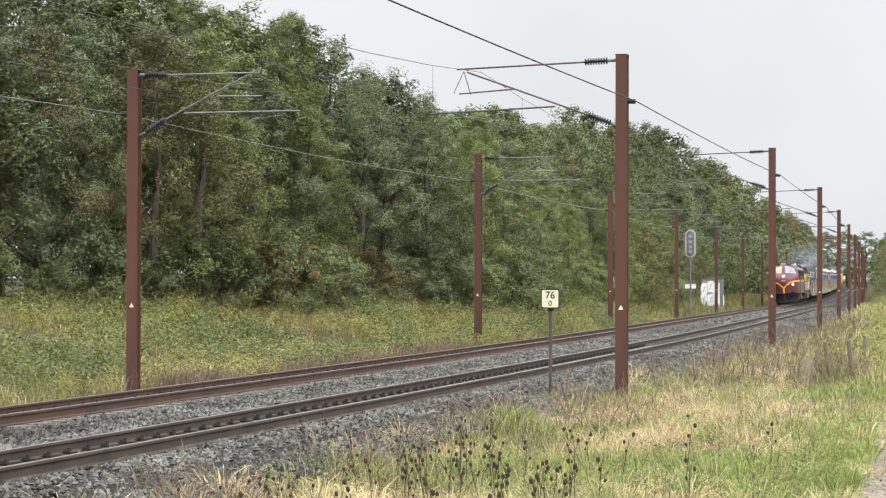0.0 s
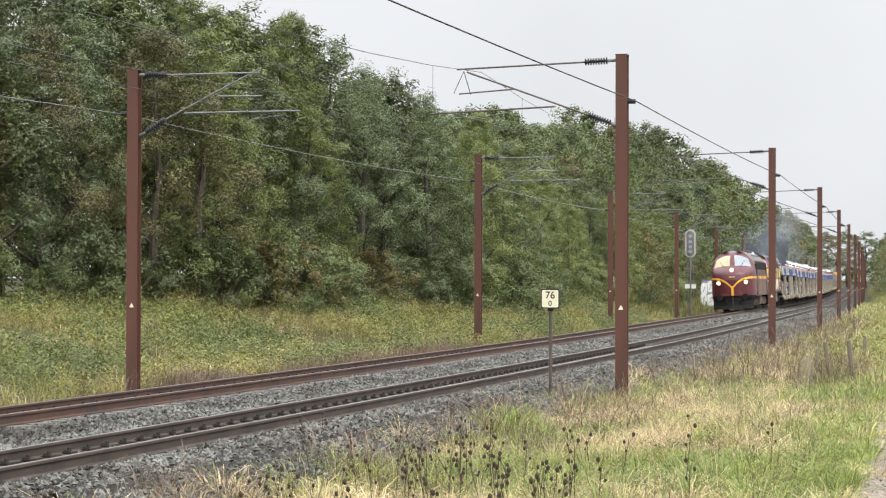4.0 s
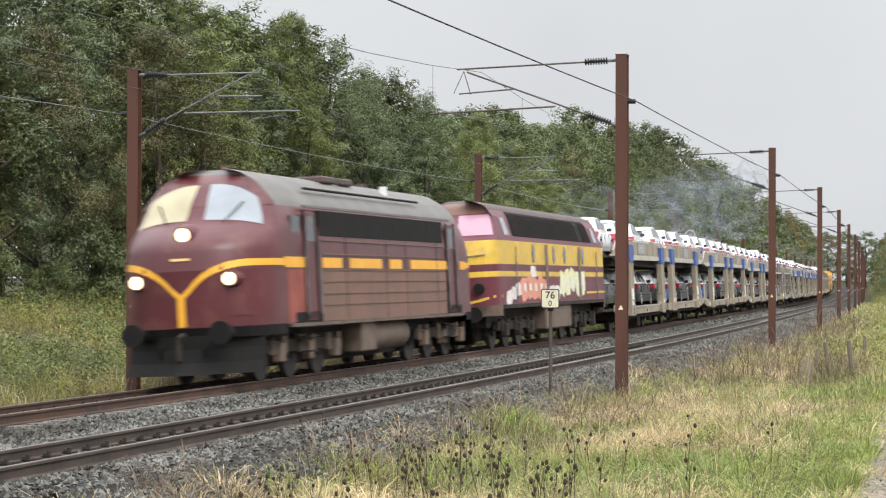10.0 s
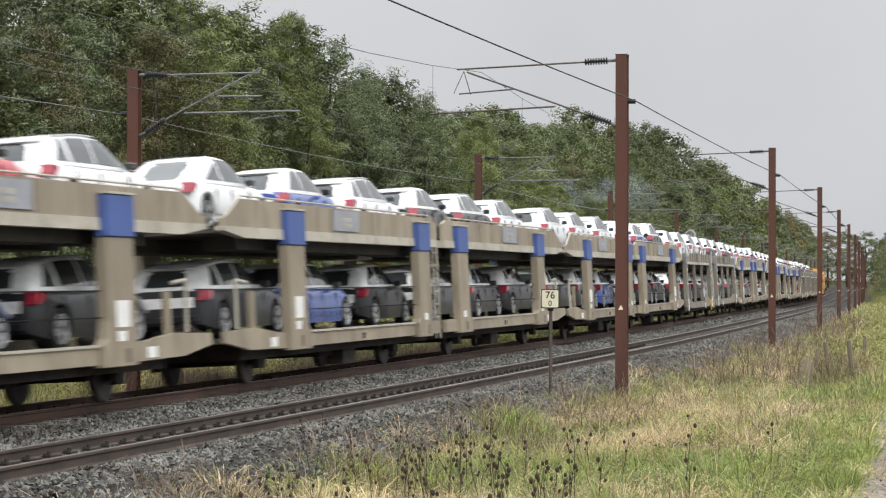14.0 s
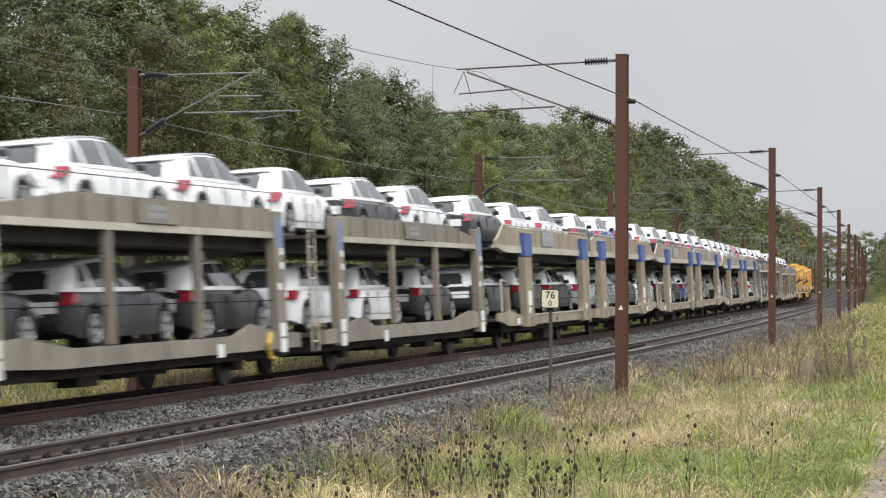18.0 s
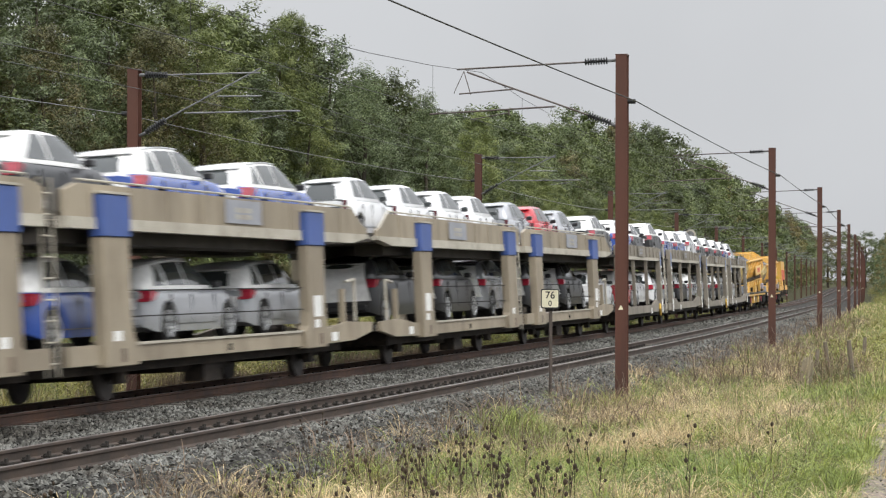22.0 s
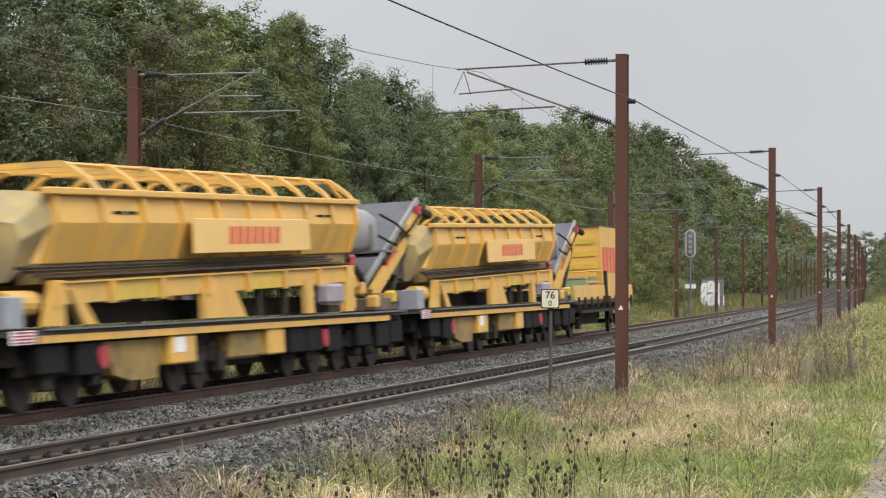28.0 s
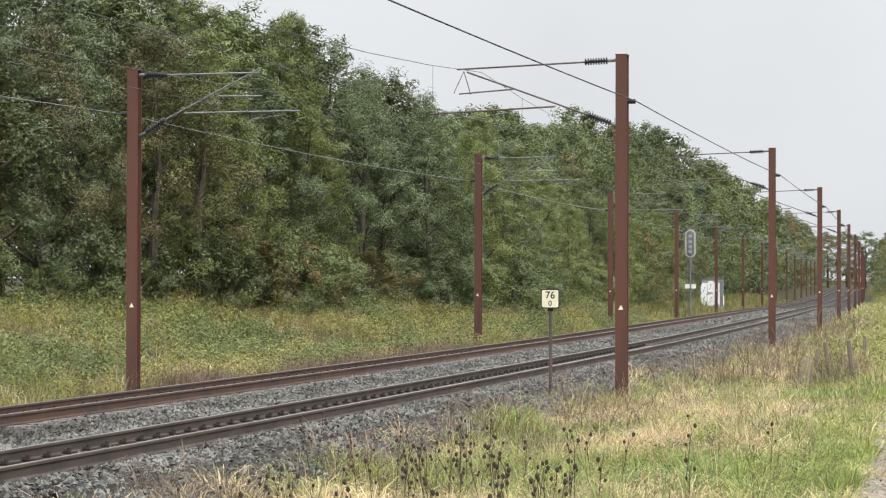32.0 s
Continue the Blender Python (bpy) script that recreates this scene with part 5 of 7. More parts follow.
def wagon_a():
    """Two-part car transporter with blue-topped posts and deep upper girders."""
    w = thing("car_wagon", Matrix(), "beige two-deck car transport wagon with blue-topped posts", "railway wagon", "car wagons of the train")
    E = 16.0
    for h in (-1, 1):
        def Y(v):
            return h * v
        for sgn in (-1, 1):
            xo, xi = sgn * 1.50, sgn * 1.42
            bm = bmesh.new()
            slab(bm, [(Y(0.35), 2.92), (Y(0.35), 3.32), (Y(0.85), 3.44), (Y(15.0), 3.44), (Y(15.7), 3.12), (Y(16.05), 3.05), (Y(16.05), 2.92)], "x", min(xo, xi), max(xo, xi))
            part("upper_girder", bm, M["beige"], w)
            bm = bmesh.new()
            slab(bm, [(Y(0.35), 2.74), (Y(0.35), 2.92), (Y(16.05), 2.92), (Y(16.05), 2.84), (Y(14.9), 2.72), (Y(13.9), 2.72)], "x", sgn * 1.35, sgn * 1.525)
            part("girder_flange", bm, M["lightbeige"], w, "paler lower flange")
            for i in range(9):
                y = 1.3 + 1.6 * i
                part("stiffener", boxes((sgn * 1.50, sgn * 1.515, Y(y) - 0.012, Y(y) + 0.012, 2.925, 3.42)), M["beige"], w)
            part("upper_rail", tubes(*([((sgn * 1.47, Y(0.9), 3.50), (sgn * 1.47, Y(14.9), 3.50), 0.02)] + [((sgn * 1.47, Y(0.9 + 1.35 * i), 3.42), (sgn * 1.47, Y(0.9 + 1.35 * i), 3.5), 0.018) for i in range(11)] + [((sgn * 1.47, Y(14.9), 3.50), (sgn * 1.47, Y(15.8), 3.08), 0.03)]), n=6), M["lightbeige"], w, "pale edge rail")
            bm = bmesh.new()
            slab(bm, [(Y(0.3), 0.63), (Y(0.3), 0.94), (Y(13.0), 0.94), (Y(14.4), 1.06), (Y(16.1), 1.02), (Y(16.1), 0.82), (Y(14.8), 0.66), (Y(12.6), 0.63)], "x", sgn * 1.40, sgn * 1.50)
            part("sill_beam", bm, M["beige"], w)
            for y in (2.0, 12.05):
                bm = bmesh.new()
                k = 1 if y < 5 else -1
                foot = [(Y(y - k * 0.53), 0.58), (Y(y + k * 0.75), 0.58), (Y(y + k * 0.75), 0.93), (Y(y + k * 0.60), 1.02), (Y(y + k * 0.53), 1.30), (Y(y + k * 0.53), 2.62), (Y(y - k * 0.53), 2.62)]
                slab(bm, foot, "x", sgn * 1.40, sgn * 1.61)
                p = part("post", bm, M["beige"], w, bevel=0.012)
                part("blue_cap", boxes((sgn * 1.40, sgn * 1.64, Y(y) - 0.55, Y(y) + 0.55, 2.622, 3.29)), M["blue"], p, "blue painted post top", bevel=0.012)
                part("cap_lip", boxes((sgn * 1.40, sgn * 1.66, Y(y) - 0.57, Y(y) + 0.57, 3.292, 3.33)), M["lightbeige"], p)
                part("label_plate", boxes((sgn * 1.61, sgn * 1.615, Y(y) - 0.24, Y(y) + 0.08, 0.98, 1.14)), M["white"], p, "worn white label")
                part("rust_stain", boxes((sgn * 1.61, sgn * 1.613, Y(y) + 0.05, Y(y) + 0.22, 0.64, 0.86)), M["tank"], p, "rusty brown stain")
            part("inspection_plate", boxes((sgn * 1.61, sgn * 1.614, Y(12.05) - 0.26, Y(12.05) + 0.26, 1.20, 1.62)), M["white"], w, "white data plate")
            part("data_plate", boxes((sgn * 1.505, sgn * 1.51, Y(13.4) - 0.2, Y(13.4) + 0.2, 0.68, 0.86)), M["white"], w, "small white data plate")
            part("side_cable", tubes(*[((sgn * 1.47, Y(2.5), z), (sgn * 1.47, Y(11.55), z + d), 0.011) for z, d in ((1.36, 0.0), (1.78, 0.0))], n=5), M["grille"], w, "dark safety cable along the lower deck")
            part("sill_lip", boxes((sgn * 1.50, sgn * 1.53, min(Y(2.7), Y(11.4)), max(Y(2.7), Y(11.4)), 0.90, 0.945)), M["lightbeige"], w, "pale upper lip of the sill")
            part("placard", boxes((sgn * 1.516, sgn * 1.53, Y(8.2) - 0.95, Y(8.2) + 0.95, 2.97, 3.40)), M["greyplate"], w, "grey placard with faded marks")
            if sgn > 0:
                bars(w, 1.531, Y(8.2) - 0.45, 3.05, 3, 2, 0.9, 0.25, M["lightbeige"])
                # the sill is solid here; a black plate paints the shade of a hole
                part("socket", boxes((1.50, 1.52, Y(7.2) - 0.06, Y(7.2) + 0.06, 0.68, 0.80)), M["grille"], w, "black plate painting the shade in a sill hole")
            # end brackets and railing over the buffers
            part("end_bracket", tubes(((sgn * 1.4, Y(15.2), 1.06), (sgn * 1.4, Y(15.2), 1.95), 0.035), ((sgn * 1.4, Y(15.2), 1.95), (sgn * 1.4, Y(14.6), 1.9), 0.035), n=6), M["lightbeige"], w, "pale bent handrail")
            part("end_post", boxes((sgn * 1.34, sgn * 1.44, Y(14.35) - 0.08, Y(14.35) + 0.08, 1.05, 1.75)), M["beige"], w)
        bm = bmesh.new()
        box(bm, -1.42, 1.42, min(Y(0.5), Y(15.8)), max(Y(0.5), Y(15.8)), 2.81, 2.87)
        part("upper_deck", bm, M["deck"], w, "dark upper deck")
        bm = bmesh.new()
        box(bm, -1.40, 1.40, min(Y(0.3), Y(15.8)), max(Y(0.3), Y(15.8)), 0.80, 0.88)
        part("lower_deck", bm, M["deck"], w, "dark lower deck")
        # added dark boxes under the deck keep the gap above the lower cars dark
        for x in (-0.78, 0.78):
            part("wheel_trough", boxes((x - 0.34, x + 0.34, min(Y(0.6), Y(14.2)), max(Y(0.6), Y(14.2)), 2.54, 2.806)), M["deck"], w, "dark box added to darken the gap under the upper deck")
        for y in (13.0, 3.2):
            axle(w, Y(y))
        part("under_frame", boxes((-1.22, 1.22, min(Y(0.6), Y(14.6)), max(Y(0.6), Y(14.6)), 0.47, 0.79)), M["under"], w, "dark grimy underframe")
        part("brake_gear", boxes((-0.9, 0.9, min(Y(6.0), Y(8.6)), max(Y(6.0), Y(8.6)), 0.35, 0.6), (0.75, 1.15, Y(7.2) - 0.45, Y(7.2) + 0.45, 0.16, 0.6)), M["under"], w, "dark brake gear")
        for sgn in (-1, 1):
            part("buffer", tubes(((sgn * 0.87, Y(15.8), 0.98), (sgn * 0.87, Y(16.38), 0.98), 0.09), ((sgn * 0.87, Y(16.38), 0.98), (sgn * 0.87, Y(16.43), 0.98), 0.22), n=14), M["under"], w)
    for sgn in (-1, 1):
        ladder(w, 0.0, sgn * 1.36)
    part("joint", boxes((-0.5, 0.5, -0.6, 0.6, 0.45, 0.9)), M["under"], w, "dark coupling between the halves")
    return w


def wagon_b():
    """Two-part car transporter with slim uprights and a cable rail."""
    w = thing("car_wagon", Matrix(), "beige-grey two-deck car transport wagon with slim uprights", "railway wagon", "car wagons of the train")
    for h in (-1, 1):
        def Y(v):
            return h * v
        for sgn in (-1, 1):
            bm = bmesh.new()
            slab(bm, [(Y(1.9), 2.95), (Y(2.3), 3.30), (Y(11.6), 3.30), (Y(14.5), 3.02), (Y(14.5), 2.86), (Y(1.9), 2.86)], "x", sgn * 1.42, sgn * 1.49)
            part("upper_girder", bm, M["greybeige"], w)
            bm = boxes((sgn * 1.38, sgn * 1.51, min(Y(1.9), Y(14.6)), max(Y(1.9), Y(14.6)), 2.74, 2.86))
            part("girder_flange", bm, M["lightbeige"], w, "paler lower flange")
            for i in range(9):
                y = 2.9 + 1.2 * i
                part("stiffener", boxes((sgn * 1.49, sgn * 1.53, Y(y) - 0.02, Y(y) + 0.02, 2.87, 3.26)), M["greybeige"], w)
            for y in (6.3, 10.25):
                part("upright", boxes((sgn * 1.38, sgn * 1.50, Y(y) - 0.09, Y(y) + 0.09, 0.94, 2.74)), M["greybeige"], w)
            for y in (2.0, 14.6):
                p = part("post", boxes((sgn * 1.34, sgn * 1.54, Y(y) - 0.26, Y(y) + 0.26, 0.56, 3.26)), M["greybeige"], w, bevel=0.015)
                part("blue_panel", boxes((sgn * 1.54, sgn * 1.546, Y(y) - 0.2, Y(y) + 0.2, 2.55, 3.15)), M["fadeblue"], p, "faded blue panel")
                for z in (1.75, 2.15, 2.42):
                    part("label_plate", boxes((sgn * 1.54, sgn * 1.547, Y(y) - 0.2 + 0.2 * (z > 2), Y(y) + 0.2 * (z > 2), z, z + 0.13)), M["white"], p, "small white label")
                for z in (0.55, 0.85):
                    part("label_plate", boxes((sgn * 1.54, sgn * 1.55, Y(y) - 0.16, Y(y) + 0.16, z, z + 0.26)), M["white"], p, "white plate")
            bm = bmesh.new()
            slab(bm, [(Y(0.8), 0.62), (Y(0.8), 0.9), (Y(2.2), 0.94), (Y(3.6), 1.12), (Y(4.6), 0.92), (Y(11.8), 0.92), (Y(13.6), 1.12), (Y(15.2), 1.0), (Y(15.2), 0.72), (Y(12.2), 0.62), (Y(3.2), 0.62)], "x", sgn * 1.38, sgn * 1.49)
            part("sill_beam", bm, M["greybeige"], w)
            part("cable_rail", tubes(*([((sgn * 1.46, Y(2.0), 3.62), (sgn * 1.46, Y(14.4), 3.58), 0.012)] + [((sgn * 1.46, Y(2.2 + 2.4 * i), 3.28), (sgn * 1.46, Y(2.2 + 2.4 * i), 3.62), 0.016) for i in range(6)]), n=6), M["galv"], w, "thin cable rail along the upper deck")
            part("placard", boxes((sgn * 1.532, sgn * 1.54, Y(8.2) - 0.95, Y(8.2) + 0.95, 2.88, 3.28)), M["greybeige"], w, "beige placard with faded marks")
            if sgn > 0:
                bars(w, 1.541, Y(8.2) - 0.45, 2.97, 3, 2, 0.8, 0.25, M["greyplate"])
                part("data_plate", boxes((1.495, 1.50, Y(5.4) - 0.14, Y(5.4) + 0.14, 0.56, 0.80)), M["white"], w, "small white data plate")
            if h < 0:
                part("tie_bow", tubes(((sgn * 1.52, -2.75, 0.92), (sgn * 1.54, -2.95, 0.72), 0.045), ((sgn * 1.54, -2.95, 0.72), (sgn * 1.54, -2.85, 0.48), 0.045), ((sgn * 1.54, -2.85, 0.48), (sgn * 1.52, -2.55, 0.44), 0.045), n=8), M["yellow"], w, "yellow bow handle")
            part("side_cable", tubes(((sgn * 1.44, Y(2.3), 1.55), (sgn * 1.44, Y(14.3), 1.55), 0.010), n=5), M["grille"], w, "dark safety cable along the lower deck")
        bm = boxes((-1.42, 1.42, min(Y(0.6), Y(15.4)), max(Y(0.6), Y(15.4)), 2.81, 2.87))
        part("upper_deck", bm, M["deck"], w, "dark upper deck")
        bm = boxes((-1.38, 1.38, min(Y(0.6), Y(15.2)), max(Y(0.6), Y(15.2)), 0.78, 0.86))
        part("lower_deck", bm, M["deck"], w, "dark lower deck")
        # dark boxes added here too, to darken the gap below the upper deck
        for x in (-0.78, 0.78):
            part("wheel_trough", boxes((x - 0.34, x + 0.34, min(Y(1.0), Y(14.4)), max(Y(1.0), Y(14.4)), 2.54, 2.806)), M["deck"], w, "dark box added to darken the gap under the upper deck")
        for y in (13.8, 3.4):
            axle(w, Y(y))
        part("under_frame", boxes((-1.22, 1.22, min(Y(0.8), Y(14.8)), max(Y(0.8), Y(14.8)), 0.46, 0.77)), M["under"], w, "dark grimy underframe")
        part("brake_gear", boxes((-0.9, 0.9, min(Y(6.5), Y(9.0)), max(Y(6.5), Y(9.0)), 0.35, 0.6), (0.75, 1.15, Y(10.5) - 0.4, Y(10.5) + 0.4, 0.30, 0.6)), M["under"], w, "dark brake gear")
        for sgn in (-1, 1):
            part("buffer", tubes(((sgn * 0.87, Y(15.1), 0.98), (sgn * 0.87, Y(16.38), 0.98), 0.09), ((sgn * 0.87, Y(16.38), 0.98), (sgn * 0.87, Y(16.43), 0.98), 0.22), n=14), M["under"], w)
    for sgn in (-1, 1):
        ladder(w, 0.45, sgn * 1.40)
    part("joint", boxes((-0.5, 0.5, -0.9, 0.9, 0.45, 0.86)), M["under"], w, "dark coupling between the halves")
    return w


# two letters a car: colour (W white, R red, B blue, K black, G grey, S silver) and shape; then where its tail stands on the wagon
PITCH = 32.9
SHAPES = dict(x="crossover", e="estate", s="suv", h="hatchback", d="sedan", m="small")
WAGONS = "AAABAAABB"


def load(row, upper, upper_y, lower, lower_y):
    row.append(((upper.split(), upper_y), (lower.split(), lower_y)))


LOADS = []
load(LOADS, "Wh Rh Wh We Rh We", (-15.0, -10.3, -5.3, 1.5, 6.9, 11.3), "Ke Ge Ke Ke Bh Ke", (-15.5, -10.2, -4.85, 0.7, 5.9, 10.6))
load(LOADS, "Wd Bh We Kh Ke We", (-15.6, -10.1, -5.4, 0.3, 5.0, 9.8), "Ge Bd Kh Ke Gh Ke", (-15.0, -10.2, -4.6, 0.7, 6.0, 10.5))
load(LOADS, "We We We Wh Be Gs", (-15.5, -10.3, -5.0, 0.6, 5.3, 10.7), "Ke Ke Bh Gh Ge Ke", (-15.6, -10.2, -4.95, 0.75, 5.7, 10.3))
load(LOADS, "Wh We We Wh Ge We", (-15.2, -10.4, -5.15, 0.1, 5.3, 10.1), "Ke Ge Ke Wh Wh Kh", (-15.9, -10.3, -5.2, 0.95, 5.4, 10.95))
load(LOADS, "Ge Wh We Kh Be Bs", (-15.9, -10.5, -5.9, 1.0, 5.8, 11.0), "Ge Ke Ke Se Se Ke", (-15.4, -10.0, -5.0, 0.6, 6.3, 11.1))
load(LOADS, "We Ke Ke Gh Be Be", (-16.0, -10.2, -5.0, 0.1, 5.0, 10.5), "Wd Ke Ke Bh Se Se", (-15.8, -10.3, -5.1, 0.5, 5.1, 10.2))
load(LOADS, "Wm Wm Wm Wm Sm Rm Sm", (-15.1, -10.8, -6.7, -3.0, 2.3, 6.4, 10.7), "Kx Kx Sx Kx Kx", (-14.0, -7.9, -2.5, 3.7, 9.8))
load(LOADS, "Ke Be Gh Ks Bd Be", (-15.9, -10.0, -5.5, 0.4, 5.2, 10.6), "Wh Rh Wh Wh Sh Ke", (-15.4, -10.1, -5.5, 0.4, 5.2, 10.6))
load(LOADS, "Ws Ke Ke Ke Be We", (-16.6, -11.1, -5.6, 0.2, 5.3, 10.6), "Se Wh Kh Ke Ke We", (-16.0, -10.3, -5.6, 0.3, 5.4, 10.6))


def build_car_train():
    a, b = wagon_a(), wagon_b()
    used = set()
    names = dict(W="carwhite", R="carred", B="carblue", K="carblack", G="cargrey", S="carsilver")
    kinds = {}
    build_car_meshes()

    def place(src, u, z=0.0):
        if src in used:
            ob = copy_thing(src, Matrix())
        else:
            used.add(src)
            ob = src
        ride(ob, u, 0.0, z)
    for n, (kind, decks) in enumerate(zip(WAGONS, LOADS)):
        u = 286.03 + PITCH * n
        place(a if kind == "A" else b, u)
        for (cars, ys), z in zip(decks, (2.87, 0.88 if kind == "A" else 0.86)):
            for (colour, shape), y in zip(cars, ys):
                key = (names[colour], SHAPES[shape])
                if key not in kinds:
                    kinds[key] = car_kind(*key)
                place(kinds[key], u + y, z)
# --- locomotives ---
class Shell:
    """A car body with rounded ends, given by its nose length and half width at each height."""

    def __init__(self, zs, lengths, widths, base, power):
        self.zs, self.ls, self.ws, self.base, self.power = zs, lengths, widths, base, power

    def p(self, a, z, end=-1, out=0.0):
        pw = float(np.interp(z, self.zs, self.power)) if isinstance(self.power, tuple) else self.power
        L, w = float(np.interp(z, self.zs, self.ls)), float(np.interp(z, self.zs, self.ws))
        c, s = math.cos(radians(a)), math.sin(radians(a))
        x = w * math.copysign(abs(s) ** pw, s)
        y = self.base + L * abs(c) ** pw
        return Vector((x + s * out, end * (y + c * out), z))

    def ring(self, z, n=14, out=0.0):
        front = [self.p(-90 + 180 * i / n, z, -1, out) for i in range(n + 1)]
        rear = [self.p(90 - 180 * i / n, z, 1, out) for i in range(n + 1)]
        return front + rear

    def band(self, z0, z1, steps, cap=False):
        bm = bmesh.new()
        loft(bm, [self.ring(z0 + (z1 - z0) * i / steps) for i in range(steps + 1)], caps=False)
        if cap:
            bm.verts.ensure_lookup_table()
            n = len(self.ring(z0))
            bm.faces.new(bm.verts[-n:])
        return bm

    def patch(self, a0, a1, z0, z1, end=-1, out=0.012, na=8, nz=5, skew=0.0, cut=0.0):
        """A raised piece of the nose between two bearings and two heights."""
        bm = bmesh.new()
        vs = [[bm.verts.new(self.p(a0 + (a1 - a0) * i / na, z0 + (z1 - z0) * j / nz - skew * (i / na) ** 2 * (1 - 0.3 * j / nz) - cut * (i / na) ** 3 * j / nz, end, out)) for i in range(na + 1)] for j in range(nz + 1)]
        for j in range(nz):
            for i in range(na):
                bm.faces.new((vs[j][i], vs[j][i + 1], vs[j + 1][i + 1], vs[j + 1][i]))
        return bm

    def ribbon(self, rows, half, end=-1, out=0.008):
        """A painted stripe along (bearing, height) points."""
        bm = bmesh.new()
        lo = [bm.verts.new(self.p(a, z - half, end, out)) for a, z in rows]
        hi = [bm.verts.new(self.p(a, z + half, end, out)) for a, z in rows]
        for i in range(len(rows) - 1):
            bm.faces.new((lo[i], lo[i + 1], hi[i + 1], hi[i]))
        return bm


def bogie(parent, y, axles, r=0.5, dust="under"):
    b = part("bogie_frame", boxes((0.98, 1.16, y + axles[0] - 0.7, y + axles[-1] + 0.7, 0.52, 0.78), (-1.16, -0.98, y + axles[0] - 0.7, y + axles[-1] + 0.7, 0.52, 0.78), (-1.0, 1.0, y - 0.3, y + 0.3, 0.5, 0.9)), M["under"], parent, "grimy bogie frame", bevel=0.02)
    for a in axles:
        for sgn in (-1, 1):
            part("wheel", WHEEL, None, b, m=pose(sgn * 0.75, y + a, r) @ Matrix.Diagonal((1, r / 0.42, r / 0.42, 1)))
            part("axle_box", boxes((sgn * 1.1, sgn * 1.3, y + a - 0.17, y + a + 0.17, r - 0.16, r + 0.22)), M[dust], b, "dusty axle box", bevel=0.03)
            for d in (-0.36, 0.36):
                part("spring", tubes(((sgn * 1.17, y + a + d, 0.5), (sgn * 1.17, y + a + d, 0.86), 0.09), n=8), M[dust], b, "coil spring")


def buffers(parent, y, end, z=1.0):
    for sgn in (-1, 1):
        part("buffer", tubes(((sgn * 0.87, y, z), (sgn * 0.87, y + end * 0.45, z), 0.12), ((sgn * 0.87, y + end * 0.45, z), (sgn * 0.87, y + end * 0.52, z), 0.22), n=16), M["grille"], parent, "black buffer")
    part("coupling", tubes(((0, y, z), (0, y + end * 0.4, z - 0.1), 0.06), ((0, y + end * 0.4, z - 0.1), (0, y + end * 0.4, z - 0.5), 0.05), n=8), M["under"], parent)
    for x in (-0.45, 0.45):
        part("brake_hose", tubes(((x, y, z - 0.1), (x, y + end * 0.2, z - 0.3), 0.025), ((x, y + end * 0.2, z - 0.3), (x, y + end * 0.1, z - 0.55), 0.025), n=6), M["grille"], parent, "black brake hose")


def lamp(parent, p, r, lit=True, name="headlamp"):
    x, y, z = p
    h = part(name, tubes(((x, y + 0.25, z), (x, y - 0.05, z), r * 1.75, r * 1.2), n=18), M["maroon"], parent, "round headlamp housing")
    part("lens", tubes(((x, y - 0.05, z), (x, y - 0.075, z), r, r * 0.9), n=18), M["lampglass"] if lit else M["carglass"], h, "lit warm headlamp" if lit else "unlit lamp glass")


def build_loco_one():
    """Round-nosed maroon diesel with a yellow vee."""
    g = thing("locomotive", Matrix(), "maroon round-nosed diesel locomotive with a yellow vee stripe", "locomotive")
    sh = Shell((0.9, 1.1, 2.2, 2.65, 2.9, 3.05, 3.2, 3.54, 3.88, 4.11, 4.20), (1.72, 1.8, 1.82, 1.72, 1.42, 1.02, 0.80, 0.54, 0.16, -0.25, -0.6), (1.49, 1.5, 1.5, 1.5, 1.49, 1.47, 1.43, 1.29, 1.0, 0.64, 0.3), 7.4, (0.74, 0.74, 0.76, 0.80, 0.88, 0.95, 1.0, 1.0, 1.0, 1.0, 1.0))
    part("lower_body", sh.band(1.08, 2.18, 5), M["maroon"], g, "maroon lower body", smooth=True)
    part("waist_band", sh.band(2.18, 2.40, 1), M["maroon"], g, smooth=True)
    part("upper_body", sh.band(2.40, 3.42, 8), M["maroon"], g, "maroon upper body and nose", smooth=True)
    part("roof", sh.band(3.42, 4.20, 9, cap=True), M["roof"], g, "weathered grey roof", smooth=True)
    part("cab_roof", sh.patch(-90, 90, 3.42, 4.17, -1, 0.008, 20, 8), M["maroon"], g, "maroon cab roof", smooth=True)
    for end in (-1, 1):
        for sgn in (-1, 1):
            w = part("windscreen", sh.patch(sgn * 7, sgn * 58, 3.16, 3.88, end, 0.016, 12, 6, 0.13, 0.20), M["litglass"] if (sgn < 0 and end < 0) else M["sheenglass"], g, "curved windscreen pane with pale light put into its colour", smooth=True)
            part("wiper", tubes((sh.p(sgn * 22, 3.10, end, 0.03), sh.p(sgn * 40, 3.5, end, 0.035), 0.012), n=5), M["grille"], w, "thin wiper")
            rows = [(sgn * a, z) for a, z in ((0, 1.66), (3, 1.80), (7, 1.95), (12, 2.07), (19, 2.17), (29, 2.25), (38, 2.285), (46, 2.30), (54, 2.30), (62, 2.30), (70, 2.30), (77, 2.30), (84, 2.30), (90, 2.30))]
            part("vee_stripe", sh.ribbon(rows, 0.066, end), M["stripe"], g, "orange-yellow vee stripe")
        part("vee_stem", sh.patch(-1.1, 1.1, 1.12, 1.70, end, 0.010, 2, 4), M["stripe"], g, "orange-yellow stripe")
        bm = sh.patch(-4, 4, 2.37, 2.42, end, 0.012, 6, 1)
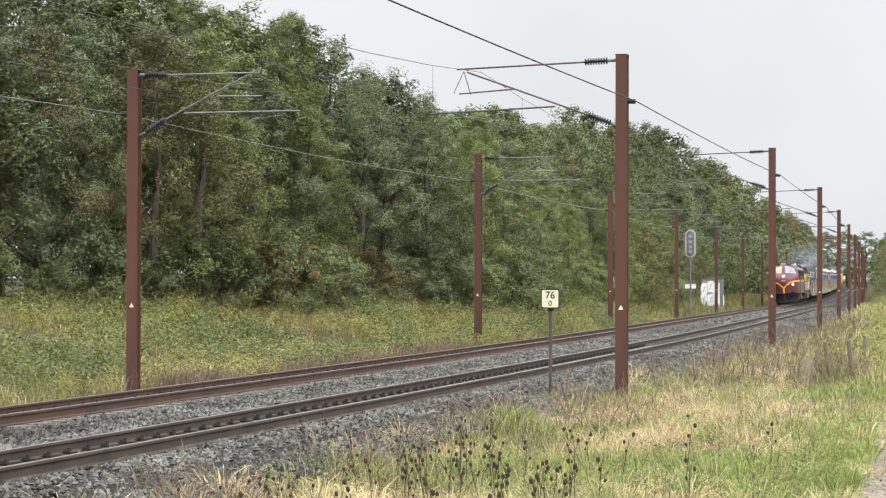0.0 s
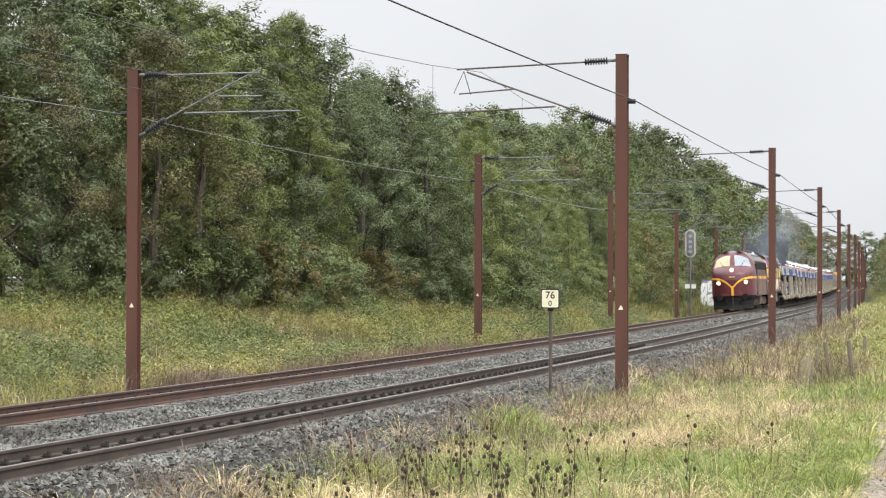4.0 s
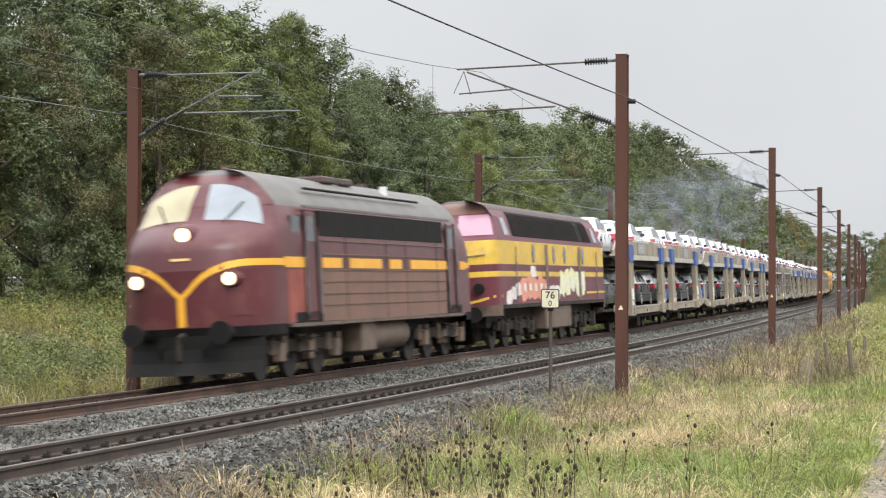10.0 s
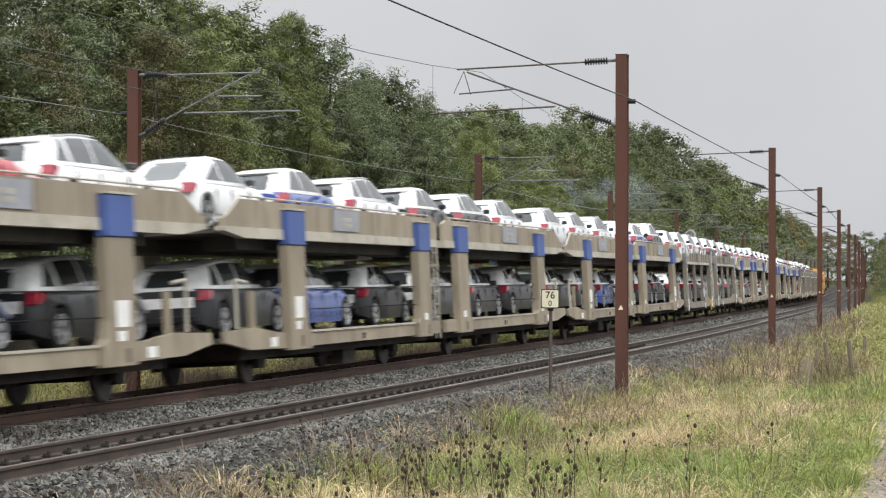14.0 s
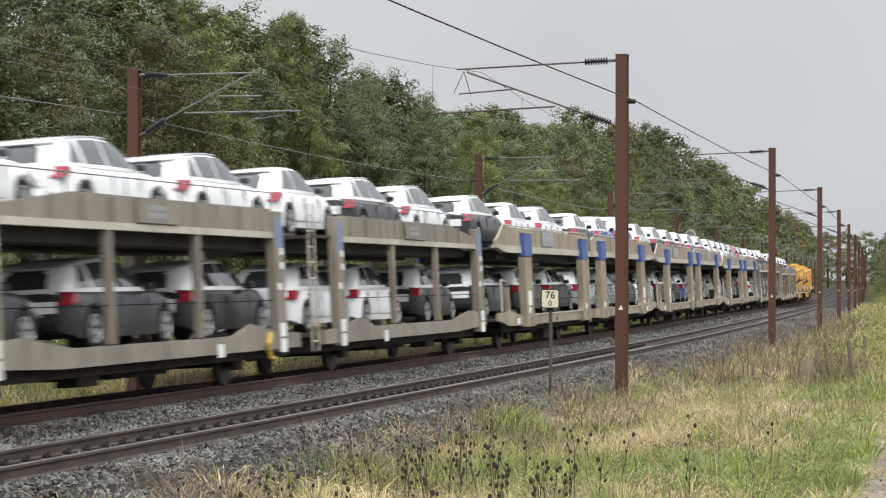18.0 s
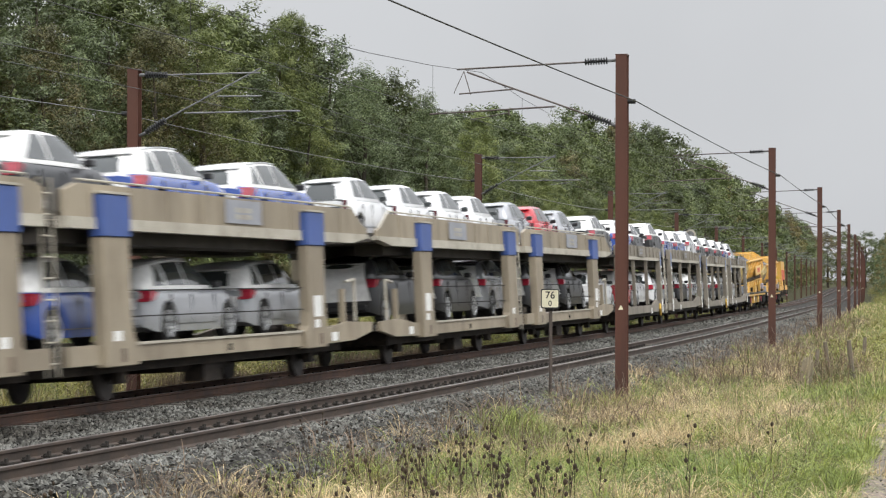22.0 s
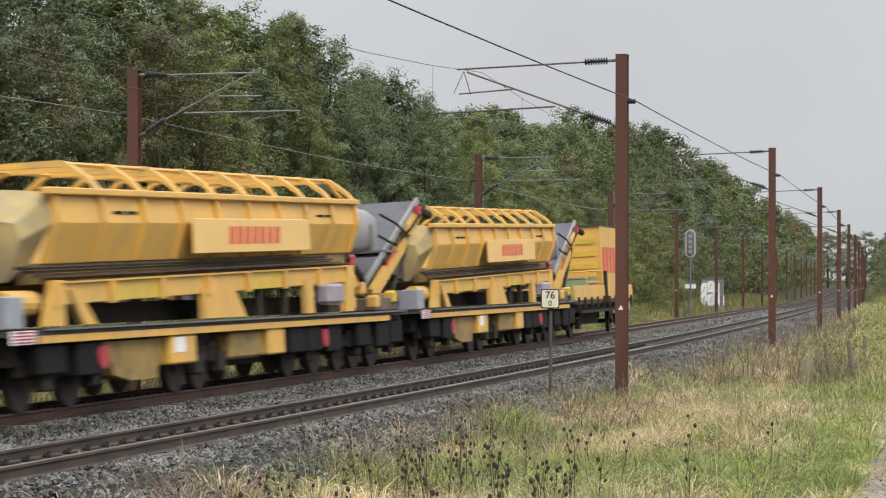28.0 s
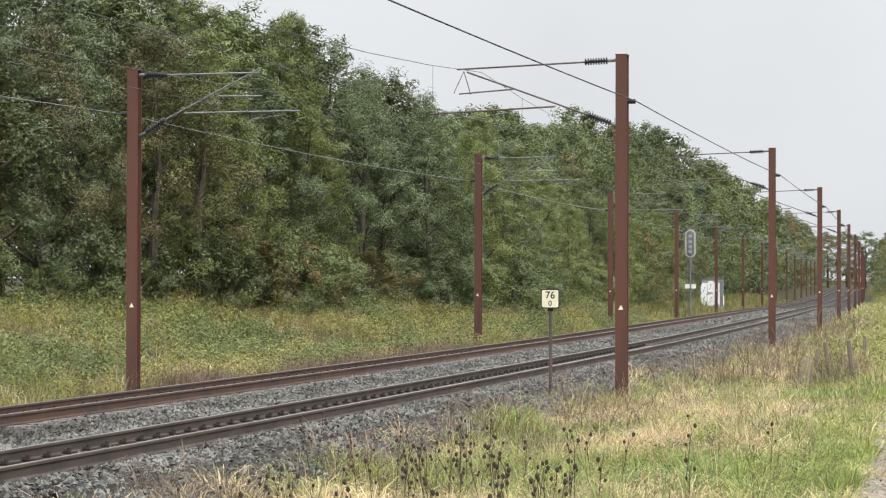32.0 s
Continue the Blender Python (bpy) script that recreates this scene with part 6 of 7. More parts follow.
        part("number_bar", bm, M["board"], g, "row of small brass characters as a bar")
        part("skirt", sh.patch(-90, 90, 0.90, 1.10, end, 0.004, 16, 2), M["grille"], g, "dark buffer beam skirt")
        bm = bmesh.new()
        pl = [[(x, end * (9.45 + d - 0.62 * abs(x) ** 1.35), z) for x in np.linspace(-1.38, 1.38, 13)] for z, d in ((0.22, 0.16), (0.45, -0.02), (0.70, -0.10), (0.95, -0.10))]
        loft(bm, pl, close=False)
        part("snow_plough", bm, M["grille"], g, "black snow plough")
        buffers(g, end * 9.05, end)
        for sgn in (-1, 1):
            part("nose_panel", sh.patch(sgn * 30, sgn * 58, 1.3, 2.1, end, 0.006, 4, 4), M["maroon"], g, "riveted access panel on the nose")
    for sgn in (-1, 1):
        lamp(g, sh.p(sgn * 31, 2.0, -1, 0.04), 0.125)
    lamp(g, sh.p(0, 2.86, -1, 0.06), 0.135, name="top_headlamp")
    part("horn", tubes(((0.15, -6.7, 4.1), (0.15, -6.9, 4.24), 0.05), n=8), M["maroon"], g)
    for sgn in (-1, 1):
        x0, x1 = sgn * 1.495, sgn * 1.515
        # yellow waist stripe in pieces, doors and side windows
        for a, b in ((-4.95, -3.6), (-3.0, -0.5), (0.2, 1.2), (2.0, 5.6), (6.9, 7.45), (-7.45, -6.2)):
            part("side_stripe", boxes((x0, x1, a, b, 2.19, 2.40)), M["stripe"], g, "orange-yellow side stripe")
        bm = boxes((x0, x1, -5.1, 5.35, 1.10, 2.16))
        part("side_panel", bm, M["brownred"], g, "dusty brownish-maroon lower panel")
        for z in (1.42, 1.65, 1.9, 2.14, 2.46, 2.74):
            part("rib", boxes((sgn * 1.51, sgn * 1.535, -5.0, 5.2, z, z + 0.025)), M["brownred"], g)
        bm = bmesh.new()
        slab(bm, [(-5.1, 2.84), (5.2, 2.84), (5.2, 3.36), (-5.1, 3.36)], "x", sgn * 1.42, sgn * 1.50)
        part("window_band", bm, M["grille"], g, "dark air grille band")
        for i in range(7):
            part("grille_bar", boxes((sgn * 1.50, sgn * 1.506, -5.05 + 1.46 * i, -5.02 + 1.46 * i, 2.86, 3.34)), M["under"], g)
        part("gutter", boxes((sgn * 1.43, sgn * 1.50, -6.0, 6.0, 3.40, 3.45)), M["roof"], g)
        part("roof_rail", tubes(((sgn * 1.17, -5.0, 3.84), (sgn * 1.17, 4.2, 3.84), 0.03), n=6), M["grille"], g)
        for y in (-5.75, 5.95):
            d = part("cab_door", boxes((sgn * 1.47, sgn * 1.512, y - 0.36, y + 0.36, 1.12, 3.32)), M["maroon"], g, "maroon cab door", bevel=0.01)
            part("door_window", boxes((sgn * 1.512, sgn * 1.518, y - 0.25, y + 0.25, 2.72, 3.22)), M["carglass"], d)
            for dy in (-0.45, 0.45):
                part("handrail", tubes(((sgn * 1.56, y + dy, 1.25), (sgn * 1.56, y + dy, 2.7), 0.02), n=6), M["galv"], d, "upright grab rail")
            part("cab_step", boxes((sgn * 1.3, sgn * 1.5, y - 0.28, y + 0.28, 0.5, 0.53), (sgn * 1.3, sgn * 1.5, y - 0.28, y + 0.28, 0.8, 0.83)), M["under"], g)
        part("sole_edge", boxes((sgn * 1.40, sgn * 1.517, -7.2, 7.2, 1.02, 1.09)), M["tank"], g, "dusty lower frame edge")
        # the doors are not set back; black strips paint the shade of their recess
        for y in (-6.15, -5.33, 5.53, 6.37):
            part("door_post", boxes((sgn * 1.49, sgn * 1.525, y - 0.03, y + 0.03, 1.15, 3.34)), M["grille"], g, "black strip painting the shade of the door recess")
        for y in (-3.3, -0.15, 1.6, 4.5):
            part("panel_joint", boxes((sgn * 1.512, sgn * 1.519, y - 0.012, y + 0.012, 1.12, 2.82)), M["grille"], g, "dark joint between side panels")
        part("red_patch", boxes((sgn * 1.503, sgn * 1.511, -7.3, -6.2, 1.12, 2.15)), M["redfade"], g, "faded red touched-up panel")
        part("side_window", boxes((sgn * 1.44, sgn * 1.49, -6.9, -6.35, 2.75, 3.22)), M["carglass"], g)
        part("battery_box", boxes((sgn * 0.95, sgn * 1.42, -2.0, -0.9, 0.38, 1.06)), M["tank"], g, "dusty tan box", bevel=0.03)
        part("fuel_tank", tubes(((sgn * 1.0, -0.7, 0.72), (sgn * 1.0, 2.2, 0.72), 0.36), n=24), M["tank"], g, "dusty brown round tank", smooth=True)
        # no cut-outs over the bogies: black boxes paint their shade on the side
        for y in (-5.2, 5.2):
            part("bogie_arch", boxes((sgn * 1.38, sgn * 1.512, y - 1.7, y + 1.7, 1.0, 1.3)), M["grille"], g, "black box painting the shade of a bogie cut-out")
    for a, b in ((-2.2, -1.2), (-0.9, 0.1)):
        part("roof_fan", boxes((-0.75, 0.75, a, b, 4.10, 4.25)), M["darkroof"], g, "dark roof fan hatch", bevel=0.03)
    for y in (1.6, 3.2):
        part("exhaust", tubes(((0, y, 4.1), (0, y, 4.32), 0.14), n=12), M["darkroof"], g)
    part("roof_lamp", boxes((0.75, 0.9, 2.3, 2.45, 3.95, 4.18)), M["white"], g)
    part("under_frame", boxes((-0.95, 0.95, -8.6, 8.6, 0.62, 1.1), (-0.62, 0.62, -8.4, 8.4, 0.25, 0.62)), M["under"], g, "dark grimy underframe and traction gear")
    bogie(g, -5.3, (-1.85, 0, 1.85), dust="tank")
    bogie(g, 5.9, (-1.85, 0, 1.85), dust="tank")
    ride(g, 238.05)


def blob_plate(parent, x, y, z, w, h, seed, material, label):
    """A rounded painted shape on a side wall."""
    r = random.Random(seed)
    pts = []
    for i in range(14):
        a = i / 14 * 6.283
        k = r.uniform(0.75, 1.12)
        pts.append((y + w / 2 * k * math.copysign(abs(math.cos(a)) ** 0.6, math.cos(a)), z + h / 2 * k * math.copysign(abs(math.sin(a)) ** 0.6, math.sin(a))))
    bm = bmesh.new()
    slab(bm, pts, "x", x, x + 0.003)
    part("spray_paint", bm, material, parent, label)


def build_loco_two():
    """Yellow and maroon diesel with cabs at both ends, spray-painted along its side."""
    g = thing("locomotive", Matrix(), "yellow and maroon diesel locomotive with spray paint along its side", "locomotive")
    sh = Shell((1.0, 1.2, 2.0, 2.6, 3.05, 3.15, 3.76, 4.04, 4.18, 4.25), (0.7, 0.8, 0.82, 0.8, 0.72, 0.55, -0.1, -0.35, -0.7, -1.1), (1.44, 1.45, 1.45, 1.45, 1.45, 1.43, 1.24, 1.04, 0.74, 0.36), 8.75, 0.55)
    for nm, z0, z1, n, mt, lab in (("lower_body", 1.25, 2.04, 3, "maroon2", "faded maroon lower body"), ("yellow_line", 2.04, 2.19, 1, "yellow", "yellow line"), ("maroon_line", 2.19, 2.39, 1, "maroon2", "maroon line"),
                                   ("yellow_band", 2.39, 3.06, 3, "yellow", "broad faded yellow band"), ("shoulder", 3.06, 3.18, 1, "maroon2", "dark maroon shoulder"), ("upper_body", 3.18, 3.94, 4, "maroon2", "dark maroon cab and louvre sides")):
        part(nm, sh.band(z0, z1, n), M[mt], g, lab, smooth=False)
    part("roof", sh.band(3.94, 4.25, 5, cap=True), M["darkroof"], g, "sooty dark roof", smooth=True)
    for end in (-1, 1):
        for sgn in (-1, 1):
            part("windscreen", sh.patch(sgn * 4, sgn * 62, 3.21, 3.80, end, 0.014, 9, 4), M["pinkglass"], g, "pink-tinted slanted windscreen pane")
            part("nose_lamp", tubes(((sgn * 0.95, end * 9.35, 1.72), (sgn * 0.95, end * 9.62, 1.72), 0.15), n=16), M["grille"], g, "dark unlit lamp cluster")
            part("chevron", sh.ribbon([(sgn * a, z) for a, z in ((0, 1.30), (12, 1.33), (25, 1.38), (40, 1.44), (62, 1.5), (90, 1.5))], 0.035, end), M["yellow"], g, "thin yellow line")
            part("nose_grab_rail", tubes((sh.p(sgn * 10, 2.62, end, 0.05), sh.p(sgn * 40, 2.66, end, 0.05), 0.015), n=6), M["galv"], g)
            # side cab window, slanted with the body
            bm = bmesh.new()
            q = [(sgn * (float(np.interp(z, sh.zs, sh.ws)) + 0.012), end * y, z) for y, z in ((7.35, 3.22), (8.05, 3.22), (7.95, 3.72), (7.35, 3.72))]
            pane(bm, q if sgn * end > 0 else q[::-1], 0.008)
            part("cab_side_window", bm, M["sheenglass"], g, "cab side window with pale sheen put into its colour")
        part("cab_roof", sh.patch(-90, 90, 3.84, 4.22, end, 0.008, 18, 6), M["brownred"], g, "brownish-maroon cab roof", smooth=True)
        part("skirt", sh.patch(-90, 90, 0.95, 1.25, end, 0.0, 14, 2), M["tank"], g, "dusty buffer beam")
        buffers(g, end * 9.4, end)
    for sgn in (-1, 1):
        x0, x1 = sgn * 1.445, sgn * 1.465
        for i in range(12):
            z = 3.23 + 0.055 * i
            w = float(np.interp(z, sh.zs, sh.ws)) + 0.004
            part("louvre", boxes((sgn * (w - 0.02), sgn * (w + 0.022), -6.6, 4.3, z, z + 0.022), (sgn * (w - 0.02), sgn * (w + 0.022), 5.2, 6.6, z, z + 0.022)), M["under"], g)
        bm = bmesh.new()
        rows = [[(sgn * (float(np.interp(z, sh.zs, sh.ws)) + 0.007), y, z) for y in (-6.9 + 0.35 * (z - 3.2), 6.9 - 0.35 * (z - 3.2))] for z in (3.20, 3.5, 3.76, 3.93)]
        loft(bm, rows, close=False)
        part("louvre_backing", bm, M["grille"], g, "black louvre panel")
        for y in (-4.05, -0.7, 1.25, 4.65):
            bm = bmesh.new()
            slab(bm, [(y + 0.19 * math.cos(i * 0.3927), 2.72 + 0.28 * math.sin(i * 0.3927)) for i in range(16)], "x", x0, sgn * 1.475)
            part("porthole", bm, M["carglass"], g, "dark oval window")
        for y in (-6.5, -1.9, 4.0, 7.6):
            part("door", boxes((x0, x1, y - 0.22, y + 0.22, 1.28 if y in (-1.9, 4.0) else 2.42, 3.02)), M["brownred"] if y in (-1.9, 4.0) else M["yellow"], g, "narrow side door")
            part("handrail", tubes(((sgn * 1.5, y - 0.36, 1.3), (sgn * 1.5, y - 0.36, 2.9), 0.018), n=6), M["galv"], g)
        part("fuel_tank", boxes((sgn * 0.7, sgn * 1.4, -2.1, 2.3, 0.42, 1.22)), M["tank"], g, "grimy fuel tank", bevel=0.04)
        part("side_line", boxes((x0, sgn * 1.455, 5.2, 9.0, 1.47, 1.54)), M["yellow"], g, "thin yellow line")
        part("frame_edge", boxes((sgn * 1.3, sgn * 1.46, -8.7, 8.7, 1.14, 1.25)), M["under"], g)
    for i in range(5):
        blob_plate(g, 1.4505, -5.6 + 0.85 * i, 1.68 + 0.05 * (i % 2), 1.15, 0.72, i, M["graf1"], "salmon spray-painted letter shape")
        blob_plate(g, 1.4545, -5.5 + 0.85 * i, 1.72, 0.4, 0.26, 20 + i, M["graf3"], "white fill in the spray paint")
        blob_plate(g, 1.4505, 0.7 + 0.95 * i, 1.80 + 0.06 * (i % 3), 1.05, 0.85, 40 + i, M["graf2"], "pale lime spray-painted letter shape")
        blob_plate(g, 1.4545, 0.8 + 0.95 * i, 1.8, 0.36, 0.4, 60 + i, M["graf3"], "white fill in the spray paint")
    for i in range(3):
        blob_plate(g, 1.4505, -7.8 + 0.65 * i, 1.45 + 0.1 * i, 0.9, 0.4, 80 + i, M["graf3"], "white spray-painted shape")
        blob_plate(g, 1.4505, -1.3 + 0.55 * i, 1.55, 0.8, 0.42, 90 + i, M["graf3"], "white spray-painted shape")
    blob_plate(g, 1.4505, -4.1, 2.18, 1.0, 0.4, 7, M["graf3"], "white spray-painted cap shape")
    part("under_frame", boxes((-0.95, 0.95, -8.8, 8.8, 0.62, 1.24), (-0.62, 0.62, -8.6, 8.6, 0.25, 0.62)), M["under"], g, "dark grimy underframe and traction gear")
    bogie(g, -5.6, (-1.9, 0, 1.9))
    bogie(g, 5.6, (-1.9, 0, 1.9))
    ride(g, 258.95)
# --- yellow bulk wagons and the tail wagon ---
def tilted(bm):
    """Trough and beams climb a little towards the rear."""
    for v in bm.verts:
        v.co.z += 0.0215 * (v.co.y + 2)
    return bm


def hopper_wagon():
    w = thing("hopper_wagon", Matrix(), "machine-yellow bulk material wagon with a slanted grey conveyor", "railway wagon", "yellow wagons at the train's end")
    Y, DK = M["hopper"], M["under"]
    sec = [(1.30, 2.36), (1.50, 2.90), (1.52, 2.96), (1.46, 3.40)]
    y0, y1 = -9.4, 6.3
    ribs = [y0 + 0.1 + (y1 - y0 - 0.2) * i / 9 for i in range(10)]
    for sgn in (-1, 1):
        bm = bmesh.new()
        slab(bm, [(sgn * x, z) for x, z in sec] + [(sgn * (x - 0.05), z) for x, z in sec][::-1], "y", y0, y1)
        part("trough_wall", tilted(bm), Y, w, "yellow trough wall")
        for y in ribs:
            bm = bmesh.new()
            slab(bm, [(sgn * (x + 0.002), z) for x, z in sec] + [(sgn * (x + 0.075), z + 0.01) for x, z in sec][::-1], "y", y - 0.045, y + 0.045)
            part("rib", tilted(bm), Y, w)
        part("rim", tilted(boxes((sgn * 1.40, sgn * 1.58, y0 - 0.2, y1 + 0.1, 3.38, 3.49))), Y, w, "yellow top rim", bevel=0.015)
        b = part("logo_board", tilted(boxes((sgn * 1.60, sgn * 1.64, -3.9, 2.6, 2.43, 3.04))), M["board"], w, "pale yellow board with a red logo", bevel=0.01)
        if sgn > 0:
            for i in range(7):
                y = -2.15 + 0.42 * i
                bm = bmesh.new()
                slab(bm, [(y, 2.58), (y + 0.28, 2.58), (y + 0.36, 2.90), (y + 0.08, 2.90)], "x", 1.641, 1.646)
                part("logo_block", tilted(bm), M["red"], b, "red logo shape")
            for y in (-6.6, 4.0):
                part("stencil_bar", tilted(boxes((1.512, 1.518, y - 0.5, y - 0.05, 3.10, 3.15), (1.512, 1.518, y + 0.05, y + 0.5, 3.10, 3.15))), M["grille"], w, "faded black stencil as bars")
        # hoses under the trough, then the sub-frame
        for i in range(4):
            part("hydraulic_pipe", tilted(tubes(((sgn * (1.30 + 0.05 * i), y0 - 0.4 * i, 2.12 + 0.06 * i), (sgn * (1.30 + 0.05 * i), 6.2 - 0.7 * i, 2.11 + 0.06 * i), 0.026 + 0.006 * (i % 2)), n=6)), (DK, M["tank"], M["deck"], DK)[i], w, "dark hydraulic pipe")
        part("trough_keel", tilted(boxes((sgn * 0.9, sgn * 1.25, y0, 6.2, 2.06, 2.36))), M["ochre"], w, "grimy ochre keel under the trough")
        for i in range(7):
            a, c = -9.3 + 2.15 * i, -9.3 + 2.15 * (i + 1)
            part("beam_panel", tilted(boxes((sgn * 1.34, sgn * 1.42, a, c, 1.73, 2.05))), Y if i not in (1, 4) else M["yellow"], w, bevel=0.008)
            part("beam_post", tilted(boxes((sgn * 1.40, sgn * 1.50, a - 0.07, a + 0.07, 1.70, 2.08))), Y, w)
        part("beam_flange", tilted(boxes((sgn * 1.30, sgn * 1.48, -9.3, 5.8, 2.05, 2.08))), Y, w)
        for pts in ([(-9.7, 1.27), (-9.0, 1.27), (-9.0, 1.95), (-9.35, 1.95)], [(-8.3, 1.27), (-7.8, 1.27), (-8.5, 1.80), (-8.8, 1.80)], [(-3.1, 1.27), (-0.9, 1.27), (-1.5, 1.80), (-3.1, 1.80)], [(2.7, 1.27), (3.2, 1.27), (3.2, 1.95), (2.7, 1.95)], [(5.4, 1.27), (6.0, 1.27), (6.1, 2.25), (5.6, 2.25)]):
            bm = bmesh.new()
            slab(bm, pts, "x", sgn * 1.36, sgn * 1.47)
            part("stanchion", bm, Y, w, "yellow stanchion plate")
        for y in (0.4, 1.9):
            part("dark_prop", boxes((sgn * 1.2, sgn * 1.3, y - 0.12, y + 0.12, 1.27, 1.85)), DK, w)
        part("inner_beam", boxes((sgn * 0.55, sgn * 0.75, -9.0, 6.0, 1.27, 1.62)), DK, w, "dark inner frame")
        part("motor", boxes((sgn * 1.30, sgn * 1.62, 3.75, 4.85, 1.44, 1.86)), M["lilac"], w, "grey-lilac motor unit", bevel=0.06)
        part("motor_foot", boxes((sgn * 1.34, sgn * 1.55, 3.9, 4.7, 1.27, 1.42)), DK, w)
        part("floor_beam", boxes((sgn * 1.2, sgn * 1.5, -11.0, 10.2, 1.14, 1.20)), M["deck"], w, "dark floor beam")
        part("sole_bar", boxes((sgn * 1.42, sgn * 1.50, -10.0, 8.6, 1.02, 1.135)), Y, w, "yellow sole bar")
        part("floor_edge", boxes((sgn * 1.50, sgn * 1.56, -9.9, 9.8, 1.205, 1.235)), M["galv"], w, "worn silver step edge")
        # equipment under the floor
        bm = bmesh.new()
        slab(bm, [(-7.3, 0.98), (-7.0, 0.45), (-6.3, 0.33), (-5.2, 0.33), (-4.9, 0.98)], "x", sgn * 1.15, sgn * 1.36)
        part("guard_plate", bm, M["ochre"], w, "grimy yellow guard plate")
        part("battery_box", boxes((sgn * 1.05, sgn * 1.46, -4.75, -3.55, 0.52, 1.01)), Y, w, "yellow battery box", bevel=0.03)
        part("white_plate", boxes((sgn * 1.461, sgn * 1.468, -4.6, -4.1, 0.72, 0.98)), M["white"], w)
        part("side_tank", boxes((sgn * 0.9, sgn * 1.38, -1.6, 0.1, 0.50, 1.0)), M["ochre"], w, "grimy ochre tank", bevel=0.05)
        part("valve_cabinet", boxes((sgn * 1.1, sgn * 1.46, 0.3, 1.25, 0.52, 1.01)), Y, w, "yellow valve cabinet", bevel=0.03)
        for y, dz in ((-9.4, 0.55), (-8.0, 0.48), (2.2, 0.5), (3.3, 0.5), (4.6, 0.45), (6.8, 0.5), (8.3, 0.45), (9.4, 0.5)):
            part("brake_box", boxes((sgn * 1.12, sgn * 1.42, y - 0.5, y + 0.5, dz, 1.0)), M["grille"], w, "dark equipment box", bevel=0.03)
        for y in (-7.55, 3.95):
            part("red_reel", tubes(((sgn * 1.3, y, 0.75), (sgn * 1.45, y, 0.75), 0.19), n=14), M["crimson"], w, "crimson hand wheel")
    part("under_frame", boxes((-1.1, 1.1, -10.5, 9.8, 0.70, 1.13), (-0.6, 0.6, -10.0, 9.4, 0.35, 0.70)), DK, w, "dark underframe")
    part("trough_floor", tilted(boxes((-1.1, 1.1, y0, 6.6, 2.30, 2.37))), M["chute"], w, "grey conveyor floor")
    # front: narrowing chute wall and the receiving box
    bm = bmesh.new()
    loft(bm, [[(s * x, y0 + 0.02, z - 0.16) for x, z, s in ((1.1, 2.36, -1), (1.1, 2.36, 1), (1.5, 2.96, 1), (1.46, 3.42, 1), (0.7, 3.5, 1), (0.7, 3.5, -1), (1.46, 3.42, -1), (1.5, 2.96, -1))],
              [(s * x, y0 - 0.5, z - 0.16) for x, z, s in ((0.95, 2.1, -1), (0.95, 2.1, 1), (1.2, 2.7, 1), (1.15, 2.95, 1), (0.6, 3.05, 1), (0.6, 3.05, -1), (1.15, 2.95, -1), (1.2, 2.7, -1))]])
    part("end_wall", bm, M["dusty"], w, "dusty yellow tapering end wall")
    bm = bmesh.new()
    slab(bm, [(-12.0, 2.55), (-11.8, 2.2), (-10.2, 1.95), (-10.2, 2.62)], "x", -0.9, 0.9)
    part("receiving_box", bm, M["deck"], w, "grey receiving chute")
    part("chute_lip", boxes((-0.95, 0.95, -12.0, -10.2, 2.62, 2.68)), M["galv"], w)
    for y in ribs[1:]:
        arch = [(1.50, y, 3.45), (1.36, y, 3.62), (0.98, y, 3.90), (0.85, y, 3.93), (-0.85, y, 3.93), (-0.98, y, 3.90), (-1.36, y, 3.62), (-1.50, y, 3.45)]
        bm = bmesh.new()
        loft(bm, [[(p[0], y + d, p[2] + e) for d, e in ((-0.07, -0.05), (0.07, -0.05), (0.07, 0.05), (-0.07, 0.05))] for p in arch])
        part("roof_bow", tilted(bm), Y, w, "yellow bow over the trough")
    for x in (-0.75, 0.75):
        part("roof_rail", tilted(tubes(((x * 1.15, ribs[1], 3.93), (x * 1.15, ribs[-1], 3.93), 0.04), ((x * 1.15, ribs[-1], 3.93), (x * 1.4, y1 + 0.6, 3.50), 0.04), n=6)), Y, w)
    # rear: rounded grey hood
    bm = bmesh.new()
    loft(bm, [[(1.12 * k * math.copysign(abs(math.cos(a)) ** 0.32, math.cos(a)), y, z + (3.62 - z) * (0.5 + 0.5 * math.copysign(abs(math.sin(a)) ** 0.42, math.sin(a))) * hh) for a in np.linspace(0, 6.283, 17)[:-1]] for y, z, k, hh in ((6.3, 2.5, 1.0, 0.95), (7.2, 2.5, 1.04, 1.0), (8.6, 2.55, 1.04, 0.98), (9.3, 2.65, 0.98, 0.88), (9.6, 2.75, 0.9, 0.7))])
    part("hood", bm, M["palegrey"], w, "pale grey sheet-metal hood", smooth=True)
    part("hood_band", boxes((-1.19, 1.19, 8.5, 8.56, 2.6, 3.2)), M["galv"], w)
    # discharge conveyor
    c = part("conveyor", tubes(((-0.8, 11.55, 3.72), (0.8, 11.55, 3.72), 0.16), n=12), DK, w, "slanted discharge conveyor with a dark drum", m=pose(0, 2.3, 0.03))
    bm = bmesh.new()
    slab(bm, [(6.6, 1.86), (11.5, 3.90), (11.6, 3.80), (6.7, 1.74)], "x", -0.6, 0.86)
    part("belt", bm, M["chute"], c, "grey belt surface")
    for sgn, x in ((1, 0.86), (-1, -0.6)):
        bm = bmesh.new()
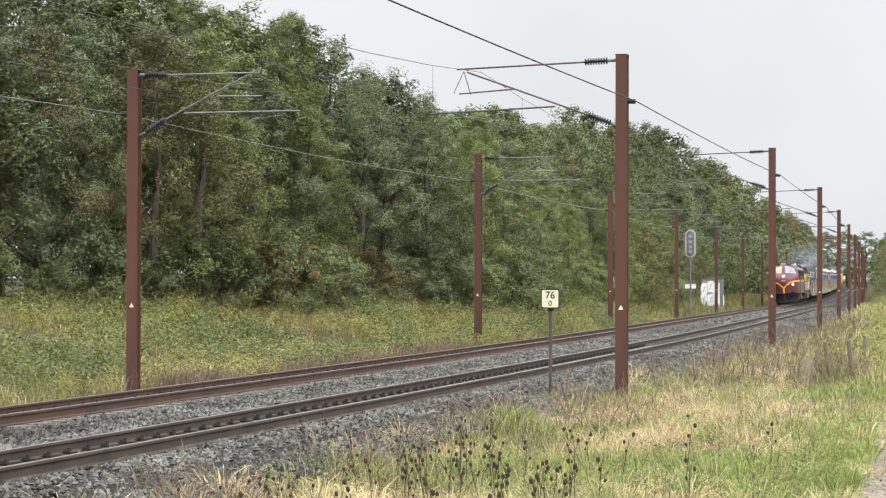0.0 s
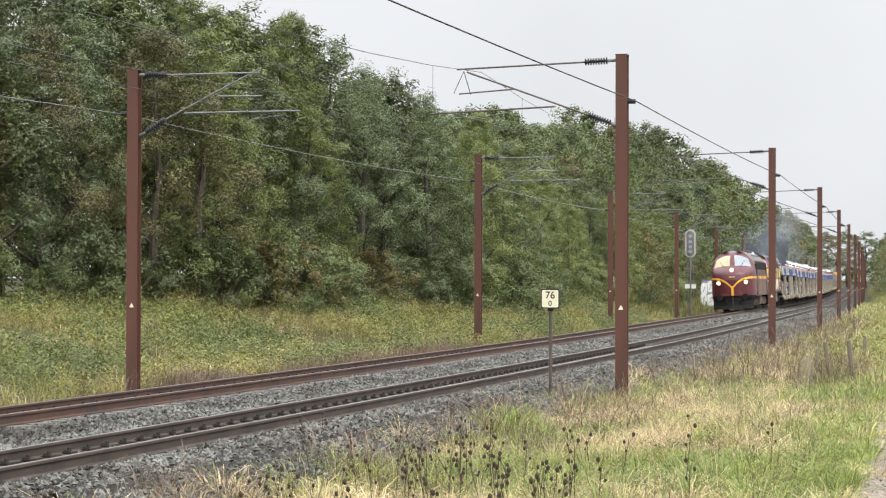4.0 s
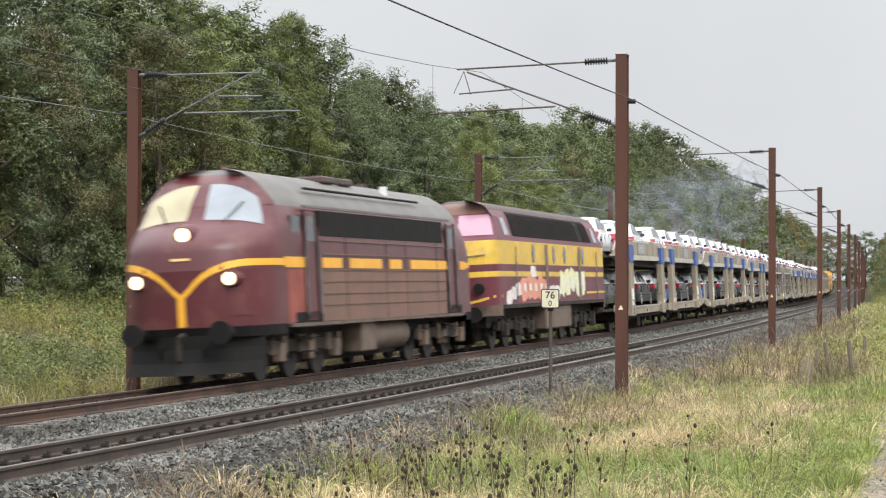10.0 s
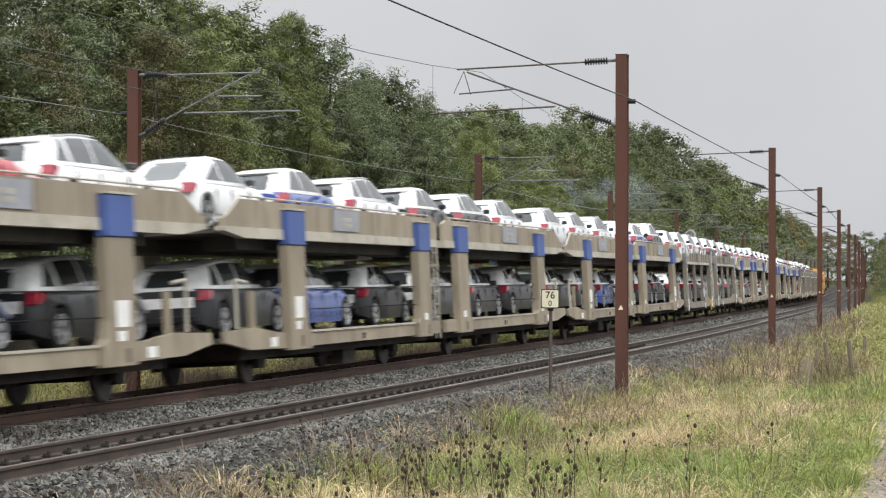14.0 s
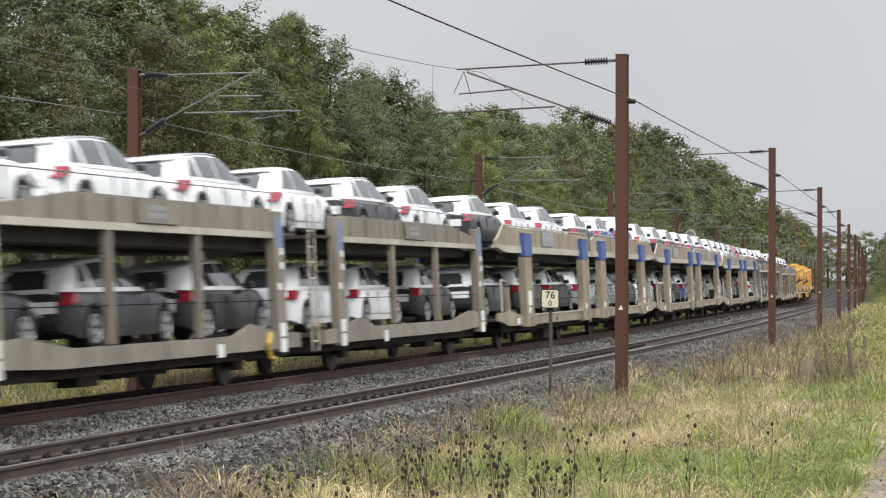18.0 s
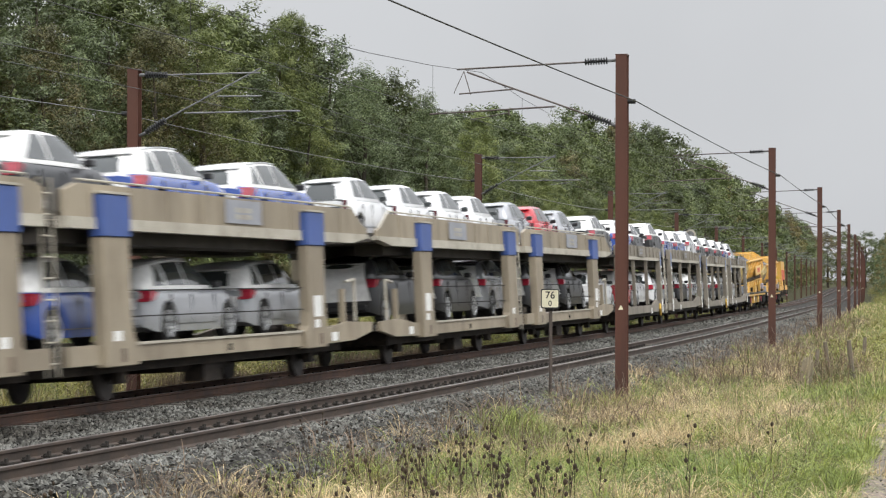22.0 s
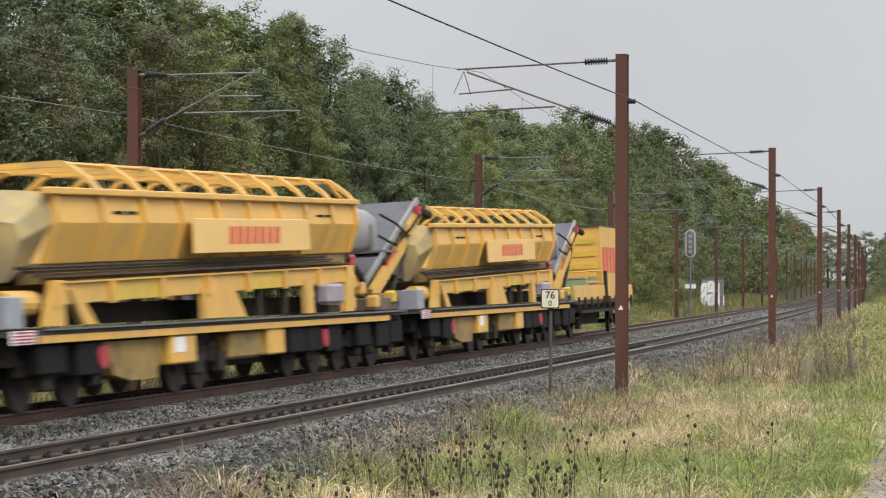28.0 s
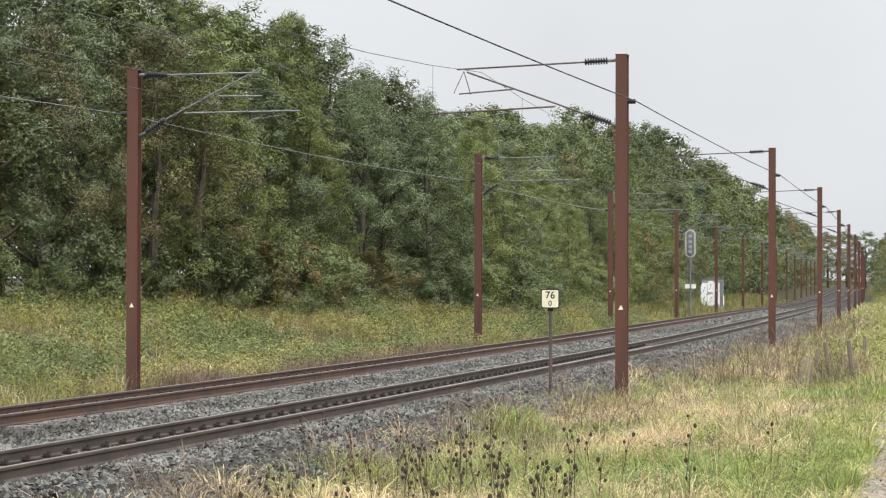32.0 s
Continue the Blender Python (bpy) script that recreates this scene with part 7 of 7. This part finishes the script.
        slab(bm, [(6.6, 1.84), (6.6, 1.96), (11.4, 3.98), (11.6, 3.86)], "x", x, x + sgn * 0.05)
        part("belt_edge", bm, M["palegrey"], c, "pale edge flange")
        bm = bmesh.new()
        slab(bm, [(7.05, 1.48), (6.95, 1.72), (9.9, 2.98), (10.15, 2.86), (9.9, 2.62), (7.5, 1.60)], "x", x - 0.04 * sgn, x + sgn * 0.08)
        part("conveyor_side", bm, Y, c, "yellow side frame")
        bm = bmesh.new()
        slab(bm, [(10.2, 2.98), (10.3, 3.3), (11.3, 3.72), (11.45, 3.5), (10.9, 3.2)], "x", x - 0.04 * sgn, x + sgn * 0.1)
        part("head_plate", bm, Y, c, "yellow head plate")
        part("ram", tubes(((x, 8.6, 1.5), (x, 10.6, 2.95), 0.06), n=8), DK, c, "hydraulic ram")
        part("hose", tubes(((x + 0.1, 7.8, 3.45), (x + 0.16, 9.0, 3.25), 0.03), ((x + 0.16, 9.0, 3.25), (x + 0.1, 10.2, 3.0), 0.03), ((x + 0.1, 7.6, 2.95), (x + 0.16, 8.8, 2.75), 0.03), ((x + 0.16, 8.8, 2.75), (x + 0.1, 10.2, 3.1), 0.03), ((x + 0.1, 10.2, 3.1), (x + 0.1, 11.9, 3.75), 0.04), n=6), M["grille"], c, "black hoses")
    bm = bmesh.new()
    slab(bm, [(8.2, 2.22), (8.2, 2.34), (9.0, 2.68), (9.0, 2.56)], "x", 0.941, 0.946)
    part("logo_block", bm, M["red"], c, "red logo shape")
    part("head_clutter", tubes(((0.9, 11.4, 3.7), (1.0, 12.1, 3.55), 0.11), ((0.5, 11.7, 3.9), (0.9, 12.0, 3.75), 0.07), n=8), DK, c, "dark motor at the conveyor's head")
    part("orange_bracket", boxes((0.95, 1.05, 10.9, 11.2, 3.55, 3.75)), M["crimson"], c)
    part("slewing_ring", tubes(((0, 7.3, 1.25), (0, 7.3, 1.6), 0.75), n=18), Y, w, "yellow slewing ring")
    part("hook_beam", tubes(((1.2, 6.4, 2.45), (1.35, 6.9, 2.05), 0.07), ((1.35, 6.9, 2.05), (1.2, 7.5, 1.95), 0.07), n=8), DK, w, "dark bent hose guide")
    for x, y, z, mt in ((1.15, 6.9, 1.9, "hopper"), (1.2, 7.3, 1.75, "hopper"), (1.2, 6.6, 2.35, "crimson"), (1.15, 6.65, 2.15, "white"), (1.2, 6.5, 1.45, "hopper"), (1.3, 8.0, 1.45, "hopper"), (1.1, 9.1, 1.5, "ochre"), (1.2, 9.8, 1.55, "yellow")):
        part("valve_block", boxes((x - 0.13, x + 0.13, y - 0.15, y + 0.15, z - 0.15, z + 0.15)), M[mt], w, "small valve block", bevel=0.05)
    part("power_pack", boxes((-1.1, 1.25, 8.4, 10.2, 1.24, 1.55)), M["tank"], w, "dark grey power pack", bevel=0.03)
    part("control_box", boxes((0.9, 1.40, -10.9, -10.3, 1.24, 1.72)), M["greyplate"], w, "grey control cabinet", bevel=0.02)
    wb = part("warning_board", boxes((1.5, 1.52, -11.0, -10.2, 1.02, 1.22)), M["white"], w, "red and white warning board")
    for i in range(4):
        part("red_stripe", boxes((1.521, 1.525, -10.95, -10.25, 1.035 + 0.048 * i, 1.06 + 0.048 * i)), M["crimson"], wb)
    part("side_cylinder", tubes(((1.2, -10.7, 1.62), (1.2, -9.7, 1.62), 0.19), n=14), Y, w, "yellow cylinder")
    part("floor", boxes((-1.2, 1.2, -11.0, 10.2, 1.14, 1.20)), M["deck"], w)
    bogie(w, -8.4, (-0.9, 0.9), 0.46)
    bogie(w, -2.4, (-0.6, 0.6), 0.46)
    bogie(w, 5.0, (-1.7, 0.0, 1.7), 0.46)
    bogie(w, 8.6, (-0.7, 0.7), 0.46)
    for end, y in ((-1, -11.0), (1, 10.2)):
        buffers(w, y, end)
    return w


def tail_wagon():
    w = thing("flat_wagon", Matrix(), "flat wagon with yellow drop sides carrying a yellow container", "railway wagon", "yellow wagons at the train's end")
    part("floor", boxes((-1.45, 1.45, -7.2, 6.65, 1.12, 1.22)), M["deck"], w)
    part("frame", boxes((-1.2, 1.2, -7.0, 6.5, 0.85, 1.12)), M["under"], w)
    for sgn in (-1, 1):
        for i in range(5):
            y = -6.95 + 2.7 * i
            part("drop_side", boxes((sgn * 1.42, sgn * 1.47, y, y + 2.63, 1.27, 1.75)), M["hopper"], w, "yellow drop side", bevel=0.01)
            for k in range(2):
                part("stake", boxes((sgn * 1.47, sgn * 1.53, y + 0.6 + 1.3 * k, y + 0.7 + 1.3 * k, 0.98, 1.36)), M["under"], w)
        part("side_stake", boxes((sgn * 1.44, sgn * 1.56, -0.44, -0.26, 1.1, 2.25)), M["under"], w, "tall dark stake")
        part("truss_bar", boxes((sgn * 1.35, sgn * 1.45, -5.5, 5.5, 0.82, 0.92)), M["under"], w)
    axle(w, -4.15)
    axle(w, 4.65)
    part("brake_gear", boxes((-0.8, 0.8, -2.2, 1.8, 0.4, 0.84)), M["under"], w)
    part("data_board", boxes((1.47, 1.485, 4.9, 5.5, 0.80, 1.10)), M["greyplate"], w, "grey data board")
    part("reflector", boxes((1.47, 1.49, 3.7, 4.2, 0.86, 1.28)), M["crimson"], w, "red marker plate")
    part("tail_disc", boxes((1.2, 1.42, 6.6, 6.68, 0.95, 1.2)), M["red"], w, "red tail marker")
    for end, y in ((-1, -7.2), (1, 6.65)):
        buffers(w, y, end)
    return w


def container():
    c = thing("container", Matrix(), "yellow steel container with a red logo on its side", "container")
    part("end_wall", boxes((-1.28, 1.28, -3.0, -2.94, 0, 2.66)), M["hopper"], c)
    part("end_wall", boxes((-1.28, 1.28, 2.94, 3.0, 0, 2.66)), M["hopper"], c)
    for sgn in (-1, 1):
        s = part("side_wall", boxes((sgn * 1.24, sgn * 1.30, -3.04, 3.04, 0, 2.66)), M["hopper"], c)
        part("seam", boxes((sgn * 1.30, sgn * 1.312, -3.0, 3.0, 0.45, 0.48)), M["hopper"], s)
        if sgn > 0:
            for i in range(7):
                y = -2.85 + 0.82 * i
                bm = bmesh.new()
                slab(bm, [(y, 0.98), (y + 0.60, 0.98), (y + 0.66, 1.92), (y + 0.06, 1.92)], "x", 1.301, 1.306)
                part("logo_block", bm, M["red"], s, "red logo shape")
    for i in range(5):
        part("end_rib", boxes((-1.1, 1.1, -3.04, -3.0, 0.25 + 0.45 * i, 0.45 + 0.45 * i)), M["yellow"], c)
    for i in range(5):
        part("side_rib", boxes((1.30, 1.335, -2.9 + 1.42 * i, -2.8 + 1.42 * i, 0.05, 0.42)), M["hopper"], c)
    part("roof", boxes((-1.31, 1.31, -3.06, 3.06, 2.66, 2.72)), M["deck"], c, "dark roof sheet")
    part("front_rail", tubes(((-1.2, -3.5, 0.65), (1.2, -3.5, 0.65), 0.03), ((-1.2, -3.5, 1.05), (1.2, -3.5, 1.05), 0.03), ((1.25, -6.4, 0.65), (1.25, -3.1, 0.65), 0.03), ((1.25, -6.4, 1.05), (1.25, -3.1, 1.05), 0.03), n=6), M["hopper"], c, "yellow guard rail")
    part("rail_foot", tubes(((-1.2, -3.5, 0), (-1.2, -3.5, 1.05), 0.03), ((1.2, -3.5, 0), (1.2, -3.5, 1.05), 0.03), ((1.25, -6.4, 0), (1.25, -6.4, 1.05), 0.03), ((-1.2, -3.5, 0.4), (-1.2, -3.0, 0.4), 0.03), ((1.2, -3.5, 0.4), (1.2, -3.0, 0.4), 0.03), n=6), M["hopper"], c)
    return c


def build_yellow_train():
    h = hopper_wagon()
    h2 = copy_thing(h, Matrix())
    ride(h, 577.1)
    ride(h2, 599.5)
    ride(tail_wagon(), 616.3)
    ride(container(), 619.55, 0.0, 1.22)
    b = thing("crate", Matrix(), "green steel crate on the flat wagon", "crate")
    part("crate_body", boxes((-0.5, 0.5, -0.45, 0.45, 0, 0.78)), mat("green_crate", (0.30, 0.38, 0.20), (0.24, 0.31, 0.16), 2, 0.6), b, bevel=0.03)
    part("crate_lid", boxes((-0.52, 0.52, -0.47, 0.47, 0.78, 0.82)), M["greyplate"], b)
    ride(b, 615.1, 0.7, 1.22)
# ---- things along the line ----
def text_mesh(body, size, material, name="lettering"):
    cu = bpy.data.curves.new(name, "FONT")
    cu.body, cu.size, cu.align_x, cu.align_y, cu.extrude = body, size, "CENTER", "CENTER", 0.001
    cu.offset = size * 0.012
    ob = bpy.data.objects.new(name, cu)
    scene.collection.objects.link(ob)
    me = bpy.data.meshes.new_from_object(ob.evaluated_get(bpy.context.evaluated_depsgraph_get()))
    bpy.data.objects.remove(ob)
    me.materials.clear()
    me.materials.append(material)
    return me


def build_km_post():
    s, o = 42.7, 6.3
    g = thing("kilometre_post", upright(s, o, 0, -2), "cream kilometre sign reading 76 and 0 on a grey post", "sign")
    part("pole", tubes(((0, 0, -0.8), (0, 0, 1.55), 0.035), n=10), M["pole"], g, "grey-brown steel pole")
    bm = bmesh.new()
    def rounded(w, h, r, cz):
        return [(sx * (w - r) + r * math.cos(a), cz + sz * (h - r) + r * math.sin(a)) for sx, sz, a0 in ((1, 1, 0), (-1, 1, 1.571), (-1, -1, 3.142), (1, -1, 4.712)) for a in (a0, a0 + 0.785, a0 + 1.571)]
    slab(bm, rounded(0.185, 0.19, 0.03, 1.66), "y", -0.045, -0.035)
    b = part("border", bm, M["ink"], g, "black border")
    bm = bmesh.new()
    slab(bm, rounded(0.165, 0.17, 0.025, 1.66), "y", -0.050, -0.045)
    part("panel", bm, M["cream"], b, "cream panel")
    for t, z, size in (("76", 1.725, 0.20), ("0", 1.565, 0.15)):
        part("number", text_mesh(t, size, M["ink"]), None, b, m=pose(0, -0.052, z, 90, 0, 0))
    part("clamp", boxes((-0.05, 0.05, -0.05, 0.04, 1.42, 1.47)), M["grille"], g)


def build_signal():
    s, o = 158.0, -3.4
    g = thing("railway_signal", upright(s, o, 0), "grey oval railway signal head on a slim pole", "signal")
    part("pole", tubes(((0, 0, -0.9), (0, 0, 3.8), 0.06), n=10), M["galv"], g, "slim grey pole")
    bm = bmesh.new()
    slab(bm, [(0.38 * math.cos(a), 4.72 + (0.62 if math.sin(a) > 0 else -0.62) + 0.38 * math.sin(a)) for a in np.linspace(0, 6.283, 25)[:-1]], "y", -0.03, 0.0)
    h = part("rim", bm, M["lightbeige"], g, "grey oval rim")
    bm = bmesh.new()
    slab(bm, [(0.27 * math.cos(a), 4.72 + (0.62 if math.sin(a) > 0 else -0.62) + 0.27 * math.sin(a)) for a in np.linspace(0, 6.283, 25)[:-1]], "y", -0.05, -0.03)
    part("backboard", bm, M["galv"], h, "grey backboard")
    for z in (4.15, 4.5, 4.85, 5.25):
        part("lens_hood", tubes(((0, -0.05, z), (0, -0.25, z), 0.12), n=12), M["greyplate"], h, "grey lamp hood")
    part("ladder", tubes(((-0.2, 0.1, 0), (-0.2, 0.1, 4.2), 0.02), ((0.2, 0.1, 0), (0.2, 0.1, 4.2), 0.02), *[((-0.2, 0.1, 0.3 * i), (0.2, 0.1, 0.3 * i), 0.014) for i in range(1, 14)], n=5), M["galv"], g)
    for x in (-0.2, 0.25):
        part("plate", boxes((x - 0.16, x + 0.16, -0.12, -0.10, 1.55, 1.85)), M["white"], g, "small white plate")
    part("cage", tubes(((-0.45, 0.1, 4.0), (-0.45, 0.1, 5.7), 0.025), ((0.45, 0.1, 4.0), (0.45, 0.1, 5.7), 0.025), ((-0.45, 0.1, 5.7), (0.45, 0.1, 5.7), 0.025), n=5), M["galv"], g)


def build_hut():
    s, o = 199.0, -5.0
    g = thing("relay_hut", upright(s, o, 0, 8), "small grey relay hut sprayed with white letter shapes", "hut")
    part("wall", boxes((-0.95, 0.95, 0, 1.5, -0.2, 2.35)), M["greyplate"], g, "grey painted wall", bevel=0.02)
    part("roof", boxes((-1.02, 1.02, -0.08, 1.58, 2.35, 2.43)), M["galv"], g)
    part("plinth", boxes((-1.0, 1.0, -0.04, 1.54, -0.8, -0.2)), M["concrete"], g)
    part("door", boxes((0.62, 0.92, -0.03, 0.0, -0.1, 2.2)), M["galv"], g)
    r = random.Random(4)
    for row in range(2):
        for i in range(4):
            x, z = -0.72 + 0.47 * i + r.uniform(-0.06, 0.06), 1.62 - 1.0 * row + r.uniform(-0.12, 0.12)
            bm = bmesh.new()
            slab(bm, [(x + 0.30 * r.uniform(0.8, 1.1) * math.copysign(abs(math.cos(a)) ** 0.6, math.cos(a)), z + 0.55 * r.uniform(0.85, 1.1) * math.copysign(abs(math.sin(a)) ** 0.6, math.sin(a))) for a in np.linspace(0, 6.283, 15)[:-1]], "y", -0.012, -0.004)
            b = part("spray_paint", bm, M["white"], g, "white spray-painted letter shape")
            part("paint_line", tubes(((x - 0.09, -0.016, z - 0.3), (x + r.uniform(-0.05, 0.12), -0.016, z + 0.02), 0.022), ((x - 0.05, -0.016, z + 0.1), (x + 0.1, -0.016, z + r.uniform(0.1, 0.3)), 0.022), n=5), M["ink"], b, "black outline stroke")


def build_posts():
    for s, o, h, a, b in ((57.0, 10.6, 0.95, 6, -8), (56.4, 10.3, 0.8, -9, 7), (51.0, 11.6, 1.1, 4, -8), (66.0, 11.0, 0.8, -5, 4)):
        g = thing("fence_post", upright(s, o, float(land(s, o)), 0) @ pose(0, 0, 0, a, b, 20), "weathered grey wooden fence post leaning in the grass", "post", "old fence posts on the verge")
        part("stake", tubes(((0, 0, -0.3), (0.02, 0, h), 0.07, 0.055), n=7), M["post"], g)
        part("wire_staple", tubes(((0.06, 0, h - 0.2), (0.09, 0, h - 0.2), 0.012), n=5), M["wire"], g)


def build_stump():
    """A broken, weathered stump with a split top."""
    s, o = 48.6, 10.7
    g = thing("tree_stump", upright(s, o, float(land(s, o))) @ pose(0, 0, 0, 4, 7, 30), "pale weathered broken tree stump in the rank grass", "stump")
    bm = bmesh.new()
    rings = []
    for z, k in ((-0.25, 1.25), (0.0, 1.1), (0.3, 0.95), (0.6, 0.9), (0.78, 0.8)):
        ring = []
        for i in range(14):
            a = i / 14 * 6.283
            q = 0.145 * k * (1 + 0.35 * noise.noise((math.cos(a) * 1.5, math.sin(a) * 1.5, z * 0.6)))
            ring.append((q * math.cos(a), q * math.sin(a), z + (0.16 * noise.noise((math.cos(a) * 2.0, math.sin(a) * 2.0, 5.0)) if z > 0.7 else 0)))
        rings.append(ring)
    loft(bm, rings)
    part("trunk", bm, M["deadwood"], g, "grey-yellow split wood")
    for a, h in ((0.6, 0.98), (2.9, 0.92), (4.4, 1.08)):
        c, d = math.cos(a), math.sin(a)
        part("splinter", tubes(((0.09 * c, 0.09 * d, 0.62), (0.11 * c, 0.11 * d, h - 0.06), 0.045, 0.008), n=5), M["deadwood"], g, "torn splinter")


def build_path():
    ss = np.arange(-30, 130, 3.0)
    bm = bmesh.new()
    rows = []
    for s in ss:
        w = 0.12 * noise.noise((float(s) * 0.4, 1.0, 0.0)) + float(path_edge(s)) - 13.45
        rows.append([at(s, o, z) for o, z in ((13.35 + w, -0.50), (13.45 + w, -0.375), (14.6 + w, -0.345), (15.9 + w, -0.37), (16.0 + w, -0.5))])
    loft(bm, rows, close=False)
    tagged(new("path", mesh_of("path", bm, M["path"], True)), "pale gravel footpath beside the grass verge", "path", kind="structure")
    n = 6000
    s = rng.uniform(15, 60, n)
    o = path_edge(s) + rng.uniform(0.1, 2.3, n)
    P = at_all(s, o, np.full(n, -0.355))
    v = np.stack([P + rng.normal(0, 0.012, (n, 3)) + np.array(d) for d in ((-0.014, -0.01, 0), (0.014, -0.01, 0.004), (0.0, 0.014, 0.008))], 1)
    tagged(new("path_gravel", tri_soup("path_gravel", v, 3, M["stone"])), "loose grit on the footpath", "gravel", kind="stuff")
# ---- diesel exhaust hanging over the line ----
def smoke_material():
    m = bpy.data.materials.new("thin_exhaust_smoke")
    m.use_nodes = True
    n, k = m.node_tree.nodes, m.node_tree.links
    n.remove(n["Principled BSDF"])
    d, t, mix = n.new("ShaderNodeBsdfDiffuse"), n.new("ShaderNodeBsdfTransparent"), n.new("ShaderNodeMixShader")
    d.inputs["Color"].default_value = (0.30, 0.33, 0.37, 1)
    tc, tx, mr = n.new("ShaderNodeTexCoord"), n.new("ShaderNodeTexNoise"), n.new("ShaderNodeMapRange")
    tx.inputs["Scale"].default_value, tx.inputs["Detail"].default_value = 0.45, 4
    mr.inputs["From Min"].default_value, mr.inputs["From Max"].default_value = 0.38, 0.72
    mr.inputs["To Min"].default_value, mr.inputs["To Max"].default_value = 0.0, 0.2
    k.new(tc.outputs["Object"], tx.inputs["Vector"])
    k.new(tx.outputs["Fac"], mr.inputs["Value"])
    k.new(mr.outputs["Result"], mix.inputs["Fac"])
    k.new(t.outputs["BSDF"], mix.inputs[1])
    k.new(d.outputs["BSDF"], mix.inputs[2])
    k.new(mix.outputs["Shader"], n["Material Output"].inputs["Surface"])
    return m


PUFFS = []


def build_smoke():
    """Uneven puffs, one behind another: they follow the engine, slow down and hang over the wood."""
    sm = smoke_material()
    r = random.Random(21)
    for i in range(7):
        bm = bmesh.new()
        bmesh.ops.create_icosphere(bm, subdivisions=4, radius=1.0)
        for v in bm.verts:
            p = v.co.copy()
            f = 1 + 0.45 * noise.noise(p * 1.3 + Vector((i * 7.0, 0, 0))) + 0.22 * noise.noise(p * 3.1 + Vector((0, i * 5.0, 0)))
            v.co = Vector((p.x * 1.9, p.y * (3.4 + 0.5 * i), p.z * (1.5 + 0.2 * i))) * f
        ob = tagged(new("exhaust_smoke", mesh_of("exhaust_smoke", bm, sm, True)), "thin bluish-grey puff of diesel exhaust smoke", "smoke", "puffs of exhaust smoke")
        ob.visible_shadow = False
        PUFFS.append((ob, i, r.uniform(-0.6, 0.6)))


def smoke_motion():
    for ob, i, x in PUFFS:
        rows = []
        for t in [0.0, 0.1] + [1.0 * k for k in range(1, 32)] + [31.9, 32.0]:
            start = 254 + 6.5 * i
            stop = 6.3 - 0.12 * i
            e = min(t, stop) + (1 - math.exp(-max(0, t - stop) / 1.1)) * 1.1
            drift = max(0, t - stop)
            low = 3.4 * float(np.interp(t, [2.5, 5.5], [1, 0]))
            side = 0.12 * drift + 2.2 * max(0, t - 8.6 - 0.3 * i)
            rows.append((t, upright(start - SPEED * e, x - min(side, 16), 5.2 + 0.5 * i + 0.10 * min(drift, 4) - low - 0.25 * min(max(0, t - 9), 14))))
        walk(ob, rows)


build_ground()
build_path()
build_track()
build_masts()
build_wires()
build_km_post()
build_signal()
build_hut()
build_posts()
build_stump()
build_wood()
build_bushes()
WHEEL = wheel_mesh(0.42, 0.13, 0.12, M["wheel"])
build_loco_one()
build_loco_two()
build_car_train()
build_yellow_train()
build_smoke()
build_stones()
build_grass()
build_weeds()
build_sleepers()


def motions():
    """The whole train rolls past, gaining a little speed."""
    times = [0.0, 0.1] + [1.0 * i for i in range(1, 32)] + [31.9, 32.0]
    for ob, u, x, z, pitch in MOVERS:
        walk(ob, [(t, on_track(u - travel(t), x, z, pitch)) for t in times])
    smoke_motion()


motions()
